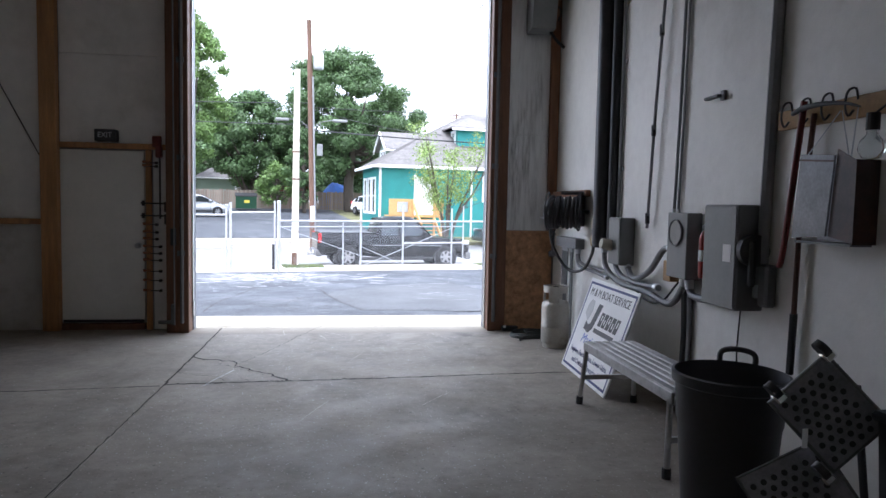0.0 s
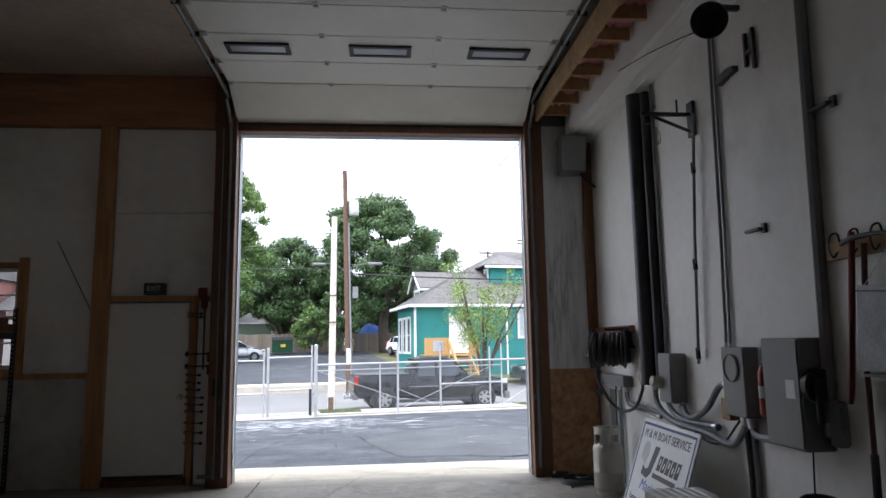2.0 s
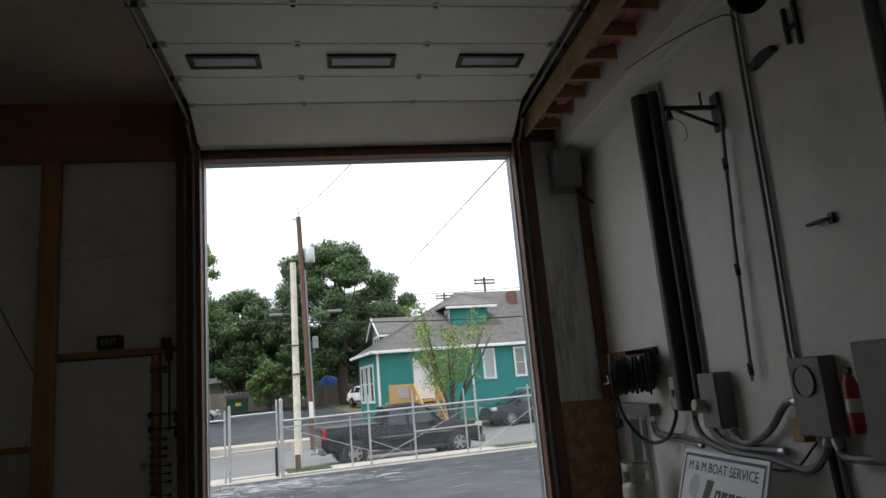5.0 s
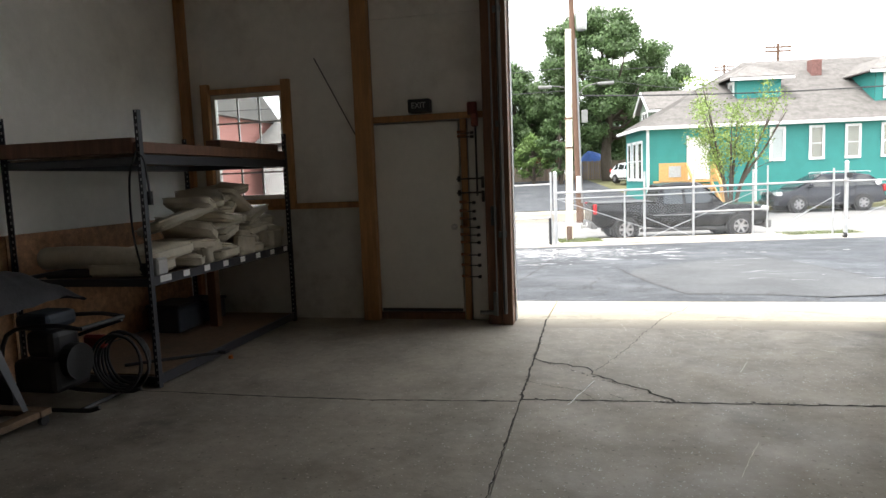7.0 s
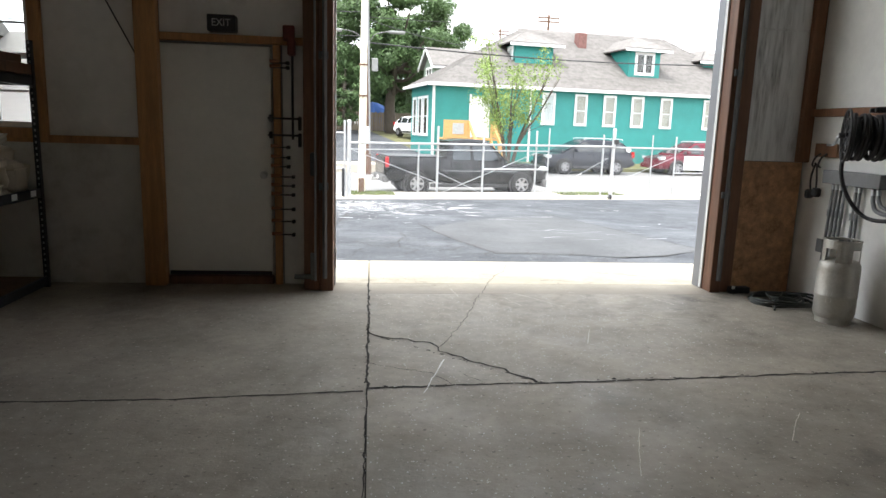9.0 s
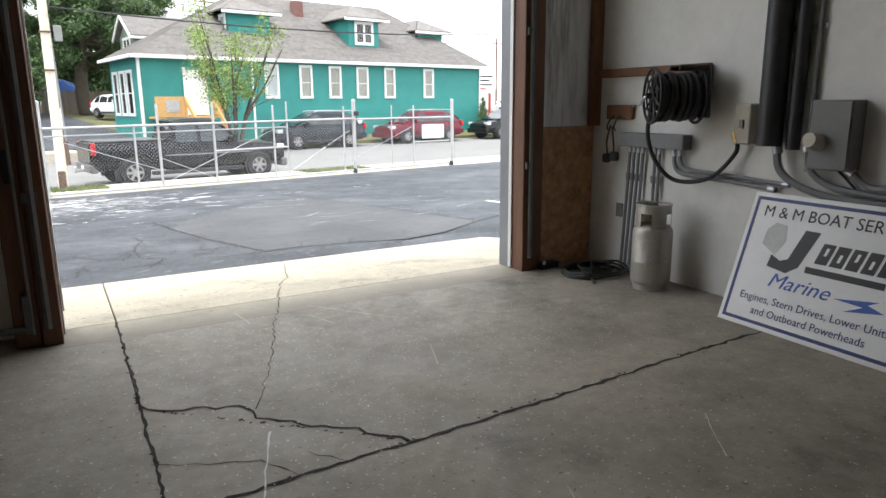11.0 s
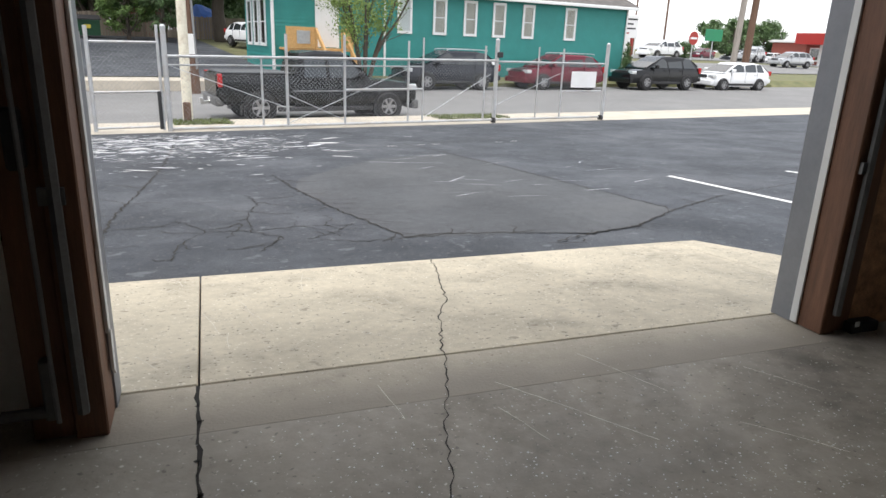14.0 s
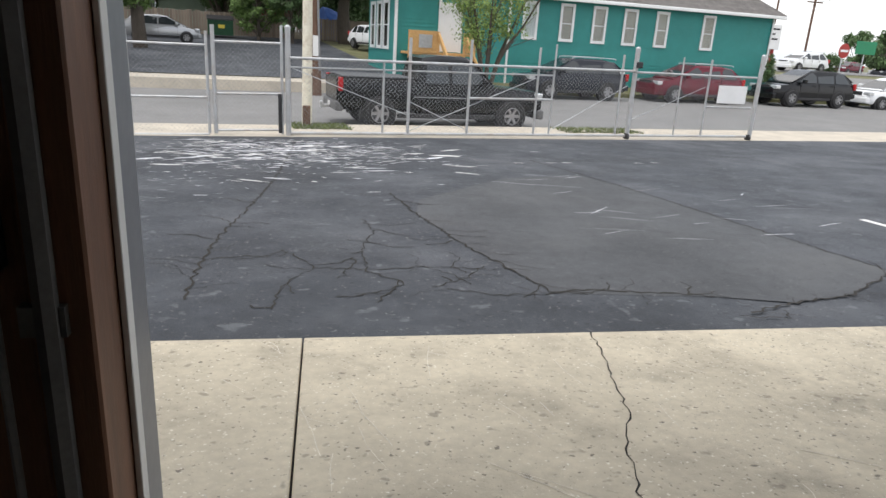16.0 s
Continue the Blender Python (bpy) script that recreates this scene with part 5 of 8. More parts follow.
# shingle courses on the two slopes that face the street
def courses(parent, p0, p1, q0, q1, n, name="shingle_course"):
    """Rows of tabs between the eave line p0-p1 and the ridge line q0-q1, joined into one mesh."""
    p0, p1, q0, q1 = map(Vector, (p0, p1, q0, q1))
    nn = (p1 - p0).cross(q0 - p0).normalized()
    bm = bmesh.new()
    r = random.Random(5)
    for i in range(n):
        t0, t1 = i / n, (i + 1.15) / n
        a, b = p0.lerp(q0, t0), p1.lerp(q1, t0)
        c, d = p1.lerp(q1, min(t1, 1)), p0.lerp(q0, min(t1, 1))
        w = 0.9
        m = max(1, int((b - a).length / w))
        off = r.random() * 0.5 / m
        cuts = [0] + [min(1, max(0, (k + 0.5) / m + off)) for k in range(m)] + [1]
        for k0, k1 in zip(cuts, cuts[1:]):
            if k1 - k0 > 1e-4:
                lift = nn * r.uniform(0.018, 0.03)
                quad(bm, a.lerp(b, k0) + lift, a.lerp(b, k1) + lift, d.lerp(c, k1) + nn * 0.006, d.lerp(c, k0) + nn * 0.006)
    ob = part(name, bm, M_ROOF, parent)
    return tagged(ob, kind="stuff")
courses(roof, e[0], e[1], ra, rb, 34)
courses(roof, e[3], e[0], ra, ra, 34)
for a, b in (((U0 - EO, V0 - EO), (U1 + EO, V0 - EO)), ((U0 - EO, VS + EO), (U0 - EO, V0 - EO))):
    x0, x1, y0, y1 = min(a[0], b[0]), max(a[0], b[0]), min(a[1], b[1]), max(a[1], b[1])
    part("gutter", bx(bmesh.new(), x0 - 0.05, y0 - 0.07, ZE - 0.13, x1 + 0.05, y1 + 0.07, ZE + 0.03, bevel=0.02), M_TRIMW, house)
part("soffit_board", box(U0 - EO + 0.08, V0 - EO + 0.08, ZE - 0.10, U1 + EO - 0.08, V0 - 0.03, ZE - 0.05), M_TRIMW, house)
for u in (U0 + 0.02, 12.5, U1 - 0.04):
    part("downpipe", bx(bmesh.new(), u - 0.05, V0 - 0.11, ZB, u + 0.05, V0 - 0.03, ZE - 0.1, bevel=0.015), M_TRIMW, house)
part("corner_board", box(U0 - 0.03, V0 - 0.035, ZB, U0 + 0.09, V0 + 0.1, ZE - 0.1), M_TRIMW, house)
wins = ((13.20, 13.95), (15.17, 15.90), (16.95, 17.70), (18.72, 19.48), (20.62, 21.35), (23.50, 24.25))
for i, (a, b) in enumerate(wins):
    sash(house, (a, V0), (b, V0), 1.80, 3.48, M_TRIMW if i == 0 else M_BLINDS, frame_w=0.10, rails=() if i == 0 else (2.6,))
for a, b in ((30.95, 29.95), (32.15, 31.25), (33.45, 32.55)):
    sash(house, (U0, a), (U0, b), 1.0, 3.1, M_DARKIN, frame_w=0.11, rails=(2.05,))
# entrance with timber steps
door = part("door", box(9.12, V0 - 0.06, 1.0, 10.06, V0 - 0.025, 3.12, bevel=0.01), M_TRIMW, house, "white panelled house door")
BASE[door.name] = BASE[house.name]
for u in (9.08, 10.10):
    part("door_frame", box(u - 0.06, V0 - 0.08, 0.98, u + 0.06, V0 - 0.02, 3.24), M_TRIMW, door)
part("door_glass", box(9.30, V0 - 0.07, 1.9, 9.88, V0 - 0.062, 2.95), M_TRIMW, door)
porch = sthing("porch_steps", 9.2, V0 - 1.2, -0.4, "new pine porch with steps and sloping handrails", "steps")
part("deck", box(7.3, V0 - 1.25, 0.86, 10.2, V0 - 0.05, 0.96), M_PORCH, porch)
for k in range(6):
    part("tread", box(8.72, V0 - 1.27 - 0.27 * (k + 1), 0.72 - 0.19 * k, 9.82, V0 - 1.27 - 0.27 * k, 0.76 - 0.19 * k), M_PORCH, porch)
for u in (8.65, 9.88):
    part("handrail", prism(bmesh.new(), [(V0 - 1.25, 1.85), (V0 - 1.25, 1.60), (V0 - 3.0, 0.32), (V0 - 3.0, 0.57)], "x", u - 0.04, u + 0.04), M_PORCH, porch)
    part("post", box(u - 0.05, V0 - 3.05, -0.45, u + 0.05, V0 - 2.95, 0.60), M_PORCH, porch)
    part("post", box(u - 0.05, V0 - 1.30, -0.45, u + 0.05, V0 - 1.20, 1.85), M_PORCH, porch)
    part("stringer", prism(bmesh.new(), [(V0 - 1.25, 0.9), (V0 - 1.25, 0.6), (V0 - 2.9, -0.5), (V0 - 2.9, -0.2)], "x", u - 0.03, u + 0.03), M_PORCH, porch)
for a, b in ((7.3, 8.58), (9.95, 10.4)):
    part("rail_panel", box(a, V0 - 1.30, 0.98, b, V0 - 1.26, 1.86), M_PORCH, porch)
for u in (7.36, 10.35):
    part("post", box(u - 0.06, V0 - 1.28, -0.45, u + 0.06, V0 - 1.18, 1.86), M_PORCH, porch)
part("lattice_window", box(7.75, V0 - 1.32, 1.15, 8.35, V0 - 1.305, 1.7), M_GALV, porch)
# dormers
def dormer(u0, u1, v, z0, z1, win=True, side_win=False):
    bm = bmesh.new()
    siding(bm, (u0, v), (u1, v), z0, z1, 0.16)
    siding(bm, (u0, v + 3.4), (u0, v), z0, z1, 0.16)
    siding(bm, (u1, v), (u1, v + 3.4), z0, z1, 0.16)
    d = tagged(part("dormer", bm, M_TEAL, house), kind="stuff")
    BASE[d.name] = BASE[house.name]
    um = (u0 + u1) / 2
    o = 0.48
    bm = roof_faces(bmesh.new(), [((u0 - o, v - o, z1), (u1 + o, v - o, z1), (um, v + 1.3, z1 + 0.85)), ((u0 - o, v - o, z1), (um, v + 1.3, z1 + 0.85), (um, v + 4, z1 + 0.85), (u0 - o, v + 4, z1)), ((u1 + o, v - o, z1), (u1 + o, v + 4, z1), (um, v + 4, z1 + 0.85), (um, v + 1.3, z1 + 0.85))], 0.08)
    part("dormer_roof", bm, M_ROOF, d)
    part("dormer_fascia", box(u0 - o - 0.02, v - o - 0.04, z1 - 0.12, u1 + o + 0.02, v - o + 0.04, z1 + 0.02), M_TRIMW, d)
    if win:
        a = um - 0.62
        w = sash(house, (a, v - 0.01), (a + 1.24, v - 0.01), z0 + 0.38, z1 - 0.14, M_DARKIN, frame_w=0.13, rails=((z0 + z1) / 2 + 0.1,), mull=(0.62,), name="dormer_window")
    if side_win:
        sash(house, (u0 - 0.01, v + 1.05), (u0 - 0.01, v + 0.25), z0 + 0.35, z1 - 0.1, M_TRIMW, frame_w=0.12, name="dormer_window")
dormer(18.95, 21.0, 30.05, 4.45, 6.22)
dormer(12.2, 14.5, 30.8, 4.5, 6.2, False, True)
dormer(25.0, 27.0, 31.5, 4.8, 5.95, False)
part("chimney", box(17.0, 32.7, 6.0, 17.55, 33.3, 7.35, bevel=0.02), mat("sooty_brick", (0.17, 0.085, 0.075), 0.9, var=0.2, scale=9, bump=0.004, bump_scale=30), house, "red brick chimney")
for u, v, zt in ((20.86, 46, 10.34), (21.9, 60, 11.1)):
    pp = sthing("power_pole", u, v, 1.0, "distant power pole with a crossarm behind the roofs", "pole", "distant poles")
    pipe_part(pp, "shaft", (u, v, 0.6), (u, v, zt + 0.25), 0.11, M_POLEB, 8)
    for dz in (0.0, -0.30):
        part("crossarm", box(u - 0.95, v - 0.05, zt + dz - 0.06, u + 0.95, v + 0.05, zt + dz + 0.06), M_POLEB, pp)
        for k in range(4):
            x = u - 0.84 + k * 0.56
            part("insulator", cyl(bmesh.new(), (x, v, zt + dz + 0.06), (x, v, zt + dz + 0.22), 0.05, 8), M_GALV, pp)

# gabled house behind
g = sthing("gabled_house", 12.0, 40.2, 0.5, "pale green gabled house behind the teal one", "house")
bm = bmesh.new()
siding(bm, (10.05, 43.4), (10.05, 40.2), 0.5, 5.7, 0.2)
siding(bm, (10.05, 40.2), (15.6, 40.2), 0.5, 5.7, 0.2)
tagged(part("clapboard", bm, M_GREENS, g), kind="stuff")
part("gable", prism(bmesh.new(), [(40.2, 5.7), (43.4, 5.7), (41.8, 6.75)], "x", 10.05, 10.2), M_GREENS, g)
part("roof", roof_faces(bmesh.new(), [((9.75, 39.8, 5.55), (16.0, 39.8, 5.55), (16.0, 41.8, 6.9), (9.75, 41.8, 6.9)), ((9.75, 43.8, 5.55), (9.75, 41.8, 6.9), (16.0, 41.8, 6.9), (16.0, 43.8, 5.55))], 0.12), M_ROOF, g)
part("barge_board", prism(bmesh.new(), [(39.75, 5.40), (39.75, 5.60), (41.8, 7.0), (43.85, 5.60), (43.85, 5.40), (41.8, 6.8)], "x", 9.66, 9.74), M_TRIMW, g)
part("eave_board", box(9.75, 39.72, 5.43, 16.0, 39.79, 5.58), M_TRIMW, g)
sash(g, (10.05, 42.6), (10.05, 41.0), 4.5, 5.6, M_DARKIN, frame_w=0.13, mull=(0.8,))

# low green bungalow far across the lot
g = sthing("bungalow", -1, 58, 1.0, "low green bungalow with a hipped grey roof", "house")
bm = bmesh.new()
siding(bm, (-4.0, 58), (2.2, 58), 1.0, 3.7, 0.3)
siding(bm, (2.2, 58), (2.2, 64), 1.0, 3.7, 0.3)
tagged(part("clapboard", bm, M_GREENS, g), kind="stuff")
part("roof", roof_faces(bmesh.new(), [((-4.4, 57.6, 3.7), (2.7, 57.6, 3.7), (-0.4, 61, 5.6), (-1.3, 61, 5.6)), ((2.7, 57.6, 3.7), (2.7, 64.5, 3.7), (-0.4, 61, 5.6)), ((-4.4, 57.6, 3.7), (-1.3, 61, 5.6), (-4.4, 64.5, 3.7))], 0.12), M_ROOF, g)
part("gutter", box(-4.45, 57.5, 3.62, 2.75, 57.6, 3.74), M_TRIMW, g)
sash(g, (-0.6, 58), (0.5, 58), 2.3, 3.4, M_BLINDS, frame_w=0.14, rails=(2.85,))
g = sthing("brick_outbuilding", 4.6, 59, 1.0, "red brick outbuilding behind the board fence", "house")
part("wall", box(2.6, 59, 1.0, 6.2, 63, 3.2), M_BRICK, g)
part("roof", prism(bmesh.new(), [(58.6, 3.2), (63.4, 3.2), (61, 4.2)], "x", 2.3, 6.5), M_ROOF, g)
g = sthing("pale_shed", -6.2, 60, 1.0, "pale metal shed roof beyond the lot", "shed")
part("wall", box(-9.5, 60, 1.0, -4.6, 64, 3.9), M_GREENS, g)
part("roof", box(-9.8, 59.5, 3.9, -4.4, 64.4, 4.9, bevel=0.3), M_GALV, g)

# board fence
fence = sthing("board_fence", 2, 50.6, 1.0, "weathered grey-brown vertical board fence", "fence")
rails = bmesh.new()
for z in (1.4, 2.2):
    bx(rails, -22, 50.72, z, 11.5, 50.78, z + 0.1)
part("rail", rails, M_FENCEW, fence)
brd = box(-0.085, -0.012, 0, 0.085, 0.012, 1.55, bevel=0.006)
me = bpy.data.meshes.new("board")
brd.to_mesh(me)
brd.free()
me.materials.append(M_FENCEW)
rr = random.Random(8)
for i in range(180):
    ob = new("board", me)
    ob.parent = fence
    ob.matrix_basis = pose(-21.8 + i * 0.185 - 2, 0.07 + rr.uniform(-0.01, 0.01), -0.03 + rr.uniform(-0.05, 0.05), 0, rr.uniform(-0.6, 0.6), 0)
d = sthing("dumpster", 0.2, 48.3, 0.9, "dark green steel dumpster with a yellow notice", "dumpster")
M_DUMP = mat("green_dumpster_paint", (0.018, 0.075, 0.035), 0.5, var=0.15, scale=3)
part("bin_body", prism(bmesh.new(), [(47.7, 1.0), (49, 1.0), (49.1, 2.2), (47.5, 1.95)], "x", -0.6, 1.0), M_DUMP, d)
part("lid", prism(bmesh.new(), [(47.45, 1.96), (49.15, 2.22), (49.15, 2.28), (47.45, 2.02)], "x", -0.65, 1.05), M_BLACK, d)
part("notice", box(0.05, 47.55, 1.45, 0.45, 47.60, 1.68), mat("yellow_notice", (0.55, 0.45, 0.05), 0.5), d)
tarp = sthing("blue_tarp", 8.0, 52.5, 1.0, "bright blue tarpaulin over a heap", "tarpaulin")
bm = bmesh.new()
bmesh.ops.create_icosphere(bm, subdivisions=3, radius=1)
for v in bm.verts:
    v.co = Vector((v.co.x * 1.5, v.co.y * 1.2, max(0, v.co.z) * 2.4 + noise.noise(v.co * 2.0) * 0.25)) + Vector((8.0, 52.5, 1.0))
part("sheet", bm, mat("blue_tarpaulin", (0.06, 0.16, 0.5), 0.4, var=0.15, scale=2), tarp)

# ---- trees ----
tree(8.7, 48.5, 1.0, 13.9, 7.7, 0.42, M_LEAF, 105000, 0.115, 1, "tall broad dark green oak behind the houses", 0.16, 130, gap=0.44, lopsided=-0.9)
tree(0.8, 53.0, 1.0, 10.4, 5.8, 0.38, M_LEAF, 70000, 0.125, 2, "dense dark green broadleaf tree behind the fence", 0.08, 110, gap=0.55)
tree(-4.0, 37.5, 0.2, 15.0, 3.7, 0.30, M_LEAF3, 60000, 0.10, 3, "tall lighter green tree beside the lot", 0.08, 130, gap=0.62)
tree(4.6, 46.0, 0.9, 6.2, 1.9, 0.14, M_LEAF, 9000, 0.10, 4, "dark conical evergreen by the fence", 0.03, 50, name="evergreen", gap=0.8)
tree(2.6, 47.5, 0.9, 4.4, 2.1, 0.12, M_LEAF3, 7000, 0.10, 6, "bushy olive-green shrub by the fence", 0.02, 40, name="shrub", gap=0.8)
tree(-8.5, 56.0, 1.0, 13.0, 5.5, 0.4, M_LEAF, 30000, 0.16, 7, "dark green tree far beyond the lot", 0.10, 70, gap=0.75)
tree(5.2, 61.0, 1.0, 9.5, 5.5, 0.4, M_LEAF, 32000, 0.15, 12, "dense dark green tree behind the fence", 0.02, 80, gap=0.75)
tree(-3.6, 66.0, 1.0, 12.0, 5.5, 0.4, M_LEAF, 28000, 0.16, 14, "dense dark green tree behind the bungalow", 0.05, 80, gap=0.75)
tree(12.6, 60.0, 1.0, 12.0, 5.0, 0.4, M_LEAF, 28000, 0.16, 9, "dark green tree rising behind the roofs", 0.2, 70, gap=0.7)
tree(10.0, 57.0, 1.0, 5.6, 4.6, 0.2, M_LEAF, 26000, 0.14, 16, "dark green bushy tree behind the board fence", 0.02, 60, name="tree", gap=0.8)
# young street tree: several thin stems and open foliage
yt = sthing("street_tree", 9.5, 24.2, -0.45, "young multi-stemmed street tree with yellow-green leaves", "tree")
r5 = random.Random(21)
bm = bmesh.new()
cl = []
for k in range(7):
    a = 2 * math.pi * k / 7 + r5.uniform(-0.3, 0.3)
    reach = r5.uniform(0.7, 2.4)
    top = Vector((reach * math.cos(a) + 0.15, reach * math.sin(a) * 0.8, r5.uniform(3.6, 5.9)))
    pts = curve_points([(0.06 * math.cos(a), 0.06 * math.sin(a), -0.3), Vector((top.x * 0.25, top.y * 0.25, 1.5)), Vector((top.x * 0.6, top.y * 0.6, top.z * 0.62)), top], 5)
    tube(bm, pts, 0.05, 6, radii=[0.075 * (1.1 - i / (len(pts) - 1)) + 0.008 for i in range(len(pts))])
    for j in range(7):
        p = pts[min(len(pts) - 1, 7 + int(j * 1.4))] + Vector((r5.uniform(-0.5, 0.5), r5.uniform(-0.4, 0.4), r5.uniform(-0.25, 0.4)))
        cl.append((p.x * 0.85 - 0.3, p.y, p.z + 0.2, r5.uniform(0.25, 0.7), 0.85))
        tube(bm, [pts[min(len(pts) - 1, 4 + j)], p], 0.012, 4)
part("trunk", bm, M_BARK, yt, smooth=True, shift=False)
me = tree_leaves(cl, 7800, 0.056, 22)
me.materials.append(M_LEAF2)
ob = new("crown", me)
ob.parent = yt
bush = sthing("shrub", 27.7, 28.2, -0.4, "narrow dark conical shrub at the house corner", "shrub")
part("trunk", cyl(bmesh.new(), (0, 0, -0.1), (0, 0, 1.6), 0.04, 8, 0.015), M_BARK, bush, shift=False)
rs_ = random.Random(31)
me = tree_leaves([(rs_.uniform(-0.1, 0.1), rs_.uniform(-0.1, 0.1), 0.15 + k * 0.085, 0.42 * (1 - k / 28) + 0.04, 0.6) for k in range(25)], 3600, 0.06, 32)
me.materials.append(M_LEAF)
ob = new("crown", me)
ob.parent = bush

# verge grass: uncountable tufts along the house and under the gate
def tufts(name, areas, count, h, seed, label):
    r = np.random.RandomState(seed)
    verts, faces = [], []
    for i in range(count):
        u0, u1, v0, v1, z = areas[i % len(areas)]
        p = np.array((r.uniform(u0, u1), r.uniform(v0, v1), z))
        a = r.uniform(0, 6.28)
        w = np.array((math.cos(a), math.sin(a), 0)) * 0.018
        t = np.array((r.normal() * 0.05, r.normal() * 0.05, h * r.uniform(0.5, 1.2)))
        k = len(verts)
        verts += [p - w, p + w, p + t]
        faces.append((k, k + 1, k + 2))
    me = bpy.data.meshes.new(name)
    me.from_pydata([tuple(v) for v in verts], [], faces)
    me.materials.append(M_GRASS)
    ob = new(name, me)
    ob.matrix_basis = STREET
    return tagged(ob, label, "grass", kind="stuff")
tufts("grass_verge", [(11.5, 28, 27.4, 28.9, -0.62), (11.5, 28, 28.2, 28.95, -0.42), (3.7, 8.5, 24.9, 27.0, -0.6)], 9000, 0.16, 3, "rough green grass before the teal house")
tufts("grass_patch", [(0.7, 2.0, 14.0, 14.9, -0.575), (7.5, 9.8, 13.9, 14.9, -0.58)], 2200, 0.07, 4, "short grass round the pole foot")
strip("far_verge", 3.602, 40, 27.3, 29.4, -1.0, -0.48, M_LAWN, "patchy grass verge before the teal house", "ground")

# ---- road junction far to the right ----
pole = sthing("utility_pole", 37.2, 27.5, -0.6, "pair of tall weathered poles at the road junction", "pole")
part("shaft", cyl(bmesh.new(), (37.2, 27.5, -0.8), (37.7, 27.6, 11), 0.24, 12, 0.17), M_POLEB, pole)
part("second_shaft", cyl(bmesh.new(), (36.4, 27.8, -0.8), (36.9, 27.8, 11), 0.20, 12, 0.17), mat("grey_weathered_pole", (0.30, 0.27, 0.24), 0.85, var=0.15, scale=3, stretch=(3, 3, 0.5)), pole, "grey weathered second pole")
for u, v, h in ((44, 62, 9), (62, 75, 11), (70, 66, 9.5), (78, 80, 12), (52, 92, 10)):
    p = sthing("distant_pole", u, v, 0, "distant wooden power pole with crossarm", "pole", "distant poles")
    pipe_part(p, "shaft", (u, v, -0.3), (u, v, h), 0.14, M_POLEB, 8)
    part("crossarm", box(u - 1.2, v - 0.06, h - 1.0, u + 1.2, v + 0.06, h - 0.85), M_POLEB, p)
def road_sign(name, u, v, z0, zs, label, shape, m, size):
    s = sthing(name, u, v, z0, label, "sign")
    pipe_part(s, "post", (u, v, z0), (u, v, zs + 0.2), 0.05, M_GALV, 8)
    if shape == "disc":
        part("plate", cyl(bmesh.new(), (u, v - 0.08, zs), (u, v - 0.05, zs), size, 20), m, s)
        part("bar", box(u - size * 0.7, v - 0.1, zs - size * 0.15, u + size * 0.7, v - 0.082, zs + size * 0.15), M_SIGNW, s)
    else:
        part("plate", box(u - size, v - 0.1, zs - size * 0.45, u + size, v - 0.05, zs + size * 0.45, bevel=0.02), m, s)
    return s
M_SIGNG = mat("green_road_sign", (0.01, 0.22, 0.10), 0.4)
road_sign("no_entry_sign", 45.7, 39.5, -0.3, 2.5, "round red no-entry road sign on a post", "disc", M_RED, 0.55)
road_sign("direction_sign", 58.2, 48, -0.3, 3.1, "green direction sign on a post", "plate", M_SIGNG, 1.3)
b = sthing("shop_signboard", 39.2, 41, -0.3, "white reader board on red posts by the road", "sign")
for u in (38.2, 40.2):
    part("post", box(u - 0.07, 40.9, -0.4, u + 0.07, 41.1, 4.0), M_RED, b)
part("panel", box(38.1, 40.8, 2.3, 40.6, 41.0, 4.1, bevel=0.03), M_SIGNW, b)
for k in range(4):
    part("text_bar", box(38.3, 40.785, 3.7 - k * 0.36, 38.3 + (2.1, 1.7, 2.0, 1.3)[k], 40.797, 3.82 - k * 0.36), M_INK if k < 3 else M_RED, b)
for name, v0, v1, label, kind_ in (("junction_road", 33.5, 43.0, "grey road running off at the junction", "road"), ("far_lot", 47.0, 120.0, "grey car park beyond the junction", "road")):
    bm = bmesh.new()
    cols = [32, 36, 48, 60, 68, 76, 85, 120, 180]
    vs2 = [v for v in (v0, 36, 38, 40, v1, 50.9, 60, 90) if v0 <= v <= v1]
    rows = [[bm.verts.new((u, v, ground_z(u, v) + 0.05)) for u in cols] for v in sorted(set(vs2))]
    for a, b in zip(rows, rows[1:]):
        for i in range(len(cols) - 1):
            bm.faces.new((a[i], a[i + 1], b[i + 1], b[i]))
    structure(name, bm, M_ROAD, label, kind_, m=STREET)
for i, (u, v, h, s) in enumerate(((62, 78, 4.5, 2.2), (84, 66, 6.5, 3.4), (52, 92, 4.5, 2.4), (96, 80, 7, 4), (110, 84, 7, 5), (72, 118, 6, 4), (60, 130, 6, 5), (92, 130, 7, 6))):
    tree(u, v, 0, h, s, 0.2, M_LEAF if i % 2 else M_LEAF3, 3000, 0.26, 50 + i, "distant roadside tree beyond the junction", 0.15, 22)
tree(103.0, 75.0, 0, 7.0, 4.4, 0.22, M_LEAF, 9000, 0.17, 71, "dark round tree beside the filling station", 0.12, 40)
tree(56.2, 50.0, ground_z(56.2, 50), 1.7, 1.9, 0.06, M_LEAF, 3500, 0.09, 72, "clipped green hedge beside the far road", 0.02, 26, name="hedge")
b = sthing("filling_station", 108, 66, 0, "low dark brick filling station kiosk", "building")
part("wall", box(101, 66, -0.3, 120, 72, 3.3), M_BRICK, b)
part("roof", box(100.6, 65.6, 3.3, 120.4, 72.4, 3.7, bevel=0.05), M_WHITE, b)
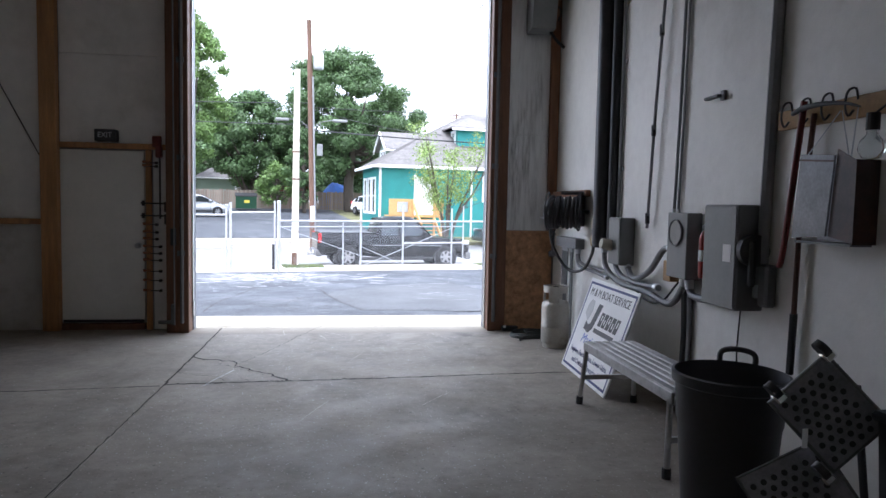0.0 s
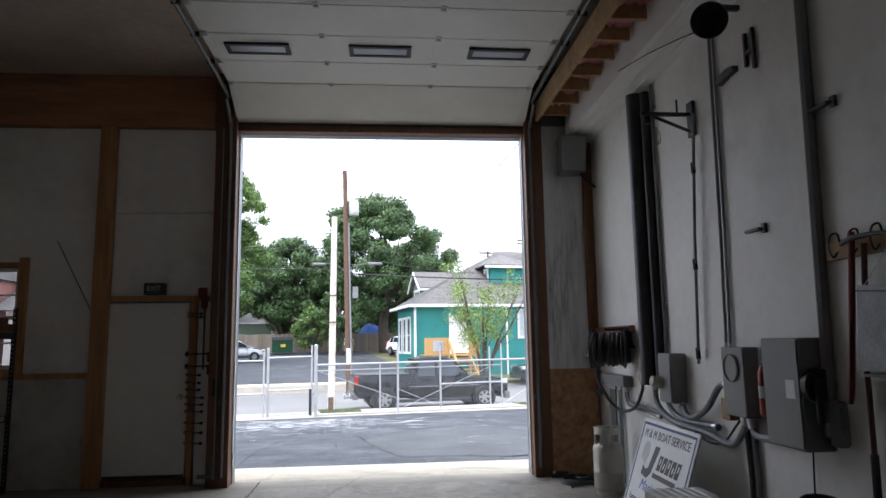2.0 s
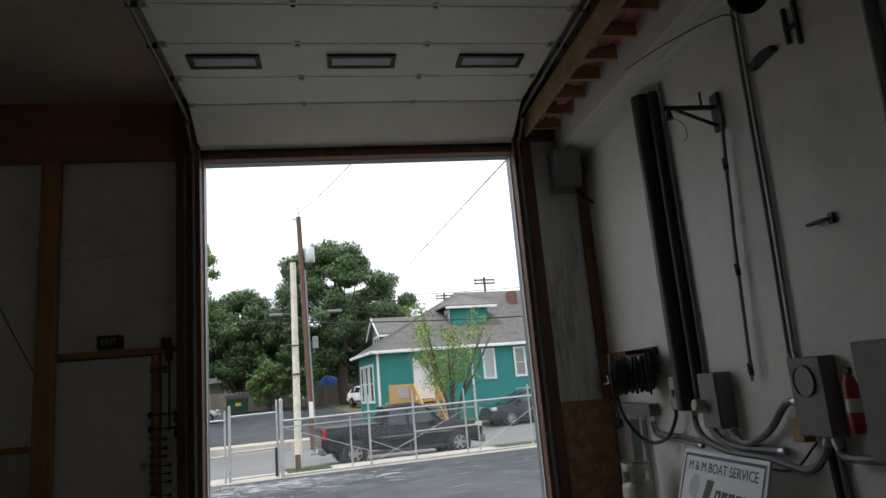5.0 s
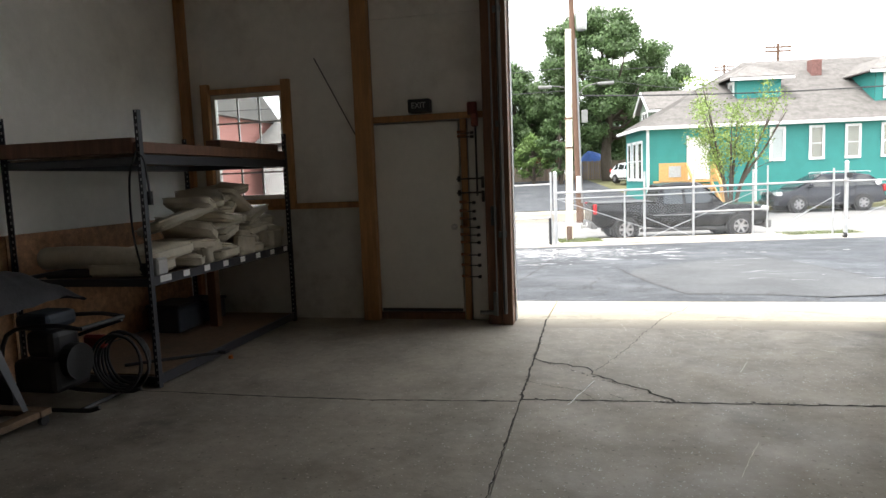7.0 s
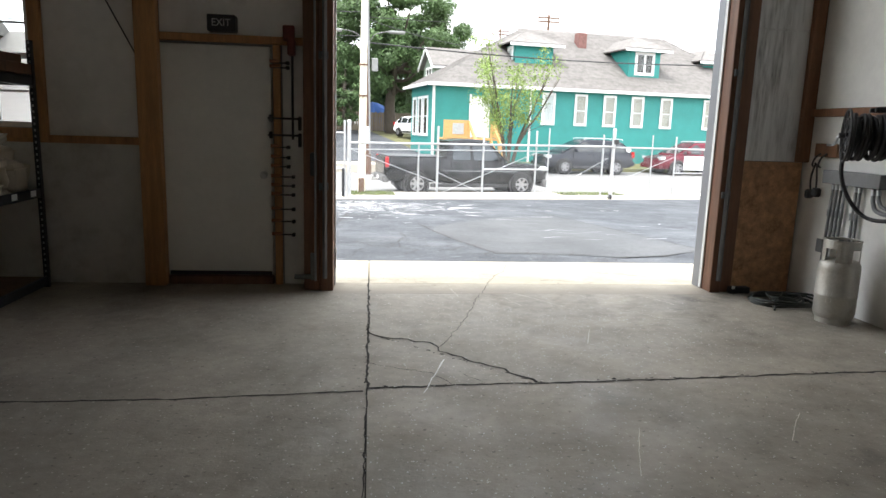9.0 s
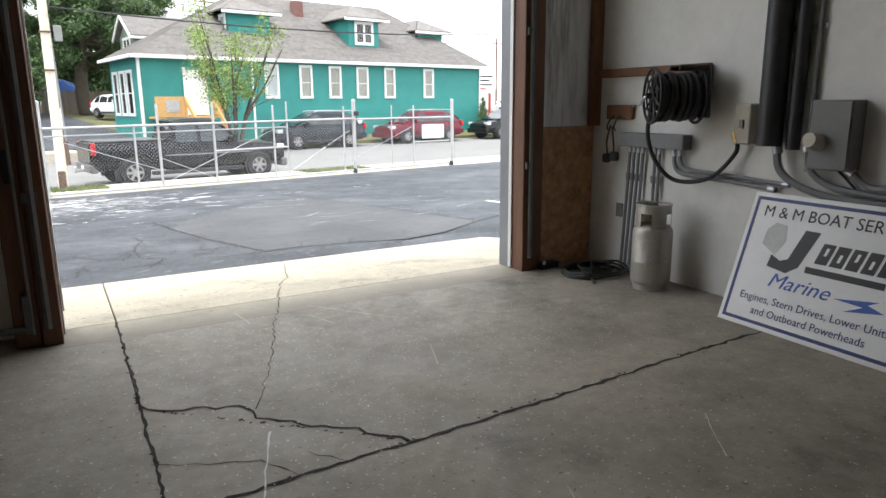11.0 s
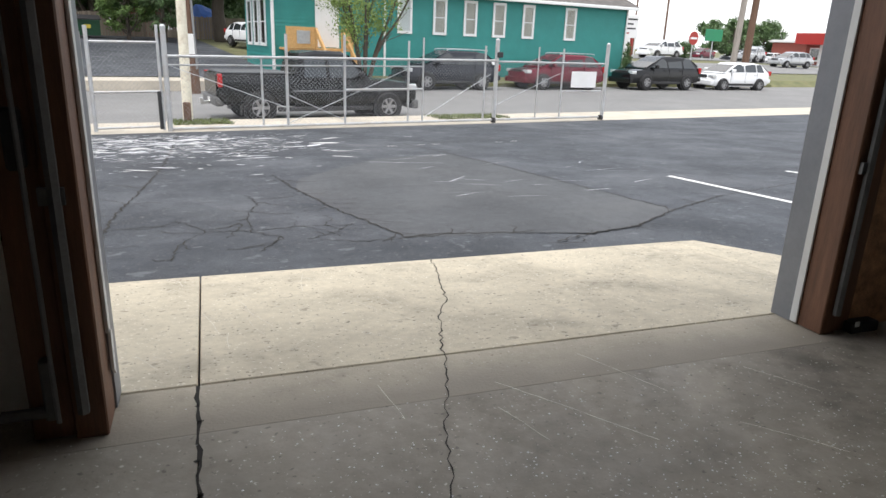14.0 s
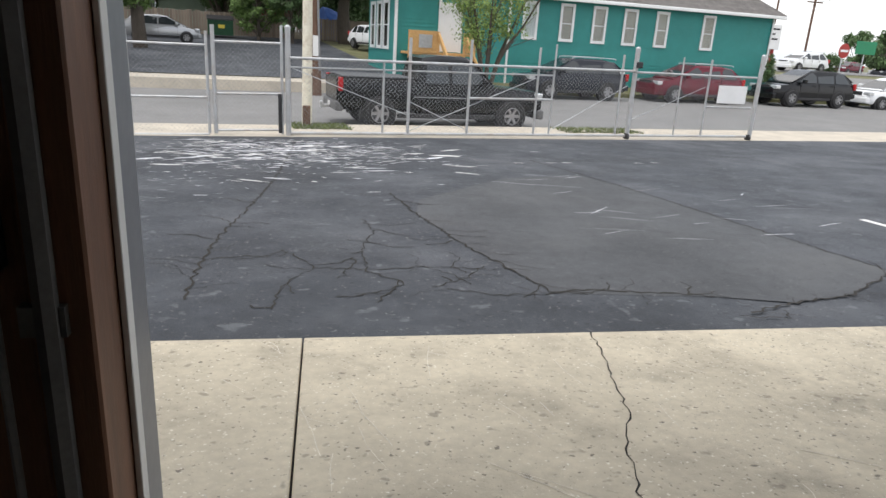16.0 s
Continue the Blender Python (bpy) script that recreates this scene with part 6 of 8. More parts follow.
for k in range(4):
    sash(b, (102 + k * 4.5, 66), (104.5 + k * 4.5, 66), 0.6, 2.6, M_DARKIN, frame_w=0.15)
b = sthing("distant_shop", 80, 100, 0, "low distant shop with a red canopy", "building")
part("wall", box(72, 98, 0, 96, 106, 4), M_WHITE, b)
part("canopy", box(95, 58, 3.0, 115, 64, 4.6), M_RED, b, "red flat canopy")
for x in (97, 113):
    part("canopy_post", box(x - 0.15, 60.8, -0.4, x + 0.15, 61.1, 3.2), M_WHITE, b)
b = sthing("distant_building", 40, 105, 0, "pale brick building far down the road", "building")
part("wall", box(28, 102, 0, 46, 110, 4.2), M_BRICK, b)
part("roof", prism(bmesh.new(), [(101.5, 4.2), (110.5, 4.2), (106, 6.0)], "x", 27.5, 46.5), M_ROOF, b)
for k in range(5):
    sash(b, (29.5 + k * 3.2, 102), (31 + k * 3.2, 102), 1.2, 2.8, M_DARKIN, frame_w=0.12)

# ---- fixtures of the workshop ----
def text_mesh(body, size, m, name="lettering", width=None):
    cu = bpy.data.curves.new(name, "FONT")
    cu.body, cu.size, cu.align_x, cu.align_y, cu.resolution_u = body, size, "CENTER", "CENTER", 3
    cu.extrude = 0.0006
    tmp = new("tmp_text", cu)
    me = bpy.data.meshes.new_from_object(tmp.evaluated_get(bpy.context.evaluated_depsgraph_get()))
    bpy.data.objects.remove(tmp)
    me.name = name
    me.materials.clear()
    me.materials.append(m)
    if width:
        xs = [v.co.x for v in me.vertices]
        k = width / max(1e-6, max(xs) - min(xs))
        for v in me.vertices:
            v.co.x *= k
    return me


def pipe_on(parent, name, pts, r, m, seg=10, label=""):
    return part(name, tube(bmesh.new(), pts, r, seg), m, parent, label, smooth=40)


# window in the front wall
win = structure("window_1", box(-4.80, 0.275, 1.36, -4.755, 0.335, 2.54), M_WHITE, "white sash window in a raw timber surround", "window")
def wpart(name, bm, m):
    ob = mesh_ob(name, bm, m)
    ob.parent = win
    return ob
wpart("window_frame", box(-3.965, 0.275, 1.36, -3.92, 0.335, 2.54), M_WHITE)
wpart("window_frame", box(-4.754, 0.275, 2.495, -3.966, 0.335, 2.54), M_WHITE)
wpart("window_frame", box(-4.754, 0.275, 1.36, -3.966, 0.335, 1.405), M_WHITE)
wpart("meeting_rail", box(-4.754, 0.28, 1.93, -3.966, 0.33, 1.975), M_WHITE)
for x in (-4.49, -4.23):
    wpart("glazing_bar", box(x - 0.009, 0.295, 1.406, x + 0.009, 0.318, 2.494), M_WHITE)
for z in (1.66, 2.22):
    wpart("glazing_bar", box(-4.753, 0.296, z - 0.009, -3.967, 0.317, z + 0.009), M_WHITE)
for z0, z1 in ((1.406, 1.929), (1.976, 2.494)):
    ob = wpart("pane", box(-4.753, 0.304, z0, -3.967, 0.308, z1), M_GLASS)
    ob.visible_shadow = False
wpart("surround", box(-4.90, 0.215, 1.24, -4.802, 0.274, 2.66, bevel=0.006), M_WOOD)
wpart("surround", box(-3.918, 0.215, 1.24, -3.82, 0.274, 2.66, bevel=0.006), M_WOOD)
wpart("surround", box(-4.80, 0.22, 2.545, -3.92, 0.272, 2.60, bevel=0.005), M_WOOD)
wpart("window_sill", box(-4.80, 0.20, 1.27, -3.92, 0.272, 1.355, bevel=0.005), M_WOOD)

# exit door
door1 = structure("door_1", box(-2.882, 0.262, 0.085, -1.958, 0.305, 2.105, bevel=0.004), M_EXIT, "closed off-white steel exit door", "door")
def dpart(name, bm, m, smooth=False):
    ob = mesh_ob(name, bm, m, smooth)
    ob.parent = door1
    return ob
dpart("door_backing", box(-2.92, 0.312, 0.0, -1.90, 0.346, 2.13), M_EXIT)
dpart("threshold", box(-2.885, 0.24, 0.0, -1.956, 0.31, 0.075, bevel=0.006), M_JAMB)
dpart("door_knob", lathe(bmesh.new(), [(0, 0.07), (0.02, 0.068), (0.03, 0.05), (0.026, 0.03), (0.012, 0.022), (0.012, 0.008), (0.034, 0.006), (0.034, 0)], seg=18, m=Matrix.Translation((-2.03, 0.261, 1.0)) @ Matrix.Rotation(radians(90), 4, "X")), M_STEEL, True)
dpart("sweep", box(-2.87, 0.254, 0.087, -1.97, 0.261, 0.12), M_BLACK)

sign = thing("exit_sign", (-2.33, 0.2, 2.2), "small black exit sign above the door", "sign")
part("case", box(-2.45, 0.10, 2.20, -2.22, 0.222, 2.335, bevel=0.008), M_BLACK, sign)
ob = new("lettering", text_mesh("EXIT", 0.085, mat("sign_white_letters", (0.55, 0.55, 0.53), 0.6), width=0.15))
ob.parent = sign
ob.matrix_basis = pose(-2.335 + 2.33, 0.0985 - 0.2, 2.267 - 2.2, 90, 0, 0)

# clamps beside the exit door
M_CLAMPW = mat("worn_clamp_handle", (0.30, 0.12, 0.05), 0.6, var=0.2, scale=10)
for i, z in enumerate((1.97, 1.93, 1.25, 1.16, 1.08, 0.99, 0.91, 0.83, 0.70, 0.59, 0.47)):
    c = thing("bar_clamp", (-1.9, 0.2, z), "small bar clamp with wooden handle hung on the door trim", "clamp", "clamps by the exit door")
    w = 0.20 if i > 4 else 0.16
    part("bar", box(-1.95, 0.200, z - 0.006, -1.95 + w, 0.212, z + 0.006), M_BLKPIPE, c)
    part("handle", cyl(bmesh.new(), (-1.955, 0.185, z + 0.012), (-1.875, 0.185, z + 0.012), 0.015, 10, 0.011), M_CLAMPW, c)
    part("jaw", box(-1.95 + w - 0.03, 0.175, z - 0.014, -1.95 + w, 0.224, z + 0.016, bevel=0.004), M_BLACK, c)
for z in (1.50, 1.355):
    c = thing("bar_clamp", (-1.85, 0.2, z), "long black bar clamp with hooked jaw", "clamp", "clamps by the exit door")
    part("bar", box(-1.98, 0.190, z - 0.009, -1.69, 0.205, z + 0.009), M_BLACK, c)
    part("jaw", box(-1.72, 0.185, z - 0.10, -1.69, 0.21, z + 0.02, bevel=0.005), M_BLACK, c)
    part("stop", box(-1.97, 0.185, z - 0.03, -1.94, 0.21, z + 0.03, bevel=0.005), M_BLACK, c)
c = thing("pipe_clamp", (-1.77, 0.2, 1.4), "long pipe clamp with a rusty red jaw", "clamp", "clamps by the exit door")
part("bar", cyl(bmesh.new(), (-1.765, 0.195, 1.32), (-1.765, 0.195, 2.25), 0.011, 8), M_BLKPIPE, c)
part("jaw", bx(bx(bmesh.new(), -1.80, 0.13, 2.03, -1.735, 0.215, 2.17, bevel=0.012), -1.84, 0.15, 2.15, -1.74, 0.20, 2.28, bevel=0.01), mat("rusty_red_iron", (0.16, 0.035, 0.025), 0.6, var=0.3, scale=14), c)

# overhead door: sections, windows, hinges, tracks
od = thing("overhead_door", (0.365, -2.0, 4.6), "raised white sectional overhead door with three small windows", "overhead door")
DOOR_Y = [(0.10, 4.285), (-0.47, 4.60), (-1.06, 4.607), (-1.68, 4.616), (-2.28, 4.625), (-2.90, 4.634), (-3.52, 4.643), (-4.14, 4.652)]
for i, ((y0, z0), (y1, z1)) in enumerate(zip(DOOR_Y, DOOR_Y[1:])):
    n = Vector((0, z1 - z0, -(y1 - y0))).normalized() * 0.045
    g = 0.006 / math.hypot(y1 - y0, z1 - z0)
    a, b = Vector((0, y0, z0)).lerp(Vector((0, y1, z1)), g), Vector((0, y0, z0)).lerp(Vector((0, y1, z1)), 1 - g)
    bm = prism(bmesh.new(), [(a.y, a.z), (b.y, b.z), (b.y + n.y, b.z + n.z), (a.y + n.y, a.z + n.z)], "x", -1.42, 2.15)
    bmesh.ops.bevel(bm, geom=bm.edges[:], offset=0.004, segments=1, affect="EDGES")
    sec = part("section", bm, M_DOORP, od)
    BASE[sec.name] = BASE[od.name]
    for x in (-1.38, -0.245, 0.916, 2.10):
        bm = prism(bmesh.new(), [(a.y, a.z - 0.004), (b.y, b.z - 0.004), (b.y, b.z + 0.002), (a.y, a.z + 0.002)], "x", x - 0.03, x + 0.03)
        part("stile", bm, M_DOORP, sec)
    if i:
        for x in (-1.38, -0.245, 0.916, 2.10):
            part("hinge", bx(bx(bmesh.new(), x - 0.028, y0 - 0.05, z0 - 0.014, x + 0.028, y0 + 0.05, z0 - 0.006), x - 0.02, y0 - 0.012, z0 - 0.032, x + 0.02, y0 + 0.012, z0 - 0.008, bevel=0.006), M_GALV, sec)
    if i == 2:
        for x0 in (-1.235, 0.01, 1.255):
            bm = bmesh.new()
            for u0, u1, v0, v1 in ((x0, x0 + 0.64, -1.50, -1.46), (x0, x0 + 0.64, -1.30, -1.26), (x0, x0 + 0.045, -1.46, -1.30), (x0 + 0.595, x0 + 0.64, -1.46, -1.30)):
                bx(bm, u0, v0, 4.588, u1, v1, 4.611)
            w = part("door_window_frame", bm, M_BLACK, sec, "black moulded window frame")
            bm = box(x0 + 0.045, -1.46, 4.596, x0 + 0.595, -1.30, 4.604)
            part("door_window_pane", bm, mat("hazy_acrylic_pane", (0.42, 0.45, 0.48), 0.15, var=0.1, scale=3) if x0 < 0 else bpy.data.materials["hazy_acrylic_pane"], sec)
part("bottom_seal", box(-1.42, 0.06, 4.262, 2.15, 0.115, 4.288), M_BLACK, od)
track = [(0.0, 0.12), (0.0, 3.95), (-0.05, 4.25), (-0.28, 4.46), (-0.62, 4.56), (-5.5, 4.66)]
for x, lab in ((-1.475, "left"), (2.20, "right")):
    t = thing("door_track", (x, 0, 0.1), "galvanised curved track for the overhead door", "door track", "overhead door tracks")
    pts = curve_points([(x, y - 0.02, z) for y, z in track], 5)
    part("rail", tube(bmesh.new(), pts, 0.022, 6), M_TRACK, t)
    for k in range(7):
        y0 = -0.47 - 0.61 * k
        part("roller", cyl(bmesh.new(), (x - 0.03, y0, 4.575 + 0.009 * k), (x + 0.05, y0, 4.575 + 0.009 * k), 0.026, 10), M_BLACK, t)
    for z in (0.9, 2.0, 3.1):
        part("bracket", box(x - 0.05, -0.02, z, x + 0.03, 0.01, z + 0.06), M_TRACK, t)
bolt = thing("door_latch", (-1.66, 0.05, 1.1), "black slide latch on the door jamb", "latch")
part("case", box(-1.60, -0.03, 1.02, -1.545, 0.03, 1.22, bevel=0.01), M_BLACK, bolt)
bolt = thing("floor_bolt", (-1.6, 0.0, 0.1), "small steel floor bolt on the jamb", "bolt")
part("barrel", cyl(bmesh.new(), (-1.74, 0.0, 0.13), (-1.58, 0.0, 0.13), 0.022, 10), M_TRACK, bolt)
part("bracket", box(-1.60, -0.02, 0.10, -1.56, 0.025, 0.34, bevel=0.006), M_TRACK, bolt)
c = thing("conduit", (-1.56, 0.0, 0.1), "thin white conduit down the door jamb", "conduit")
pipe_on(c, "tube", [(-1.555, -0.035, 0.1), (-1.555, -0.035, 4.2)], 0.009, M_PVC, 8)

# roof timbers and insulation over the east track
beam = thing("roof_ledger", (2.3, -3, 4.3), "orange pine ledger with blocking under the roof", "beam")
part("ledger", box(2.27, -7.5, 4.33, 2.31, -0.03, 4.56, bevel=0.004), M_RAWWOOD, beam)
for k in range(13):
    y = -0.25 - k * 0.41
    part("block", box(2.312, y - 0.02, 4.34, 2.645, y + 0.02, 4.56, bevel=0.004), M_RAWWOOD, beam)
ins = thing("insulation_batt", (2.4, -3, 4.5), "pink glass-fibre insulation between the blocking", "insulation")
bm = bmesh.new()
bmesh.ops.create_grid(bm, x_segments=10, y_segments=150, size=0.5)
for v in bm.verts:
    v.co = Vector((2.48 + v.co.x * 0.34, -3.3 + v.co.y * 6.4, 4.47 + noise.noise(v.co * 37) * 0.05 + noise.noise(v.co * 11) * 0.04))
part("fluff", bm, M_PINK, ins, smooth=True)

# heater box high in the corner
h = thing("speaker_box", (2.75, -0.1, 3.6), "dark grey box on a bracket high in the corner", "speaker")
part("case", prism(bmesh.new(), [(-0.30, 4.08), (0.04, 4.12), (0.04, 3.64), (-0.20, 3.66)], "x", 2.55, 2.84), M_GREYBOX, h)
part("bracket", tube(bmesh.new(), curve_points([(2.80, -0.05, 3.70), (2.86, -0.15, 3.55), (2.96, -0.18, 3.45)], 4), 0.018, 6), M_BLACK, h)
part("cord", tube(bmesh.new(), curve_points([(2.83, -0.2, 3.95), (2.89, -0.25, 3.85), (2.86, -0.22, 3.75)], 4), 0.008, 6), M_BLACK, h)

# black pipes, conduits and boxes on the block wall
bp = thing("drain_pipes", (2.88, -1.9, 1.1), "cluster of black vertical pipes on the block wall", "pipes")
pipe_on(bp, "pipe", [(2.875, -1.76, 1.16), (2.875, -1.76, 4.02)], 0.082, M_BLKPIPE, 18)
pipe_on(bp, "pipe", [(2.925, -1.90, 1.14), (2.925, -1.90, 4.00)], 0.045, M_BLKPIPE, 14)
pipe_on(bp, "pipe", [(2.955, -1.99, 1.0), (2.955, -1.99, 4.05)], 0.014, M_PVC, 8)
for z in (1.9, 2.9, 3.8):
    part("strap", box(2.965, -2.02, z, 2.979, -1.66, z + 0.03), M_GALV, bp)
br = thing("wall_bracket", (2.95, -2.76, 3.5), "dark steel swing arm bracket standing out from the wall", "bracket")
part("arm", box(2.52, -2.775, 3.455, 2.96, -2.745, 3.485), M_BLKPIPE, br)
part("plate", box(2.945, -2.81, 3.28, 2.979, -2.71, 3.58, bevel=0.004), M_BLKPIPE, br)
part("brace", cyl(bmesh.new(), (2.62, -2.76, 3.455), (2.95, -2.76, 3.32), 0.014, 8), M_BLKPIPE, br)
part("pin", cyl(bmesh.new(), (2.84, -2.76, 3.485), (2.84, -2.76, 3.60), 0.009, 8), M_BLKPIPE, br)
part("bell", lathe(bmesh.new(), [(0, 0), (0.03, 0), (0.022, 0.03), (0.012, 0.07), (0, 0.075)], (2.56, -2.76, 3.38), 12), M_BLKPIPE, br)
part("hook_wire", tube(bmesh.new(), curve_points([(2.57, -2.76, 3.40), (2.66, -2.76, 3.34), (2.68, -2.76, 3.24), (2.64, -2.76, 3.20)], 4), 0.004, 5), M_BRASS, br)
rod = thing("hanging_rod", (2.92, -2.75, 1.3), "thin dark telescopic rod hung from the bracket", "rod")
pipe_on(rod, "rod", [(2.93, -2.86, 3.45), (2.93, -2.74, 2.4), (2.93, -2.66, 1.38)], 0.013, M_PVC, 8)
for z, y in ((2.95, -2.80), (2.15, -2.72), (1.42, -2.665)):
    part("ferrule", cyl(bmesh.new(), (2.93, y, z), (2.93, y + 0.005, z + 0.09), 0.02, 8), M_BLACK, rod)


def conduit(label, pts, r, m=M_PVC, cat="conduit"):
    c = thing("conduit", pts[0], label, cat, "wall conduits")
    pipe_on(c, "tube", pts, r, m, 8)
    if r > 0.009:
        for a, b in ((pts[0], pts[1]), (pts[-1], pts[-2])):
            a, d = Vector(a), (Vector(b) - Vector(a)).normalized()
            part("coupling", cyl(bmesh.new(), a + d * 0.01, a + d * (0.03 + r * 1.6), r * 1.28, 10), m if m is M_BLKPIPE else M_GALV, c, smooth=40)
    return c
conduit("thin grey conduit rising to the soffit", [(2.955, -3.08, 1.5), (2.955, -3.12, 2.4), (2.955, -3.16, 4.15)], 0.013)
conduit("thin grey conduit rising to the soffit", [(2.96, -3.13, 1.5), (2.96, -3.17, 2.4), (2.96, -3.21, 4.15)], 0.010)
conduit("stout grey conduit above the disconnect box", [(2.945, -4.24, 1.0), (2.945, -4.28, 2.4), (2.945, -4.33, 4.2)], 0.036)
conduit("grey conduit looping between the boxes", curve_points([(2.93, -2.26, 1.05), (2.92, -2.45, 0.93), (2.92, -2.75, 1.02), (2.92, -3.0, 1.22), (2.92, -3.17, 1.24)], 6), 0.026)
conduit("stout grey conduit bending below the switch box", curve_points([(2.90, -1.80, 1.18), (2.90, -1.86, 0.98), (2.92, -2.15, 0.86), (2.93, -2.7, 0.84), (2.93, -3.1, 0.80), (2.92, -3.3, 0.92), (2.92, -3.36, 1.04)], 6), 0.026)
conduit("grey conduit bending below the pipes", curve_points([(2.92, -2.0, 1.2), (2.92, -2.05, 1.0), (2.93, -2.3, 0.90), (2.94, -2.9, 0.90)], 6), 0.024)
conduit("black conduits dropping to the floor", [(2.95, -3.30, 1.04), (2.95, -3.33, 0.6), (2.95, -3.30, 0.01)], 0.028, M_BLKPIPE)
conduit("grey conduit dropping to the floor", [(2.955, -3.37, 1.04), (2.955, -3.39, 0.6), (2.955, -3.37, 0.01)], 0.020)
conduit("grey conduit between meter and disconnect", curve_points([(2.92, -3.42, 1.03), (2.92, -3.47, 0.92), (2.92, -3.70, 0.92), (2.92, -3.86, 0.96)], 5), 0.028)
conduit("thin black cord below the disconnect", curve_points([(2.96, -4.02, 0.90), (2.96, -4.0, 0.6), (2.965, -4.02, 0.35), (2.96, -3.96, 0.1)], 5), 0.005, M_BLACK)
conduit("thin grey cord drooping along the wall", curve_points([(2.96, -2.2, 1.02), (2.95, -2.5, 0.80), (2.95, -2.9, 0.78), (2.95, -3.2, 0.98)], 5), 0.008, M_BLACK)

b = thing("switch_box", (2.9, -2.2, 1.0), "grey steel switch box with a round beige plug", "electrical box")
part("case", box(2.84, -2.32, 1.03, 2.978, -2.06, 1.46, bevel=0.006), M_GREYBOX, b)
part("cover", box(2.832, -2.31, 1.04, 2.839, -2.07, 1.45, bevel=0.002), M_GREYBOX, b)
part("plug", cyl(bmesh.new(), (2.84, -2.12, 1.20), (2.74, -2.12, 1.22), 0.055, 16, 0.045), mat("beige_plastic", (0.5, 0.46, 0.37), 0.5), b, "beige round plug")
b = thing("meter_box", (2.92, -3.3, 1.0), "grey meter box with a round glass meter ring", "electrical box")
part("case", box(2.86, -3.47, 1.03, 2.978, -3.17, 1.52, bevel=0.006), M_GREYBOX, b)
part("meter_ring", lathe(bmesh.new(), [(0.092, 0), (0.10, 0), (0.10, 0.016), (0.092, 0.016), (0.092, 0)], seg=24, m=Matrix.Translation((2.86, -3.31, 1.37)) @ Matrix.Rotation(radians(-90), 4, "Y")), M_TRACK, b, smooth=40)
part("meter_face", cyl(bmesh.new(), (2.862, -3.31, 1.37), (2.852, -3.31, 1.37), 0.092, 24), mat("dusty_meter_face", (0.27, 0.265, 0.235), 0.5, var=0.1, scale=8), b)
b = thing("junction_box", (2.93, -3.2, 1.0), "small brown wooden block under the meter", "block")
part("block", box(2.90, -3.16, 0.98, 2.978, -3.04, 1.14, bevel=0.006), M_RAWWOOD, b)
b = thing("disconnect_box", (2.88, -4.0, 0.9), "large grey disconnect box with a black side lever", "electrical box")
part("case", box(2.79, -4.225, 0.92, 2.978, -3.83, 1.58, bevel=0.008), M_GREYBOX, b)
part("cover", box(2.782, -4.21, 0.935, 2.789, -3.845, 1.565, bevel=0.002), M_GREYBOX, b)
part("label", box(2.7795, -4.17, 1.22, 2.7815, -4.08, 1.33), M_WHITE, b)
part("lever_boss", cyl(bmesh.new(), (2.88, -4.226, 1.30), (2.88, -4.27, 1.30), 0.10, 20), M_BLACK, b)
part("lever", bx(bmesh.new(), 2.83, -4.31, 1.08, 2.87, -4.27, 1.36, bevel=0.012), M_BLACK, b)
b = thing("lever_guard", (2.93, -4.3, 1.0), "grey conduit body beside the disconnect box", "electrical box")
part("case", box(2.90, -4.36, 0.96, 2.978, -4.27, 1.22, bevel=0.015), M_PVC, b)
e = thing("fire_extinguisher", (2.92, -3.62, 1.05), "small red fire extinguisher hung between the boxes", "extinguisher")
part("cylinder", lathe(bmesh.new(), [(0, 0), (0.035, 0), (0.042, 0.02), (0.042, 0.28), (0.03, 0.32), (0.015, 0.34), (0, 0.34)], (2.92, -3.62, 1.06), 16), M_RED, e, smooth=40)
part("valve", box(2.905, -3.645, 1.40, 2.935, -3.595, 1.44, bevel=0.006), M_BLACK, e)
part("label", lathe(bmesh.new(), [(0.0428, 0.12), (0.0428, 0.2)], (2.92, -3.62, 1.06), 16), M_WHITE, e)

# small fittings high on the wall
for y, z in ((-3.60, 2.33), (-4.40, 2.94), (-4.15, 3.95)):
    b = thing("pipe_hanger", (2.95, y, z), "dark rusty bracket stub on the wall", "bracket", "wall bracket stubs")
    part("arm", bx(bmesh.new(), 2.92, y - 0.09, z - 0.010, 2.965, y + 0.09, z + 0.010, bevel=0.006), M_BLKPIPE, b)
    part("plate", box(2.955, y - 0.11, z - 0.03, 2.979, y - 0.07, z + 0.035), M_BLKPIPE, b)
b = thing("slotted_bracket", (2.95, -3.75, 3.55), "dark slotted steel bracket on the wall", "bracket")
for y in (-3.74, -3.64):
    part("strip", box(2.955, y - 0.012, 3.47 if y < -3.7 else 3.52, 2.979, y + 0.012, 3.77), M_BLKPIPE, b)
part("link", box(2.955, -3.728, 3.60, 2.975, -3.652, 3.63), M_BLKPIPE, b)
st = thing("wall_stay", (2.95, -3.38, 3.55), "dark bent steel stay fixed to the wall", "bracket")
part("arm", prism(bmesh.new(), [(-3.27, 3.52), (-3.25, 3.57), (-3.40, 3.60), (-3.51, 3.585), (-3.51, 3.545), (-3.40, 3.54)], "x", 2.93, 2.978), M_BLKPIPE, st)
hn = thing("horn_speaker", (2.66, -3.72, 3.85), "black horn loudspeaker under the soffit", "speaker")
m = Matrix.Translation((2.66, -3.74, 3.82)) @ Matrix.Scale(0.82, 4) @ Vector((-0.50, -0.72, -0.48)).to_track_quat("Z", "Y").to_matrix().to_4x4()
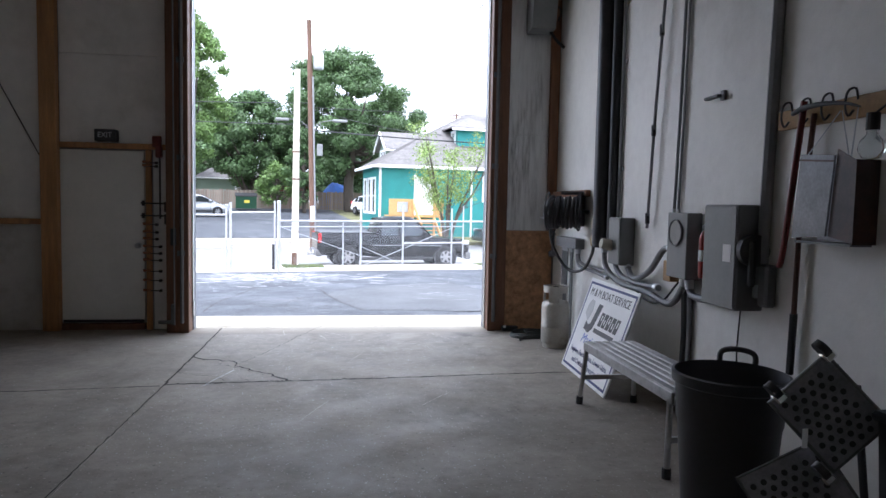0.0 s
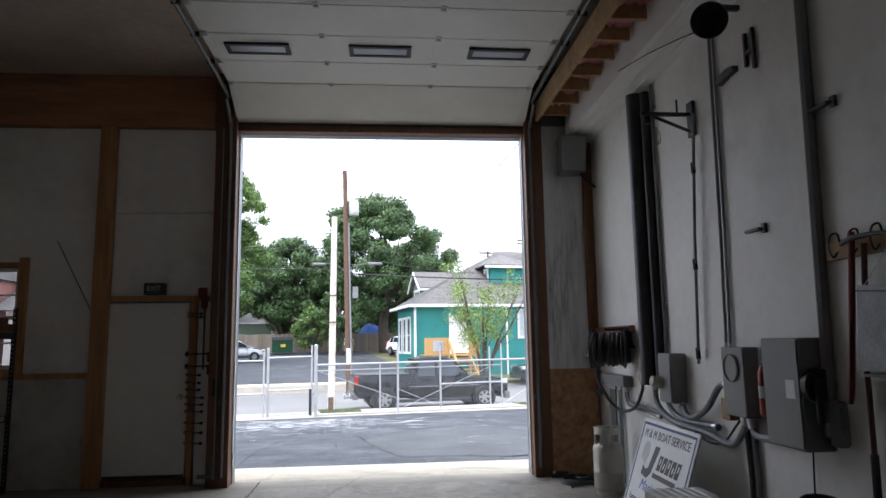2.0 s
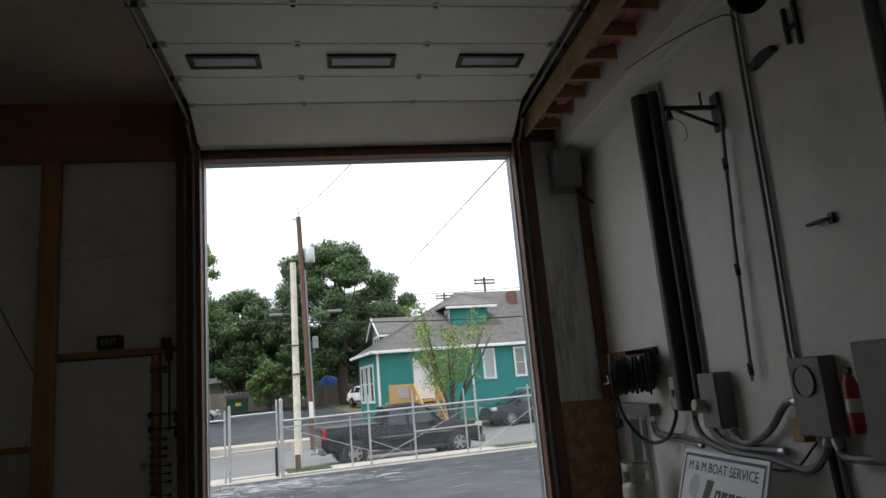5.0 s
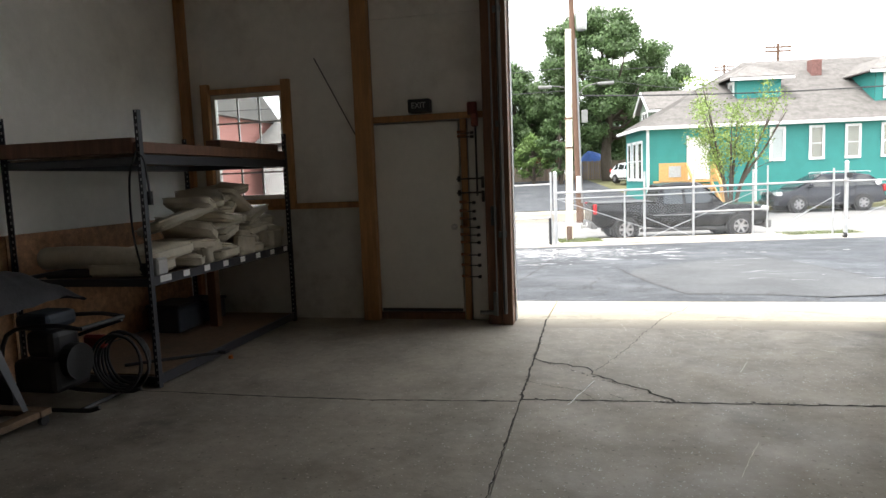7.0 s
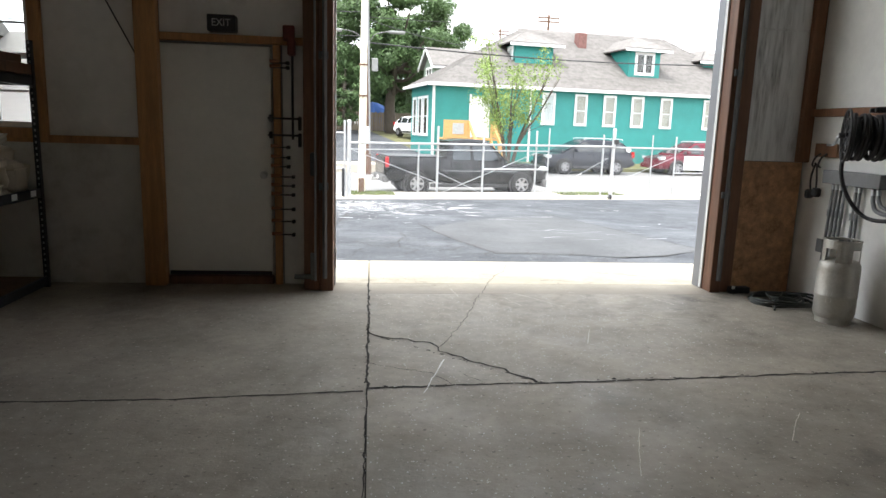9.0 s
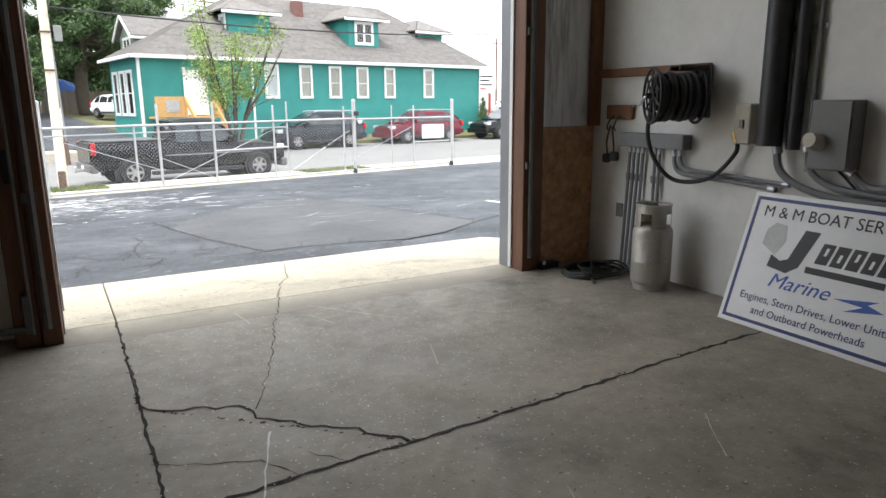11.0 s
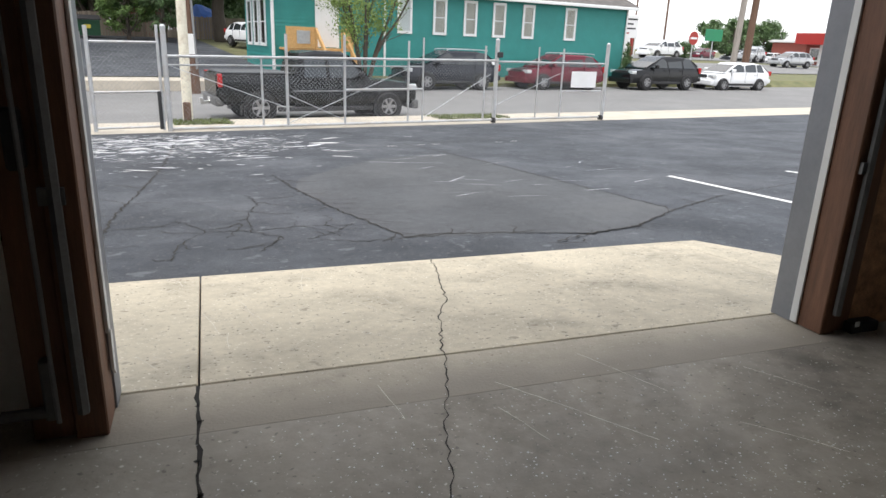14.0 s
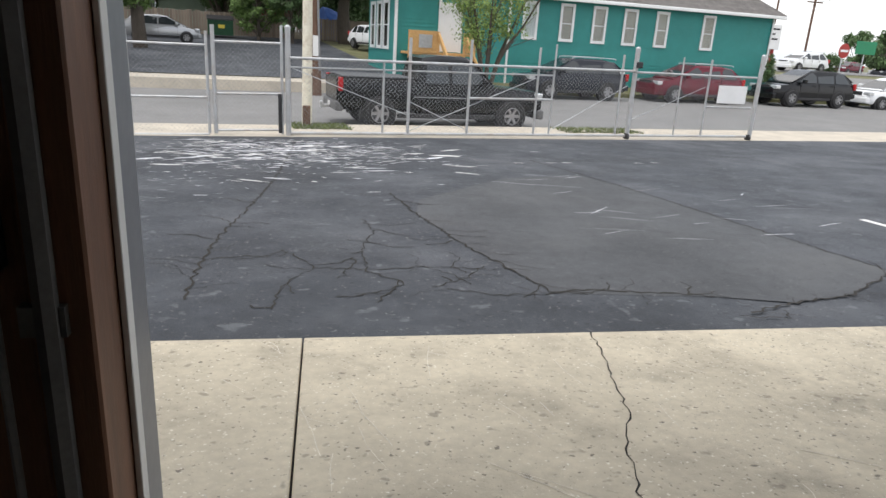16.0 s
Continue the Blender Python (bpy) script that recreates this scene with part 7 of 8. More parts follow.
part("horn", lathe(bmesh.new(), [(0.045, -0.20), (0.055, -0.14), (0.085, -0.06), (0.135, 0.02), (0.155, 0.04), (0.150, 0.05), (0.128, 0.025), (0.08, -0.055), (0.035, -0.13), (0.0, -0.14)], seg=26, m=m), M_BLACK, hn, smooth=60)
part("driver", lathe(bmesh.new(), [(0, -0.34), (0.07, -0.34), (0.078, -0.32), (0.078, -0.21), (0.045, -0.19)], seg=18, m=m), M_BLACK, hn, smooth=40)
part("bracket", box(2.80, -3.60, 3.98, 2.978, -3.56, 4.02, bevel=0.005), M_BLKPIPE, hn)
conduit("thin grey cable along the soffit", curve_points([(2.96, -3.2, 3.95), (2.90, -3.1, 4.05), (2.72, -2.6, 4.10), (2.60, -2.1, 4.13)], 5), 0.005, M_BLACK)

# corner beside the opening: boards, hose reel, junction box
bd = thing("wall_board", (2.95, -0.6, 1.7), "rough brown board fixed along the wall", "board")
part("plank", box(2.92, -1.18, 1.665, 2.977, -0.02, 1.735, bevel=0.005), M_STUDD, bd)
bd = thing("wall_board", (2.95, -0.2, 1.35), "short brown board holding hooks", "board")
part("plank", box(2.935, -0.42, 1.31, 2.977, -0.12, 1.43, bevel=0.005), M_STUDD, bd)
part("hook", tube(bmesh.new(), curve_points([(2.93, -0.30, 1.34), (2.88, -0.30, 1.30), (2.86, -0.30, 1.24), (2.89, -0.29, 1.22)], 4), 0.008, 6), M_BLKPIPE, bd)
part("hook", tube(bmesh.new(), curve_points([(2.93, -0.22, 1.34), (2.88, -0.22, 1.30), (2.86, -0.22, 1.24), (2.89, -0.21, 1.22)], 4), 0.008, 6), M_BLKPIPE, bd)
em = thing("drop_light", (2.88, -0.28, 1.0), "black inspection lamp and cord hanging from a hook", "lamp")
part("cord", tube(bmesh.new(), curve_points([(2.87, -0.25, 1.26), (2.87, -0.21, 1.12), (2.86, -0.25, 1.0), (2.86, -0.31, 1.04), (2.87, -0.27, 1.25)], 5), 0.008, 6), M_BLACK, em)
part("plug", bx(bx(bmesh.new(), 2.83, -0.26, 0.94, 2.89, -0.19, 1.02, bevel=0.015), 2.83, -0.36, 0.96, 2.89, -0.28, 1.04, bevel=0.015), M_BLACK, em)
reel = thing("hose_reel", (2.75, -1.08, 1.5), "black hose reel wound with black hose on the wall", "hose reel", rz=-28)
RC = Vector((2.72, -1.08, 1.50))
for x in (2.55, 2.88):
    m = Matrix.Translation((x, RC.y, RC.z)) @ Matrix.Rotation(radians(90), 4, "Y")
    fl = part("flange", tube(bmesh.new(), [m @ Vector((0.20 * math.cos(a), 0.20 * math.sin(a), 0)) for a in np.linspace(0, 2 * math.pi, 29)[:-1]], 0.011, 6, closed=True), M_BLACK, reel, smooth=True)
    BASE[fl.name] = BASE[reel.name]
    part("hub", lathe(bmesh.new(), [(0.0, -0.01), (0.055, -0.01), (0.055, 0.01), (0, 0.01)], seg=14, m=m), M_BLACK, fl)
    part("inner_ring", tube(bmesh.new(), [m @ Vector((0.13 * math.cos(a), 0.13 * math.sin(a), 0)) for a in np.linspace(0, 2 * math.pi, 23)[:-1]], 0.007, 5, closed=True), M_BLACK, fl)
    for k in range(9):
        a = math.pi * 2 * k / 9
        part("spoke", tube(bmesh.new(), [m @ Vector((0.05 * math.cos(a), 0.05 * math.sin(a), 0)), m @ Vector((0.195 * math.cos(a + 0.25), 0.195 * math.sin(a + 0.25), 0))], 0.008, 5), M_BLACK, fl)
rr = random.Random(2)
for k in range(16):
    x = 2.585 + (k % 8) * 0.037 + rr.uniform(-0.01, 0.01)
    rad = 0.128 + 0.026 * (k // 8) + rr.uniform(-0.006, 0.018)
    tilt, ph = rr.uniform(0.006, 0.03), rr.uniform(0, 6.28)
    pts = [(x + tilt * math.sin(2 * math.pi * i / 26 + ph), RC.y + (rad + 0.012 * math.sin(4 * math.pi * i / 26 + ph)) * math.cos(2 * math.pi * i / 26), RC.z - 0.01 + rad * math.sin(2 * math.pi * i / 26)) for i in range(26)]
    part("hose_turn", tube(bmesh.new(), pts, 0.0165, 7, closed=True), M_BLACK, reel, smooth=True)
part("drum", cyl(bmesh.new(), (2.56, RC.y, RC.z), (2.87, RC.y, RC.z), 0.11, 20), M_BLACK, reel, smooth=40)
part("wall_plate", box(2.90, -1.26, 1.34, 2.92, -0.90, 1.70, bevel=0.006), M_BLKPIPE, reel)
for y in (-1.20, -1.00):
    part("mount", box(2.70, y, 1.68, 2.945, y + 0.035, 1.715, bevel=0.006), M_BLKPIPE, reel)
part("axle", cyl(bmesh.new(), (2.50, RC.y, RC.z), (2.99, RC.y, RC.z), 0.022, 10), M_BLKPIPE, reel)
part("crank", tube(bmesh.new(), curve_points([(2.54, RC.y, RC.z), (2.50, RC.y + 0.02, RC.z - 0.01), (2.49, RC.y + 0.10, RC.z - 0.07), (2.44, RC.y + 0.11, RC.z - 0.075)], 4), 0.010, 6), M_GALV, reel)
hs = thing("hose", (2.8, -1.1, 0.9), "black hose looping down from the reel", "hose")
part("tube", tube(bmesh.new(), curve_points([(2.62, -0.94, 1.45), (2.64, -0.90, 1.20), (2.73, -0.93, 0.98), (2.82, -1.05, 0.86), (2.88, -1.3, 0.90), (2.9, -1.48, 1.08), (2.9, -1.50, 1.18)], 7), 0.016, 8), M_BLACK, hs, smooth=True)
part("coupling", cyl(bmesh.new(), (2.9, -1.50, 1.16), (2.9, -1.47, 1.24), 0.024, 10), M_BRASS, hs)
jb = thing("junction_trough", (2.93, -0.7, 1.1), "long grey wiring trough fixed to the wall", "electrical box")
part("case", box(2.87, -1.04, 1.09, 2.978, -0.36, 1.205, bevel=0.006), M_PVC, jb)
for i, y in enumerate((-0.42, -0.47, -0.52, -0.57, -0.70, -0.745)):
    conduit("thin grey conduit running down to the floor", [(2.945, y, 1.09), (2.945, y + 0.01, 0.78), (2.945, y + 0.05, 0.005)] if i < 4 else [(2.945, y, 1.09), (2.945, y, 0.005)], 0.013)
    for z in (0.8,):
        cp = thing("conduit_coupling", (2.945, y, z), "grey conduit coupling", "conduit fitting", "conduit couplings")
        tagged(cp, "grey steel coupling on a thin conduit")
        part("sleeve", cyl(bmesh.new(), (2.945, y + 0.009, z), (2.945, y + 0.012, z + 0.06), 0.018, 8), M_PVC, cp)
conduit("grey conduit sweeping along the wall", curve_points([(2.945, -0.90, 1.09), (2.945, -0.91, 0.97), (2.945, -1.0, 0.90), (2.945, -1.4, 0.885), (2.945, -1.8, 0.86)], 6), 0.017)
conduit("grey conduit sweeping along the wall", curve_points([(2.945, -0.95, 1.09), (2.945, -0.97, 0.99), (2.945, -1.06, 0.94), (2.945, -1.4, 0.925), (2.945, -1.9, 0.90)], 6), 0.015)
ot = thing("outlet_plate", (2.96, -0.3, 0.5), "grey metal outlet plate low on the wall", "outlet")
part("plate", box(2.965, -0.34, 0.46, 2.979, -0.26, 0.58, bevel=0.004), M_PVC, ot)
sb = thing("beige_switch_box", (2.93, -1.55, 1.2), "beige plastic switch box by the black pipes", "electrical box")
part("case", box(2.88, -1.60, 1.16, 2.978, -1.47, 1.44, bevel=0.008), bpy.data.materials["beige_plastic"], sb)
part("toggle", box(2.868, -1.55, 1.27, 2.88, -1.52, 1.33), M_GREYBOX, sb)

# gas cylinder
gt = thing("gas_cylinder", (2.70, -0.95, 0), "dented silver propane cylinder standing on the floor", "gas cylinder")
part("shell", lathe(bmesh.new(), [(0, 0.03), (0.11, 0.03), (0.145, 0.05), (0.154, 0.085), (0.154, 0.22), (0.156, 0.225), (0.156, 0.235), (0.154, 0.24), (0.154, 0.44), (0.149, 0.48), (0.13, 0.51), (0.06, 0.525), (0, 0.53)], (2.70, -0.95, 0), 32), M_TANK, gt, smooth=50)
part("foot_ring", lathe(bmesh.new(), [(0.125, 0), (0.132, 0), (0.135, 0.06), (0.125, 0.06)], (2.70, -0.95, 0), 28), M_TANK, gt)
bm = bmesh.new()
for k in range(22):
    a0, a1 = radians(40 + k * 12.7), radians(40 + (k + 1) * 12.7)
    z0 = 0.505 if k % 7 < 4 else 0.61
    z1 = 0.675
    for ra, rb in ((0.131, 0.136),):
        p = [(2.70 + r * math.cos(a), -0.95 + r * math.sin(a), z) for r, a, z in ((ra, a0, z0), (ra, a1, z0), (ra, a1, z1), (ra, a0, z1), (rb, a0, z0), (rb, a1, z0), (rb, a1, z1), (rb, a0, z1))]
        v = [bm.verts.new(q) for q in p]
        for f in ((0, 1, 2, 3), (5, 4, 7, 6), (3, 2, 6, 7), (0, 4, 5, 1), (1, 5, 6, 2), (4, 0, 3, 7)):
            bm.faces.new([v[i] for i in f])
bmesh.ops.remove_doubles(bm, verts=bm.verts, dist=0.0005)
part("collar", bm, M_TANK, gt)
part("collar_lip", tube(bmesh.new(), [(2.70 + 0.134 * math.cos(a), -0.95 + 0.134 * math.sin(a), 0.675) for a in np.linspace(0, 2 * math.pi, 29)[:-1]], 0.008, 6, closed=True), M_TANK, gt, smooth=True)
part("valve", bx(bx(bmesh.new(), 2.67, -0.98, 0.55, 2.73, -0.92, 0.65, bevel=0.01), 2.60, -0.965, 0.605, 2.68, -0.935, 0.635, bevel=0.008), M_BRASS, gt)
part("hand_wheel", lathe(bmesh.new(), [(0, 0.02), (0.03, 0.02), (0.035, 0.01), (0.03, 0), (0, 0)], (2.70, -0.95, 0.655), 14), M_BLACK, gt)
m = Matrix.Translation((2.70, -0.95, 0)) @ Matrix.Rotation(radians(215), 4, "Z")
bm = bmesh.new()
quad(bm, *[m @ Vector((0.1535 * math.cos(a), 0.1535 * math.sin(a), z)) for a, z in ((-0.12, 0.18), (0.12, 0.18), (0.12, 0.28), (-0.12, 0.28))])
part("hazard_label", bm, M_SIGNW, gt)

# coiled hose on the floor
ch = thing("coiled_hose", (2.60, -0.28, 0), "dark green garden hose coiled on the floor", "hose")
M_HOSE = mat("dark_green_hose", (0.035, 0.04, 0.034), 0.5, var=0.2, scale=8)
pts = []
rr = random.Random(6)
for i in range(170):
    a = i * 0.23
    rad = 0.20 + 0.10 * math.sin(i * 0.11) + rr.uniform(-0.01, 0.01)
    pts.append((2.66 + rad * 1.05 * math.cos(a), -0.36 + rad * 0.8 * math.sin(a), 0.012 + 0.018 * (i // 27) * 0.5 + 0.008 * math.sin(i * 0.7)))
pts += [(2.45, -0.55, 0.016), (2.38, -0.66, 0.016)]
part("tube", tube(bmesh.new(), pts, 0.0105, 7), M_HOSE, ch, smooth=True)
cl = thing("timber_offcut", (2.38, 0.02, 0), "small dark block on the floor by the jamb", "block")
part("block", box(2.32, -0.04, 0.0, 2.52, 0.04, 0.06, bevel=0.006), M_BLACK, cl)
part("tag", box(2.33, -0.046, 0.045, 2.36, -0.041, 0.075), M_WHITE, cl)

# leaning sign board
sg = thing("sign_board", (2.66, -2.34, 0), "white painted sign board with navy border leaning on the wall", "sign")
SW, SH = 1.20, 0.90
bl, br_, tl = Vector((2.52, -1.74, 0.005)), Vector((2.48, -2.92, 0.005)), Vector((2.80, -1.78, 0.83))
ux = (br_ - bl).normalized()
uy = (tl - bl)
uy = (uy - ux * uy.dot(ux)).normalized()
un = ux.cross(uy)
sgm = Matrix.Translation(-BASE[sg.name]) @ Matrix(((ux.x, uy.x, un.x, bl.x), (ux.y, uy.y, un.y, bl.y), (ux.z, uy.z, un.z, bl.z), (0, 0, 0, 1)))
def sign_part(name, bm, m):
    ob = mesh_ob(name, bm, m)
    ob.parent = sg
    ob.matrix_basis = sgm
    return ob
sign_part("panel", box(0, 0, -0.018, SW, SH, 0, bevel=0.003), M_SIGNW)
for x0, y0, x1, y1 in ((0.03, 0.03, SW - 0.03, 0.052), (0.03, SH - 0.052, SW - 0.03, SH - 0.03), (0.03, 0.052, 0.052, SH - 0.052), (SW - 0.052, 0.052, SW - 0.03, SH - 0.052)):
    sign_part("border", box(x0, y0, 0.0005, x1, y1, 0.002), M_NAVY)
def sign_text(body, size, x, y, m, width, slant=0.0):
    ob = new("lettering", text_mesh(body, size, m, width=width))
    ob.parent = sg
    sh = Matrix.Identity(4)
    sh[0][1] = slant
    ob.data.transform(sh)
    ob.matrix_basis = sgm @ pose(x, y, 0.002)
    tagged(ob, kind="stuff")
sign_text("M & M BOAT SERVICE", 0.105, SW / 2, 0.775, M_INK, 0.98)
def slanted(x0, x1, y0, y1, k=0.22):
    return [(x0 + (y0 - 0.40) * k, y0), (x1 + (y0 - 0.40) * k, y0), (x1 + (y1 - 0.40) * k, y1), (x0 + (y1 - 0.40) * k, y1)]
sign_part("logo_shape", prism(bmesh.new(), [(0.24, 0.42), (0.38, 0.40), (0.45, 0.45), (0.53, 0.69), (0.43, 0.69), (0.37, 0.49), (0.32, 0.47), (0.25, 0.50)], "z", 0.0005, 0.002), M_INK)
for k in range(5):
    x = 0.52 + k * 0.094
    sign_part("logo_shape", prism(bmesh.new(), slanted(x, x + 0.076, 0.50, 0.63), "z", 0.0005, 0.002), M_INK)
    sign_part("logo_notch", prism(bmesh.new(), slanted(x + 0.032, x + 0.05, 0.53 if k % 2 else 0.555, 0.58 if k % 2 else 0.605), "z", 0.0021, 0.0026), M_SIGNW)
sign_part("logo_shape", prism(bmesh.new(), [(0.16, 0.56), (0.27, 0.50), (0.32, 0.60), (0.30, 0.70), (0.22, 0.71), (0.17, 0.66)], "z", 0.0004, 0.0016), mat("pale_grey_print", (0.5, 0.5, 0.5), 0.5))
sign_part("logo_bar", box(0.50, 0.43, 0.0005, 0.98, 0.47, 0.002), M_INK)
sign_text("Marine", 0.13, 0.50, 0.335, M_BLUEP, 0.40, 0.35)
sign_part("logo_swoosh", prism(bmesh.new(), [(0.72, 0.32), (0.98, 0.36), (1.10, 0.42), (0.92, 0.33), (1.02, 0.30), (0.80, 0.26), (0.90, 0.31)], "z", 0.0005, 0.002), M_BLUEP)
sign_text("Engines, Stern Drives, Lower Units", 0.07, SW / 2, 0.20, M_NAVY, 0.96)
sign_text("and Outboard Powerheads", 0.07, SW / 2, 0.115, M_NAVY, 0.74)

# aluminium step bench
M_ALU = mat("dull_aluminium", (0.50, 0.50, 0.49), 0.6, metal=0.35, var=0.15, scale=9, stain=(0.2, 0.19, 0.17), stain_amount=0.35, stain_scale=5)
bn = thing("work_platform", (2.45, -3.8, 0), "dull aluminium folding work platform with slatted top", "bench")
for k in range(6):
    x = 2.27 + k * 0.066
    part("slat", bx(bmesh.new(), x, -4.50, 0.475, x + 0.058, -3.06, 0.50, bevel=0.006), M_ALU, bn)
for x in (2.255, 2.655):
    part("side_rail", bx(bmesh.new(), x, -4.50, 0.43, x + 0.022, -3.06, 0.498, bevel=0.005), M_ALU, bn)
for y, d in ((-3.10, 0.05), (-4.46, -0.05)):
    for x, s in ((2.27, -1), (2.66, 1)):
        leg = part("leg", tube(bmesh.new(), [(x, y, 0.45), (x + s * 0.03, y + d, 0.02)], 0.019, 8), M_ALU, bn)
        BASE[leg.name] = BASE[bn.name]
        part("foot", cyl(bmesh.new(), (x + s * 0.03, y + d, 0.0), (x + s * 0.028, y + d * 0.9, 0.06), 0.027, 10), M_BLACK, leg)
    part("cross_brace", box(2.26, y + d * 0.5 - 0.012, 0.20, 2.68, y + d * 0.5 + 0.012, 0.235), M_ALU, bn)

# black bin
bi = thing("trash_bin", (2.29, -5.02, 0), "tall round black plastic trash bin with loop handle", "bin")
part("tub", lathe(bmesh.new(), [(0, 0.01), (0.195, 0.01), (0.205, 0.03), (0.240, 0.50), (0.246, 0.51), (0.256, 0.69), (0.274, 0.70), (0.277, 0.745), (0.262, 0.75), (0.252, 0.71), (0.236, 0.50), (0.195, 0.04), (0, 0.04)], (2.29, -5.02, 0), 40), M_BIN, bi, smooth=40)
c_, s_ = math.cos(radians(52)), math.sin(radians(52))
P = lambda r, t, z: (2.29 + r * c_ - t * s_, -5.02 + r * s_ + t * c_, z)
part("handle", tube(bmesh.new(), curve_points([P(0.265, -0.085, 0.71), P(0.285, -0.08, 0.79), P(0.29, 0, 0.81), P(0.285, 0.08, 0.79), P(0.265, 0.085, 0.71)], 5), 0.015, 8), M_BIN, bi, smooth=True)

# perforated trolley lying on its side, with castors
pt = thing("perforated_trolley", (2.30, -5.85, 0), "perforated metal trolley plates with castors tipped against the wall", "trolley")
M_PLATE = mat("scuffed_plate", (0.24, 0.24, 0.25), 0.42, metal=0.4, var=0.25, scale=9, stain=(0.12, 0.12, 0.12), stain_amount=0.4, stain_scale=4)
def perforated(centre, turn, w, h):
    m = Matrix.Translation(centre) @ Euler([radians(a) for a in turn]).to_matrix().to_4x4()
    bm = bx(bmesh.new(), -w / 2, -h / 2, -0.004, w / 2, h / 2, 0.004, bevel=0.003)
    bmesh.ops.transform(bm, matrix=m, verts=bm.verts)
    pl = part("plate", bm, M_PLATE, pt)
    BASE[pl.name] = BASE[pt.name]
    bm = bmesh.new()
    for j in range(int(h / 0.032) - 1):
        for i in range(int(w / 0.042) - 1):
            x, y = -w / 2 + 0.042 * (i + 0.8 + 0.5 * (j % 2)), -h / 2 + 0.032 * (j + 1)
            cyl(bm, m @ Vector((x, y, 0.0035)), m @ Vector((x, y, 0.0055)), 0.0115, 10)
    tagged(part("hole", bm, M_BLACK, pl), kind="stuff")
    part("rim", tube(bmesh.new(), [m @ Vector(p) for p in ((-w / 2, -h / 2, 0), (w / 2, -h / 2, 0), (w / 2, h / 2, 0), (-w / 2, h / 2, 0))], 0.009, 6, closed=True), M_TRACK, pl)
    return m
m = perforated((2.17, -5.85, 0.81), (82, -43, -8), 0.27, 0.33)
perforated((2.10, -5.84, 0.47), (62, -30, -14), 0.33, 0.34)
for x, y in ((-0.10, 0.20), (0.13, 0.20), (-0.17, -0.12)):
    cs = part("castor", cyl(bmesh.new(), m @ Vector((x - 0.014, y, 0.03)), m @ Vector((x + 0.014, y, 0.03)), 0.034, 16), M_BLACK, pt, smooth=40)
    BASE[cs.name] = BASE[pt.name]
    bm = bx(bmesh.new(), x - 0.022, y - 0.05, 0.008, x + 0.022, y - 0.012, 0.05, bevel=0.006)
    bmesh.ops.transform(bm, matrix=m, verts=bm.verts)
    part("fork", bm, M_CHROME, cs)
for a, b_ in (((2.10, -5.80, 0.02), (2.22, -5.80, 0.98)), ((2.42, -5.82, 0.02), (2.30, -5.82, 0.90))):
    part("frame_tube", tube(bmesh.new(), [a, b_], 0.014, 8), M_BLKPIPE, pt)
part("cord_tag", box(2.03, -5.90, 0.70, 2.05, -5.896, 0.77), M_SIGNW, pt, "small white paper tag")
tote = thing("storage_tote", (2.62, -6.05, 0), "black plastic tote standing by the wall", "box")
part("tub", prism(bmesh.new(), [(2.36, 0.0), (2.90, 0.0), (2.95, 0.80), (2.30, 0.80)], "y", -6.30, -5.93), M_BIN, tote)
part("lid", bx(bmesh.new(), 2.28, -6.32, 0.802, 2.965, -5.91, 0.84, bevel=0.012), M_BIN, tote)

# hook rail with hanging tools
hr = thing("hook_rail", (2.95, -5.0, 2.0), "pale timber rail with black coat hooks", "hook rail")
part("plank", box(2.945, -6.0, 2.02, 2.977, -4.33, 2.13, bevel=0.004), M_RAWWOOD, hr)
for y in (-4.44, -4.60, -4.77, -4.94, -5.3, -5.6):
    part("hook", tube(bmesh.new(), curve_points([(2.94, y, 2.06), (2.91, y, 2.03), (2.89, y, 2.08), (2.895, y - 0.01, 2.15), (2.93, y - 0.02, 2.165), (2.945, y - 0.02, 2.11)], 4), 0.006, 6), M_BLACK, hr)
M_AXE = mat("dark_red_paint", (0.17, 0.018, 0.018), 0.45, var=0.2, scale=8)
tl_ = thing("pickaxe", (2.90, -4.55, 1.2), "pickaxe with a red handle hung from a hook", "tool")
part("handle", tube(bmesh.new(), curve_points([(2.90, -4.62, 2.15), (2.90, -4.60, 2.0), (2.90, -4.545, 1.6), (2.90, -4.50, 1.3), (2.90, -4.475, 1.22)], 5), 0.018, 10), M_AXE, tl_, smooth=True)
head_line = curve_points([(2.89, -4.54, 2.09), (2.885, -4.64, 2.11), (2.885, -4.80, 2.11), (2.885, -4.95, 2.09), (2.885, -5.05, 2.06)], 4)
part("head", tube(bmesh.new(), head_line, 0.012, 8, radii=[0.017 - 0.012 * abs(k / (len(head_line) - 1) - 0.25) / 0.75 for k in range(len(head_line))]), M_BLACK, tl_, smooth=True)
tl_ = thing("long_handled_tool", (2.93, -4.62, 0.6), "long brown-handled tool hanging against the wall", "tool")
part("shaft", tube(bmesh.new(), [(2.935, -4.66, 2.08), (2.935, -4.585, 1.4), (2.94, -4.57, 0.95)], 0.015, 8), mat("brown_handle", (0.10, 0.04, 0.028), 0.5), tl_)
part("grip", tube(bmesh.new(), [(2.94, -4.57, 0.96), (2.94, -4.56, 0.61)], 0.021, 8), M_BLACK, tl_)
bg = thing("hanging_tin_box", (2.85, -4.95, 1.4), "folded grey tin sheet box hung by wires from the hooks", "box")
M_TIN = mat("dull_tin", (0.20, 0.205, 0.215), 0.4, metal=0.3, var=0.25, scale=6)
M_TINB = mat("dark_brown_tin", (0.055, 0.03, 0.024), 0.45, var=0.35, scale=8, stain=(0.12, 0.045, 0.02), stain_amount=0.4, stain_scale=5)
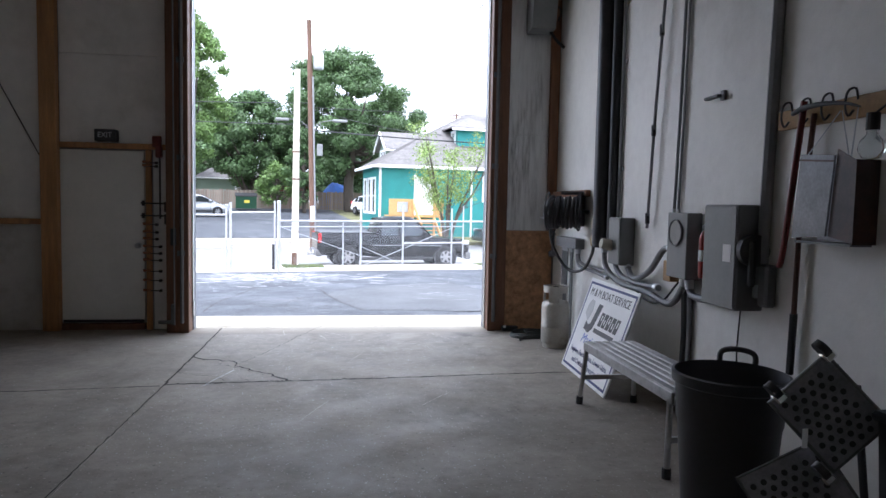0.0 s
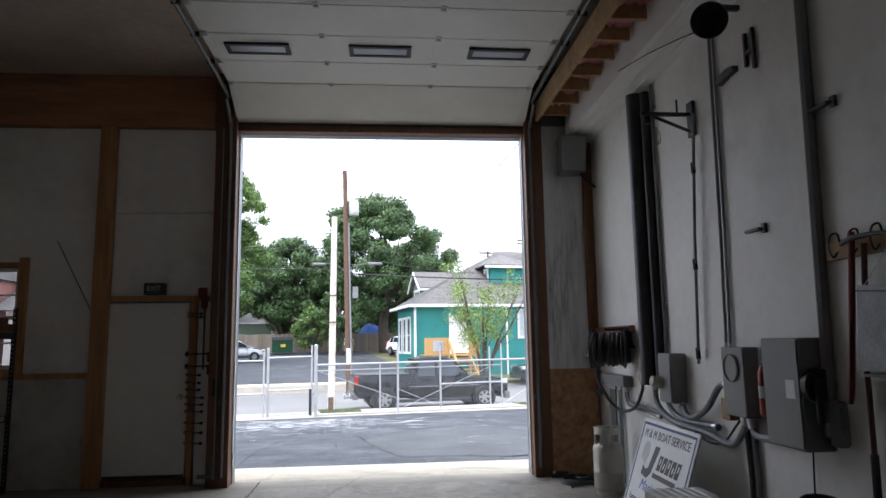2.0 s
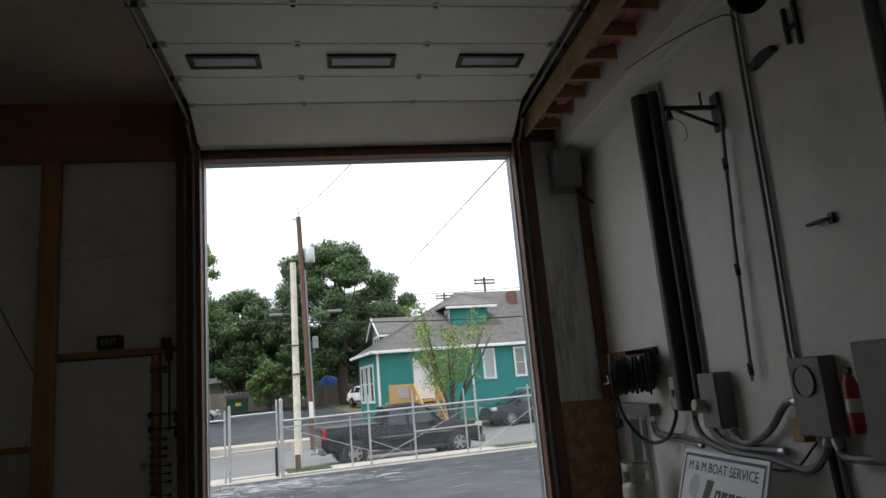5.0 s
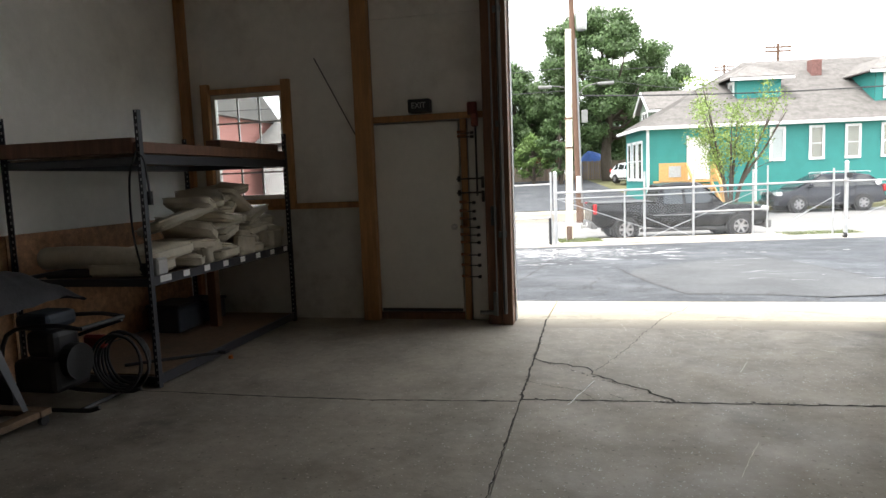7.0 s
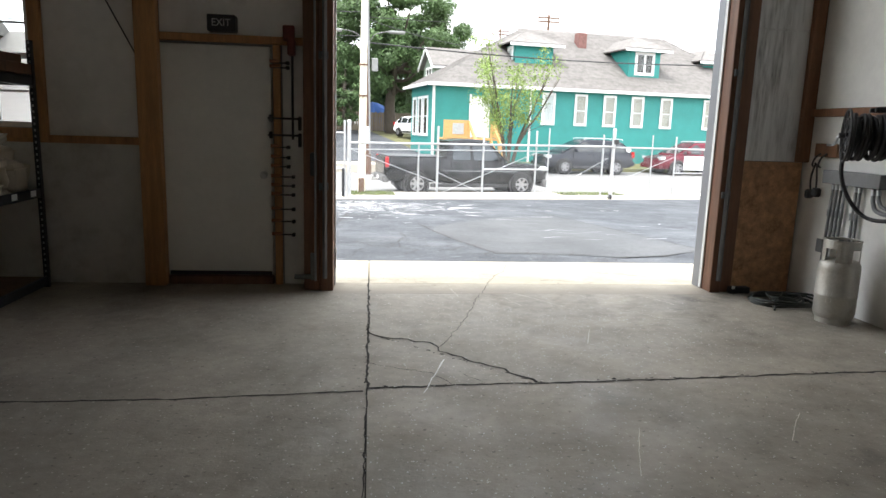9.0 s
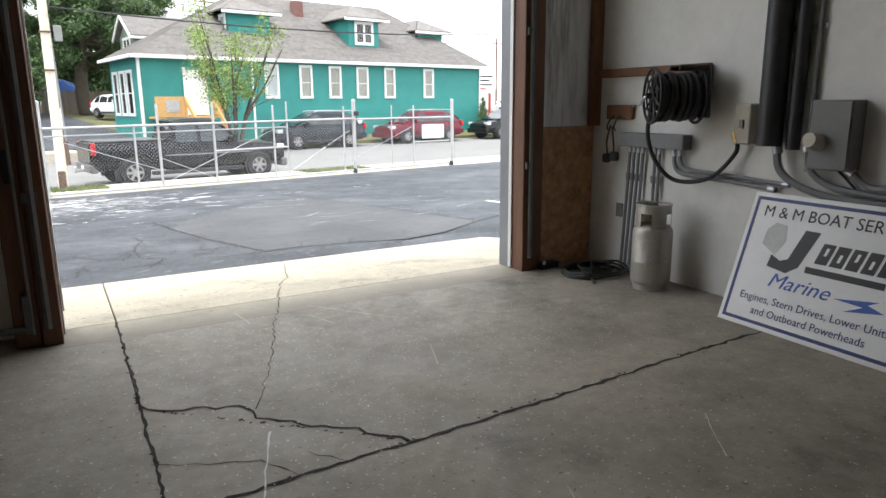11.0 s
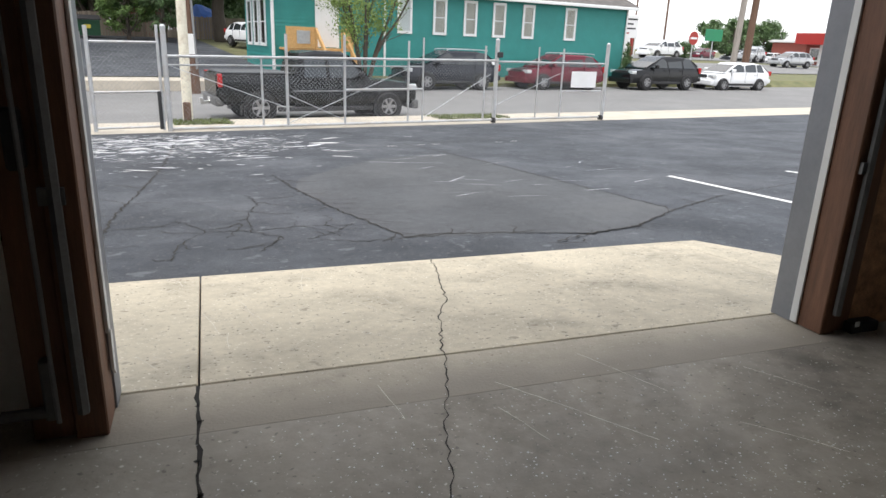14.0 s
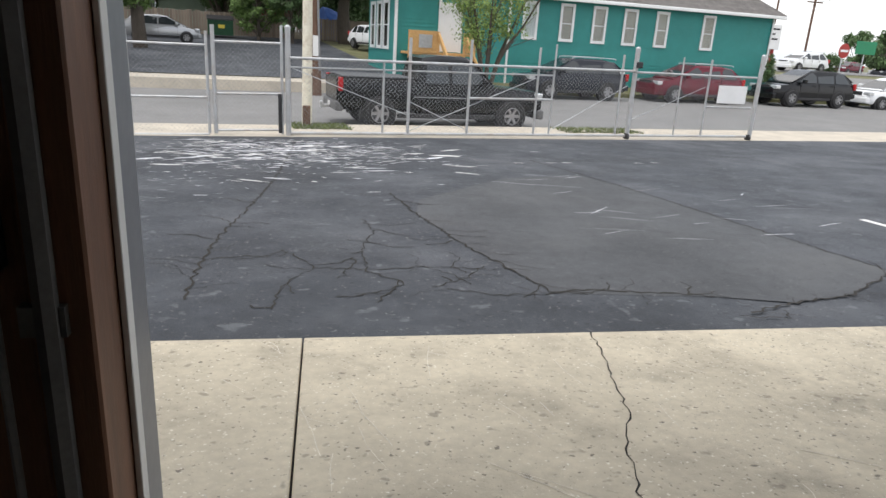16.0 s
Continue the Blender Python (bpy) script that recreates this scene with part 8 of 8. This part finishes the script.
part("front", prism(bmesh.new(), [(-4.925, 1.42), (-4.665, 1.40), (-4.71, 1.85), (-4.965, 1.83)], "x", 2.83, 2.84), M_TIN, bg)
part("hem", prism(bmesh.new(), [(-4.96, 1.795), (-4.70, 1.815), (-4.705, 1.825), (-4.96, 1.805)], "x", 2.825, 2.83), M_TINB, bg)
part("side", box(2.842, -5.10, 1.385, 2.972, -5.09, 1.80), M_TINB, bg)
part("gusset", prism(bmesh.new(), [(-5.09, 1.39), (-4.93, 1.42), (-4.97, 1.86), (-5.09, 1.80)], "x", 2.842, 2.848), M_TINB, bg, "rust-brown inner fold")
part("back", box(2.962, -5.088, 1.39, 2.972, -4.70, 1.80), M_TIN, bg)
part("base", box(2.842, -5.088, 1.375, 2.96, -4.68, 1.387), M_GREYBOX, bg)
for a, b_ in (((2.85, -4.74, 1.845), (2.90, -4.90, 2.06)), ((2.94, -4.93, 1.82), (2.90, -4.91, 2.06)), ((2.85, -5.05, 1.80), (2.90, -5.02, 2.06))):
    part("wire", tube(bmesh.new(), [a, b_], 0.003, 5), M_GALV, bg)
lp = thing("clamp_lamp", (2.84, -5.2, 1.8), "clear glass work-lamp bulb hanging from the rail", "lamp")
part("globe", lathe(bmesh.new(), [(0, 0), (0.04, 0.01), (0.06, 0.05), (0.05, 0.09), (0.025, 0.12), (0.025, 0.15)], (2.84, -5.19, 1.79), 18), M_GLASS, lp, smooth=True)
part("socket", cyl(bmesh.new(), (2.84, -5.19, 1.93), (2.84, -5.19, 2.01), 0.03, 12), M_BLACK, lp)
part("cord", tube(bmesh.new(), [(2.84, -5.19, 2.0), (2.90, -5.30, 2.10), (2.95, -5.32, 2.10)], 0.006, 5), M_BLACK, lp)
of = thing("timber_offcut", (2.9, -3.62, 0), "short pine offcut leaning on the wall", "board")
part("board", prism(bmesh.new(), [(2.86, 0.0), (2.90, 0.0), (2.975, 0.46), (2.935, 0.46)], "y", -3.70, -3.58), M_RAWWOOD, of)
wire = thing("diagonal_wire", (-3.5, 0.24, 2.2), "thin dark wire slanting down the white panel", "wire")
part("wire", tube(bmesh.new(), [(-3.52, 0.255, 2.86), (-3.08, 0.255, 2.0)], 0.006, 5), M_BLKPIPE, wire)

# ---- steel rack with boat cushions ----
SX0, SX1, SY0, SY1 = -5.06, -3.86, -2.29, 0.10
rack = thing("storage_rack", (-4.45, -1.1, 0), "dark steel boltless rack with two loaded levels", "rack")
def upright(x, y, top):
    bm = bmesh.new()
    s = 1 if x > -4.5 else -1
    bx(bm, x - 0.022, y - 0.003, 0, x + 0.022, y + 0.003, top)
    bx(bm, x - 0.022 if s < 0 else x + 0.016, y - 0.02, 0, x - 0.016 if s < 0 else x + 0.022, y + 0.024, top)
    p = part("upright", bm, M_SHELF, rack)
    BASE[p.name] = BASE[rack.name]
    slots = bmesh.new()
    for k in range(int(top / 0.05)):
        bx(slots, x - 0.006, y - 0.0048, 0.03 + k * 0.05, x + 0.006, y - 0.0032, 0.05 + k * 0.05)
    sl = part("slot", slots, M_GALV, p)
    tagged(sl, kind="stuff")
for x in (SX0, SX1):
    for y, top in ((SY0, 2.10), (SY1, 2.06)):
        upright(x, y, top)
for z in (0.02, 0.78, 1.70):
    for x in (SX0, SX1):
        part("beam", bx(bmesh.new(), x - 0.015, SY0 + 0.004, z, x + 0.015, SY1, z + 0.075, bevel=0.004), M_SHELF, rack)
    for y in (SY0, SY1):
        part("end_beam", bx(bmesh.new(), SX0, y + 0.006, z, SX1, y + 0.03, z + 0.06, bevel=0.004), M_SHELF, rack)
part("shelf_board", box(SX0 + 0.02, SY0 + 0.03, 0.80, SX1 - 0.018, SY1 - 0.01, 0.822), M_CHIP, rack, "worn particle-board shelf")
part("shelf_board", box(SX0 + 0.02, SY0 + 0.03, 1.76, SX1 - 0.018, SY1 - 0.01, 1.782), M_CHIP, rack, "worn particle-board shelf")
part("shelf_board", box(SX0 + 0.02, SY0 + 0.03, 0.075, SX1 - 0.018, SY1 - 0.01, 0.092), M_CHIP, rack, "dusty lower board")
for k in range(8):
    y = SY0 + 0.10 + k * 0.30
    part("price_label", box(SX1 + 0.0155, y, 0.80, SX1 + 0.0175, y + (0.14 if k == 0 else 0.085), 0.85), M_SIGNW, rack, "small white label")
part("middle_leg", box(-4.45, -0.62, 0.09, -4.36, -0.54, 0.79), M_JAMB, rack)
for i, (x0, x1, y0, y1, z) in enumerate(((-3.96, -3.85, -2.29, 0.12, 1.785), (-4.12, -4.0, -2.2, 0.0, 1.785), (-4.9, -4.78, -2.3, -0.2, 1.785), (-4.05, -3.9, -1.1, 0.05, 1.87))):
    lb = thing("lumber_plank", (x0, y0, z), "long dusty lumber plank on the rack's top level", "plank", "planks on the rack")
    part("plank", box(x0, y0, z, x1, y1, z + (0.085 if i < 3 else 0.07), bevel=0.004), M_JAMB if i != 1 else M_CHIP, lb)


lb = thing("lumber_plank", (-4.5, -2.25, 1.785), "long dusty lumber plank on the rack's top level", "plank", "planks on the rack")
part("plank", box(-5.12, -2.315, 1.785, -3.9, -2.305 + 0.06, 1.90, bevel=0.004), M_JAMB, lb)


def cushion(cx, cy, cz, lx, ly, lz, rot, label="cream vinyl boat cushion piled on the shelf"):
    c = thing("boat_cushion", (cx, cy, cz), label, "cushion", "boat cushions on the shelf")
    bm = bmesh.new()
    bx(bm, -lx / 2, -ly / 2, -lz / 2, lx / 2, ly / 2, lz / 2)
    bmesh.ops.subdivide_edges(bm, edges=bm.edges[:], cuts=3, use_grid_fill=True)
    for v in bm.verts:
        fx, fy = 1 - abs(v.co.x) / (lx / 2), 1 - abs(v.co.y) / (ly / 2)
        v.co.z *= 0.86 + 0.26 * min(1, fx * 2.6) * min(1, fy * 2.6)
        v.co += Vector((1, 1, 1)) * 0.006 * noise.noise(v.co * 9 + Vector((cx, cy, cz)))
    bmesh.ops.bevel(bm, geom=[e for e in bm.edges if e.calc_face_angle(0) > 1.0], offset=min(lz * 0.22, 0.02), segments=2, affect="EDGES")
    p = part("pad", bm, M_VINYL, c, smooth=True, shift=False)
    p.matrix_basis = pose(0, 0, 0, *rot)
    edge = [(-lx / 2, -ly / 2, 0), (lx / 2, -ly / 2, 0), (lx / 2, ly / 2, 0), (-lx / 2, ly / 2, 0)]
    pts = []
    for a, b in zip(edge, edge[1:] + edge[:1]):
        for k in range(4):
            pts.append(Vector(a).lerp(Vector(b), k / 4))
    w = part("piping", tube(bmesh.new(), [q + Vector((0, 0, lz * 0.30)) for q in pts], 0.006, 5, closed=True), M_VINYL, c, shift=False)
    w.matrix_basis = pose(0, 0, 0, *rot)
    return c


rc = random.Random(13)
for k, (cy, z, lx, ly, lz, rot) in enumerate((
        (-2.0, 0.90, 0.55, 0.42, 0.10, (0, 0, 8)), (-1.9, 1.00, 0.5, 0.5, 0.09, (4, 0, -6)), (-1.55, 0.90, 0.6, 0.35, 0.09, (0, 3, 12)),
        (-1.15, 0.89, 0.55, 0.45, 0.09, (0, -3, 5)), (-1.1, 0.97, 0.6, 0.40, 0.08, (-5, 0, -14)), (-1.05, 1.06, 0.55, 0.50, 0.08, (4, -4, 9)),
        (-0.95, 1.14, 0.5, 0.62, 0.08, (8, 0, -5)), (-0.9, 1.23, 0.5, 0.66, 0.08, (-4, 3, 6)), (-0.85, 1.32, 0.45, 0.55, 0.08, (6, 0, 14)),
        (-0.55, 0.89, 0.5, 0.40, 0.09, (0, 0, -8)), (-0.50, 0.98, 0.5, 0.42, 0.08, (-6, 0, 10)), (-0.45, 1.07, 0.5, 0.40, 0.08, (4, 0, -4)),
        (-0.42, 1.15, 0.48, 0.40, 0.07, (-3, 2, 7)), (-0.40, 1.23, 0.45, 0.42, 0.07, (10, 0, 0)), (-0.62, 1.36, 0.4, 0.55, 0.08, (-16, 0, 5)),
        (-0.08, 0.95, 0.45, 0.30, 0.22, (0, 0, 4)), (-0.05, 1.14, 0.42, 0.28, 0.14, (0, 5, -5)), (-1.42, 1.02, 0.5, 0.4, 0.08, (0, 0, -20)), (-1.0, 1.41, 0.42, 0.6, 0.08, (9, -5, 20)), (-1.35, 1.12, 0.5, 0.5, 0.09, (-14, 6, 10)), (-1.45, 1.24, 0.45, 0.55, 0.08, (10, -8, -15)), (-1.25, 1.34, 0.4, 0.6, 0.08, (-8, 0, 12)), (-0.75, 1.44, 0.4, 0.5, 0.07, (12, 4, -10)))):
    x = -4.2 + (0.06 if k % 2 else 0.0) + rc.uniform(-0.03, 0.03)
    cushion(x, cy, z, lx * 0.95, ly, lz * 1.2, (rot[0] * 1.5, rot[1] * 1.4, rot[2] * 1.7))
for cy, tilt in ((-1.32, 12), (-0.72, -8)):
    cushion(-3.95, cy, 0.95, 0.10, 0.30, 0.24, (tilt, 0, 0), "cream vinyl bolster standing on the shelf edge")
# padded seat shells
for i, (y, z) in enumerate(((-0.28, 0.98), (-0.06, 1.05))):
    c = thing("helm_chair", (-4.0, y, z), "curved cream vinyl boat helm chair on the shelf", "chair")
    bm = bmesh.new()
    pts = [(-4.0, y + 0.20 * math.cos(a), z + 0.17 * math.sin(a)) for a in np.linspace(math.pi, 2 * math.pi, 9)]
    tube(bm, pts, 0.06, 8)
    part("shell", bm, M_VINYL, c, smooth=True)
# long bag and dark tools by the rack's near end
bag = thing("rolled_cushion", (-4.4, -2.05, 0.86), "long cream rolled cushion lying at the shelf end", "cushion")
bm = bmesh.new()
tube(bm, curve_points([(-4.9, -2.15, 0.99), (-4.6, -2.17, 1.0), (-4.25, -2.15, 0.99), (-4.0, -2.05, 0.95)], 5), 0.09, 12)
part("roll", bm, M_VINYL, bag, smooth=True)
du = thing("trolling_motor", (-4.2, -2.1, 0.85), "black trolling motor head with shaft lying on the shelf", "motor")
part("head", lathe(bmesh.new(), [(0, -0.1), (0.06, -0.09), (0.08, 0), (0.06, 0.09), (0, 0.1)], seg=16, m=Matrix.Translation((-4.0, -2.1, 0.905)) @ Matrix.Rotation(radians(80), 4, "Y")), M_BLACK, du, smooth=True)
part("shaft", cyl(bmesh.new(), (-4.05, -2.12, 0.88), (-4.85, -2.2, 0.86), 0.03, 10), M_BLACK, du)
part("bracket", bx(bmesh.new(), -3.95, -2.16, 0.826, -3.88, -2.02, 0.98, bevel=0.015), M_STEEL, du)
cd = thing("extension_cord", (-3.85, -2.3, 1.2), "black cord looped over the rack upright", "cord")
part("loop", tube(bmesh.new(), curve_points([(-3.86, -2.32, 1.80), (-3.93, -2.33, 1.6), (-3.94, -2.33, 1.2), (-3.88, -2.33, 0.88)], 5), 0.008, 6), M_BLACK, cd)
part("loop", tube(bmesh.new(), curve_points([(-3.86, -2.32, 1.78), (-3.80, -2.33, 1.74), (-3.78, -2.33, 1.6), (-3.77, -2.33, 1.48)], 5), 0.008, 6), M_BLACK, cd)
part("plug", cyl(bmesh.new(), (-3.77, -2.33, 1.40), (-3.77, -2.33, 1.50), 0.02, 8), M_BLACK, cd)
# dusty crates and bits on the lower level
M_BLUEGREY = mat("dull_blue_plastic", (0.035, 0.045, 0.06), 0.6, var=0.15, scale=5)
for x, y, w, l, h in ((-4.75, -0.75, 0.35, 0.4, 0.25), (-4.75, -0.25, 0.35, 0.3, 0.20)):
    b = thing("storage_crate", (x, y, 0.09), "dull blue plastic crate on the lower level", "crate", "crates on the rack")
    part("tub", bx(bmesh.new(), x - w / 2, y - l / 2, 0.093, x + w / 2, y + l / 2, 0.093 + h, bevel=0.02, seg=2), M_BLUEGREY, b)
    part("lid", bx(bmesh.new(), x - w / 2 - 0.015, y - l / 2 - 0.015, 0.095 + h, x + w / 2 + 0.015, y + l / 2 + 0.015, 0.125 + h, bevel=0.01), M_BLACK, b)
tl2 = thing("steel_tongs", (-4.0, -1.9, 0.1), "long dark steel tool lying on the lower board", "tool")
part("shaft", tube(bmesh.new(), curve_points([(-4.3, -2.1, 0.11), (-4.05, -1.95, 0.12), (-3.85, -1.75, 0.11), (-3.70, -1.62, 0.10)], 4), 0.014, 6), M_BLKPIPE, tl2)
part("jaw", bx(bmesh.new(), -3.74, -1.66, 0.093, -3.66, -1.58, 0.125, bevel=0.008), M_BLKPIPE, tl2)
of = thing("orange_cap", (-3.80, -1.75, 0), "small orange plastic cap on the floor", "cap")
part("cap", lathe(bmesh.new(), [(0, 0.03), (0.018, 0.03), (0.022, 0), (0, 0)], (-3.74, -1.45, 0), 12), mat("orange_plastic", (0.6, 0.16, 0.02), 0.5), of)

# ---- covered table saw on a timber dolly ----
sw = thing("table_saw", (-4.55, -3.55, 0), "table saw on splayed grey legs under a dark cover", "table saw")
CX, CY = -4.55, -3.52
for sx in (-1, 1):
    for sy in (-1, 1):
        t0, t1 = Vector((CX + sx * 0.24, CY + sy * 0.24, 0.74)), Vector((CX + sx * 0.36, CY + sy * 0.36, 0.115))
        bm = bmesh.new()
        w = 0.055
        for a, b in (((-sx * w, 0), (0, 0)), ((0, -sy * w), (0, 0))):
            p = [t0 + Vector((a[0] * 1.5, a[1] * 1.5, 0)), t0, t1, t1 + Vector((a[0] * 0.7, a[1] * 0.7, 0))]
            quad(bm, *p)
        bmesh.ops.solidify(bm, geom=bm.faces[:], thickness=0.004)
        part("leg", bm, M_SAW, sw)
for y in (CY - 0.27, CY + 0.27):
    part("apron", bx(bmesh.new(), CX - 0.27, y - 0.012, 0.60, CX + 0.27, y + 0.012, 0.74, bevel=0.004), M_SAW, sw)
for x in (CX - 0.27, CX + 0.27):
    part("apron", bx(bmesh.new(), x - 0.012, CY - 0.25, 0.60, x + 0.012, CY + 0.25, 0.74, bevel=0.004), M_SAW, sw)
part("label", box(CX + 0.20 + 0.083, CY - 0.22, 0.655, CX + 0.285, CY - 0.10, 0.695), M_SIGNW, sw)
part("body", box(CX - 0.26, CY - 0.25, 0.742, CX + 0.26, CY + 0.25, 0.98), M_SAW, sw)
bm = bmesh.new()
bmesh.ops.create_grid(bm, x_segments=40, y_segments=52, size=0.5)
for v in bm.verts:
    x, y = v.co.x * 2, v.co.y * 2
    top = 1.02 + 0.06 * math.exp(-((y - 0.1) ** 2) * 6) * math.exp(-(x ** 2) * 3)
    edge = max(abs(x) ** 3 * 0.9, abs(y) ** 4)
    droop = 0.24 * min(1, edge) + 0.05 * noise.noise(Vector((x * 2.2, y * 2.6, 0))) + 0.02 * noise.noise(Vector((x * 7, y * 7, 3)))
    v.co = Vector((CX + x * 0.50, CY + y * 0.80, top - droop))
part("cover", bm, M_TARP, sw, "sagging dark grey fabric cover", smooth=True)
part("cord", tube(bmesh.new(), curve_points([(CX + 0.24, CY - 0.05, 0.7), (CX + 0.26, CY - 0.02, 0.45), (CX + 0.18, CY + 0.05, 0.25)], 4), 0.007, 6), M_BLACK, sw)
M_DOLLY = mat("weathered_dolly_timber", (0.20, 0.13, 0.08), 0.8, var=0.25, scale=4, stretch=(3, 3, 3), stain=(0.1, 0.07, 0.045), stain_amount=0.35)
dl = thing("timber_dolly", (CX, CY, 0), "low timber dolly frame on small castors", "dolly")
for y in (CY - 0.40, CY + 0.40):
    part("rail", box(CX - 0.46, y - 0.045, 0.07, CX + 0.46, y + 0.045, 0.112, bevel=0.004), M_DOLLY, dl)
for x in (CX - 0.41, CX + 0.41):
    part("rail", box(x - 0.045, CY - 0.353, 0.07, x + 0.045, CY + 0.353, 0.112, bevel=0.004), M_DOLLY, dl)
for sx in (-1, 1):
    for sy in (-1, 1):
        part("castor", cyl(bmesh.new(), (CX + sx * 0.42 - 0.015, CY + sy * 0.41, 0.034), (CX + sx * 0.42 + 0.015, CY + sy * 0.41, 0.034), 0.034, 14), M_BLACK, dl)

# ---- pressure washer with coiled hose ----
pw = thing("pressure_washer", (-4.35, -2.72, 0), "black-framed pressure washer with a dusty engine", "pressure washer")
for y in (-2.92, -2.50):
    part("frame_tube", tube(bmesh.new(), curve_points([(-3.86, y, 0.06), (-4.0, y, 0.035), (-4.5, y, 0.05), (-4.62, y, 0.2), (-4.55, y, 0.55), (-4.2, y, 0.62), (-3.95, y, 0.60)], 4), 0.016, 8), M_BLACK, pw, smooth=True)
part("frame_tube", tube(bmesh.new(), [(-3.95, -2.92, 0.60), (-3.95, -2.50, 0.60)], 0.016, 8), M_BLACK, pw)
part("frame_tube", tube(bmesh.new(), [(-4.0, -2.92, 0.04), (-4.0, -2.50, 0.04)], 0.016, 8), M_BLACK, pw)
part("engine", bx(bx(bmesh.new(), -4.58, -2.88, 0.12, -4.22, -2.54, 0.36, bevel=0.04, seg=2), -4.5, -2.84, 0.36, -4.25, -2.58, 0.56, bevel=0.05, seg=2), M_BLACK, pw)
part("fuel_tank", bx(bmesh.new(), -4.55, -2.86, 0.56, -4.28, -2.56, 0.68, bevel=0.04, seg=2), M_BLUEGREY, pw)
part("fan_shroud", cyl(bmesh.new(), (-4.24, -2.71, 0.32), (-4.16, -2.71, 0.32), 0.13, 20), M_BLACK, pw)
for y in (-2.98, -2.44):
    part("wheel", cyl(bmesh.new(), (-4.6, y - 0.03, 0.14), (-4.6, y + 0.03, 0.14), 0.14, 20), M_TYRE, pw, smooth=40)
hw = thing("coiled_hose", (-4.05, -2.42, 0.1), "black pressure hose coiled against the rack", "hose")
for k in range(7):
    r = 0.19 + 0.012 * (k % 4)
    pts = [(-4.0 + r * math.cos(a) * 0.95, -2.42 - 0.022 * k + 0.01 * math.sin(a * 2 + k), 0.26 + r * math.sin(a)) for a in np.linspace(0, 2 * math.pi, 24)[:-1]]
    part("turn", tube(bmesh.new(), pts, 0.010, 6, closed=True), M_BLACK, hw, smooth=True)
gn = thing("spray_gun", (-4.0, -2.5, 0.5), "red and black spray lance on the hose", "tool")
part("lance", tube(bmesh.new(), [(-3.95, -2.52, 0.58), (-4.4, -2.5, 0.44)], 0.014, 8), M_BLACK, gn)
part("grip", bx(bmesh.new(), -4.3, -2.53, 0.36, -4.12, -2.46, 0.46, bevel=0.02), M_RED, gn)

# ---- seen through the small window: a red-sided house over the way ----
rh = thing("red_house", (-18, 22, -0.4), "red sided house beyond the yard, paled by window glare", "house")
bm = bmesh.new()
siding(bm, (-30, 20), (-18.0, 20), -0.4, 4.9, 0.2)
siding(bm, (-18.0, 20), (-18.0, 28), -0.4, 4.9, 0.2)
# red lightened so the colour itself carries the bright window's glare
part("wall", bm, mat("glare_paled_red_siding", (0.42, 0.19, 0.165), 0.7, var=0.08, scale=1.5), rh)
part("roof", prism(bmesh.new(), [(19.6, 4.9), (28.4, 4.9), (24, 7.6)], "x", -30.4, -17.6), M_ROOF, rh)
sash(rh, (-22.4, 20), (-21.4, 20), 3.0, 4.4, M_DARKIN, frame_w=0.12, rails=(3.7,))
sash(rh, (-19.8, 20), (-18.9, 20), 3.0, 4.4, M_DARKIN, frame_w=0.12, rails=(3.7,))
part("porch_wall", box(-30, 17.8, -0.4, -17.4, 19.9, 1.7), M_TRIMW, rh)
gh = thing("grey_garage", (-14, 25, -0.4), "pale grey sided garage with a low gable roof", "house")
bm = bmesh.new()
siding(bm, (-17.2, 25), (-10.5, 25), -0.4, 3.4, 0.2)
siding(bm, (-10.5, 25), (-10.5, 31), -0.4, 3.4, 0.2)
tagged(part("clapboard", bm, mat("pale_grey_siding", (0.44, 0.43, 0.42), 0.7, var=0.06, scale=1.5), gh), kind="stuff")
part("roof", prism(bmesh.new(), [(24.5, 3.4), (31.5, 3.4), (28, 5.2)], "x", -17.6, -10.1), M_ROOF, gh)
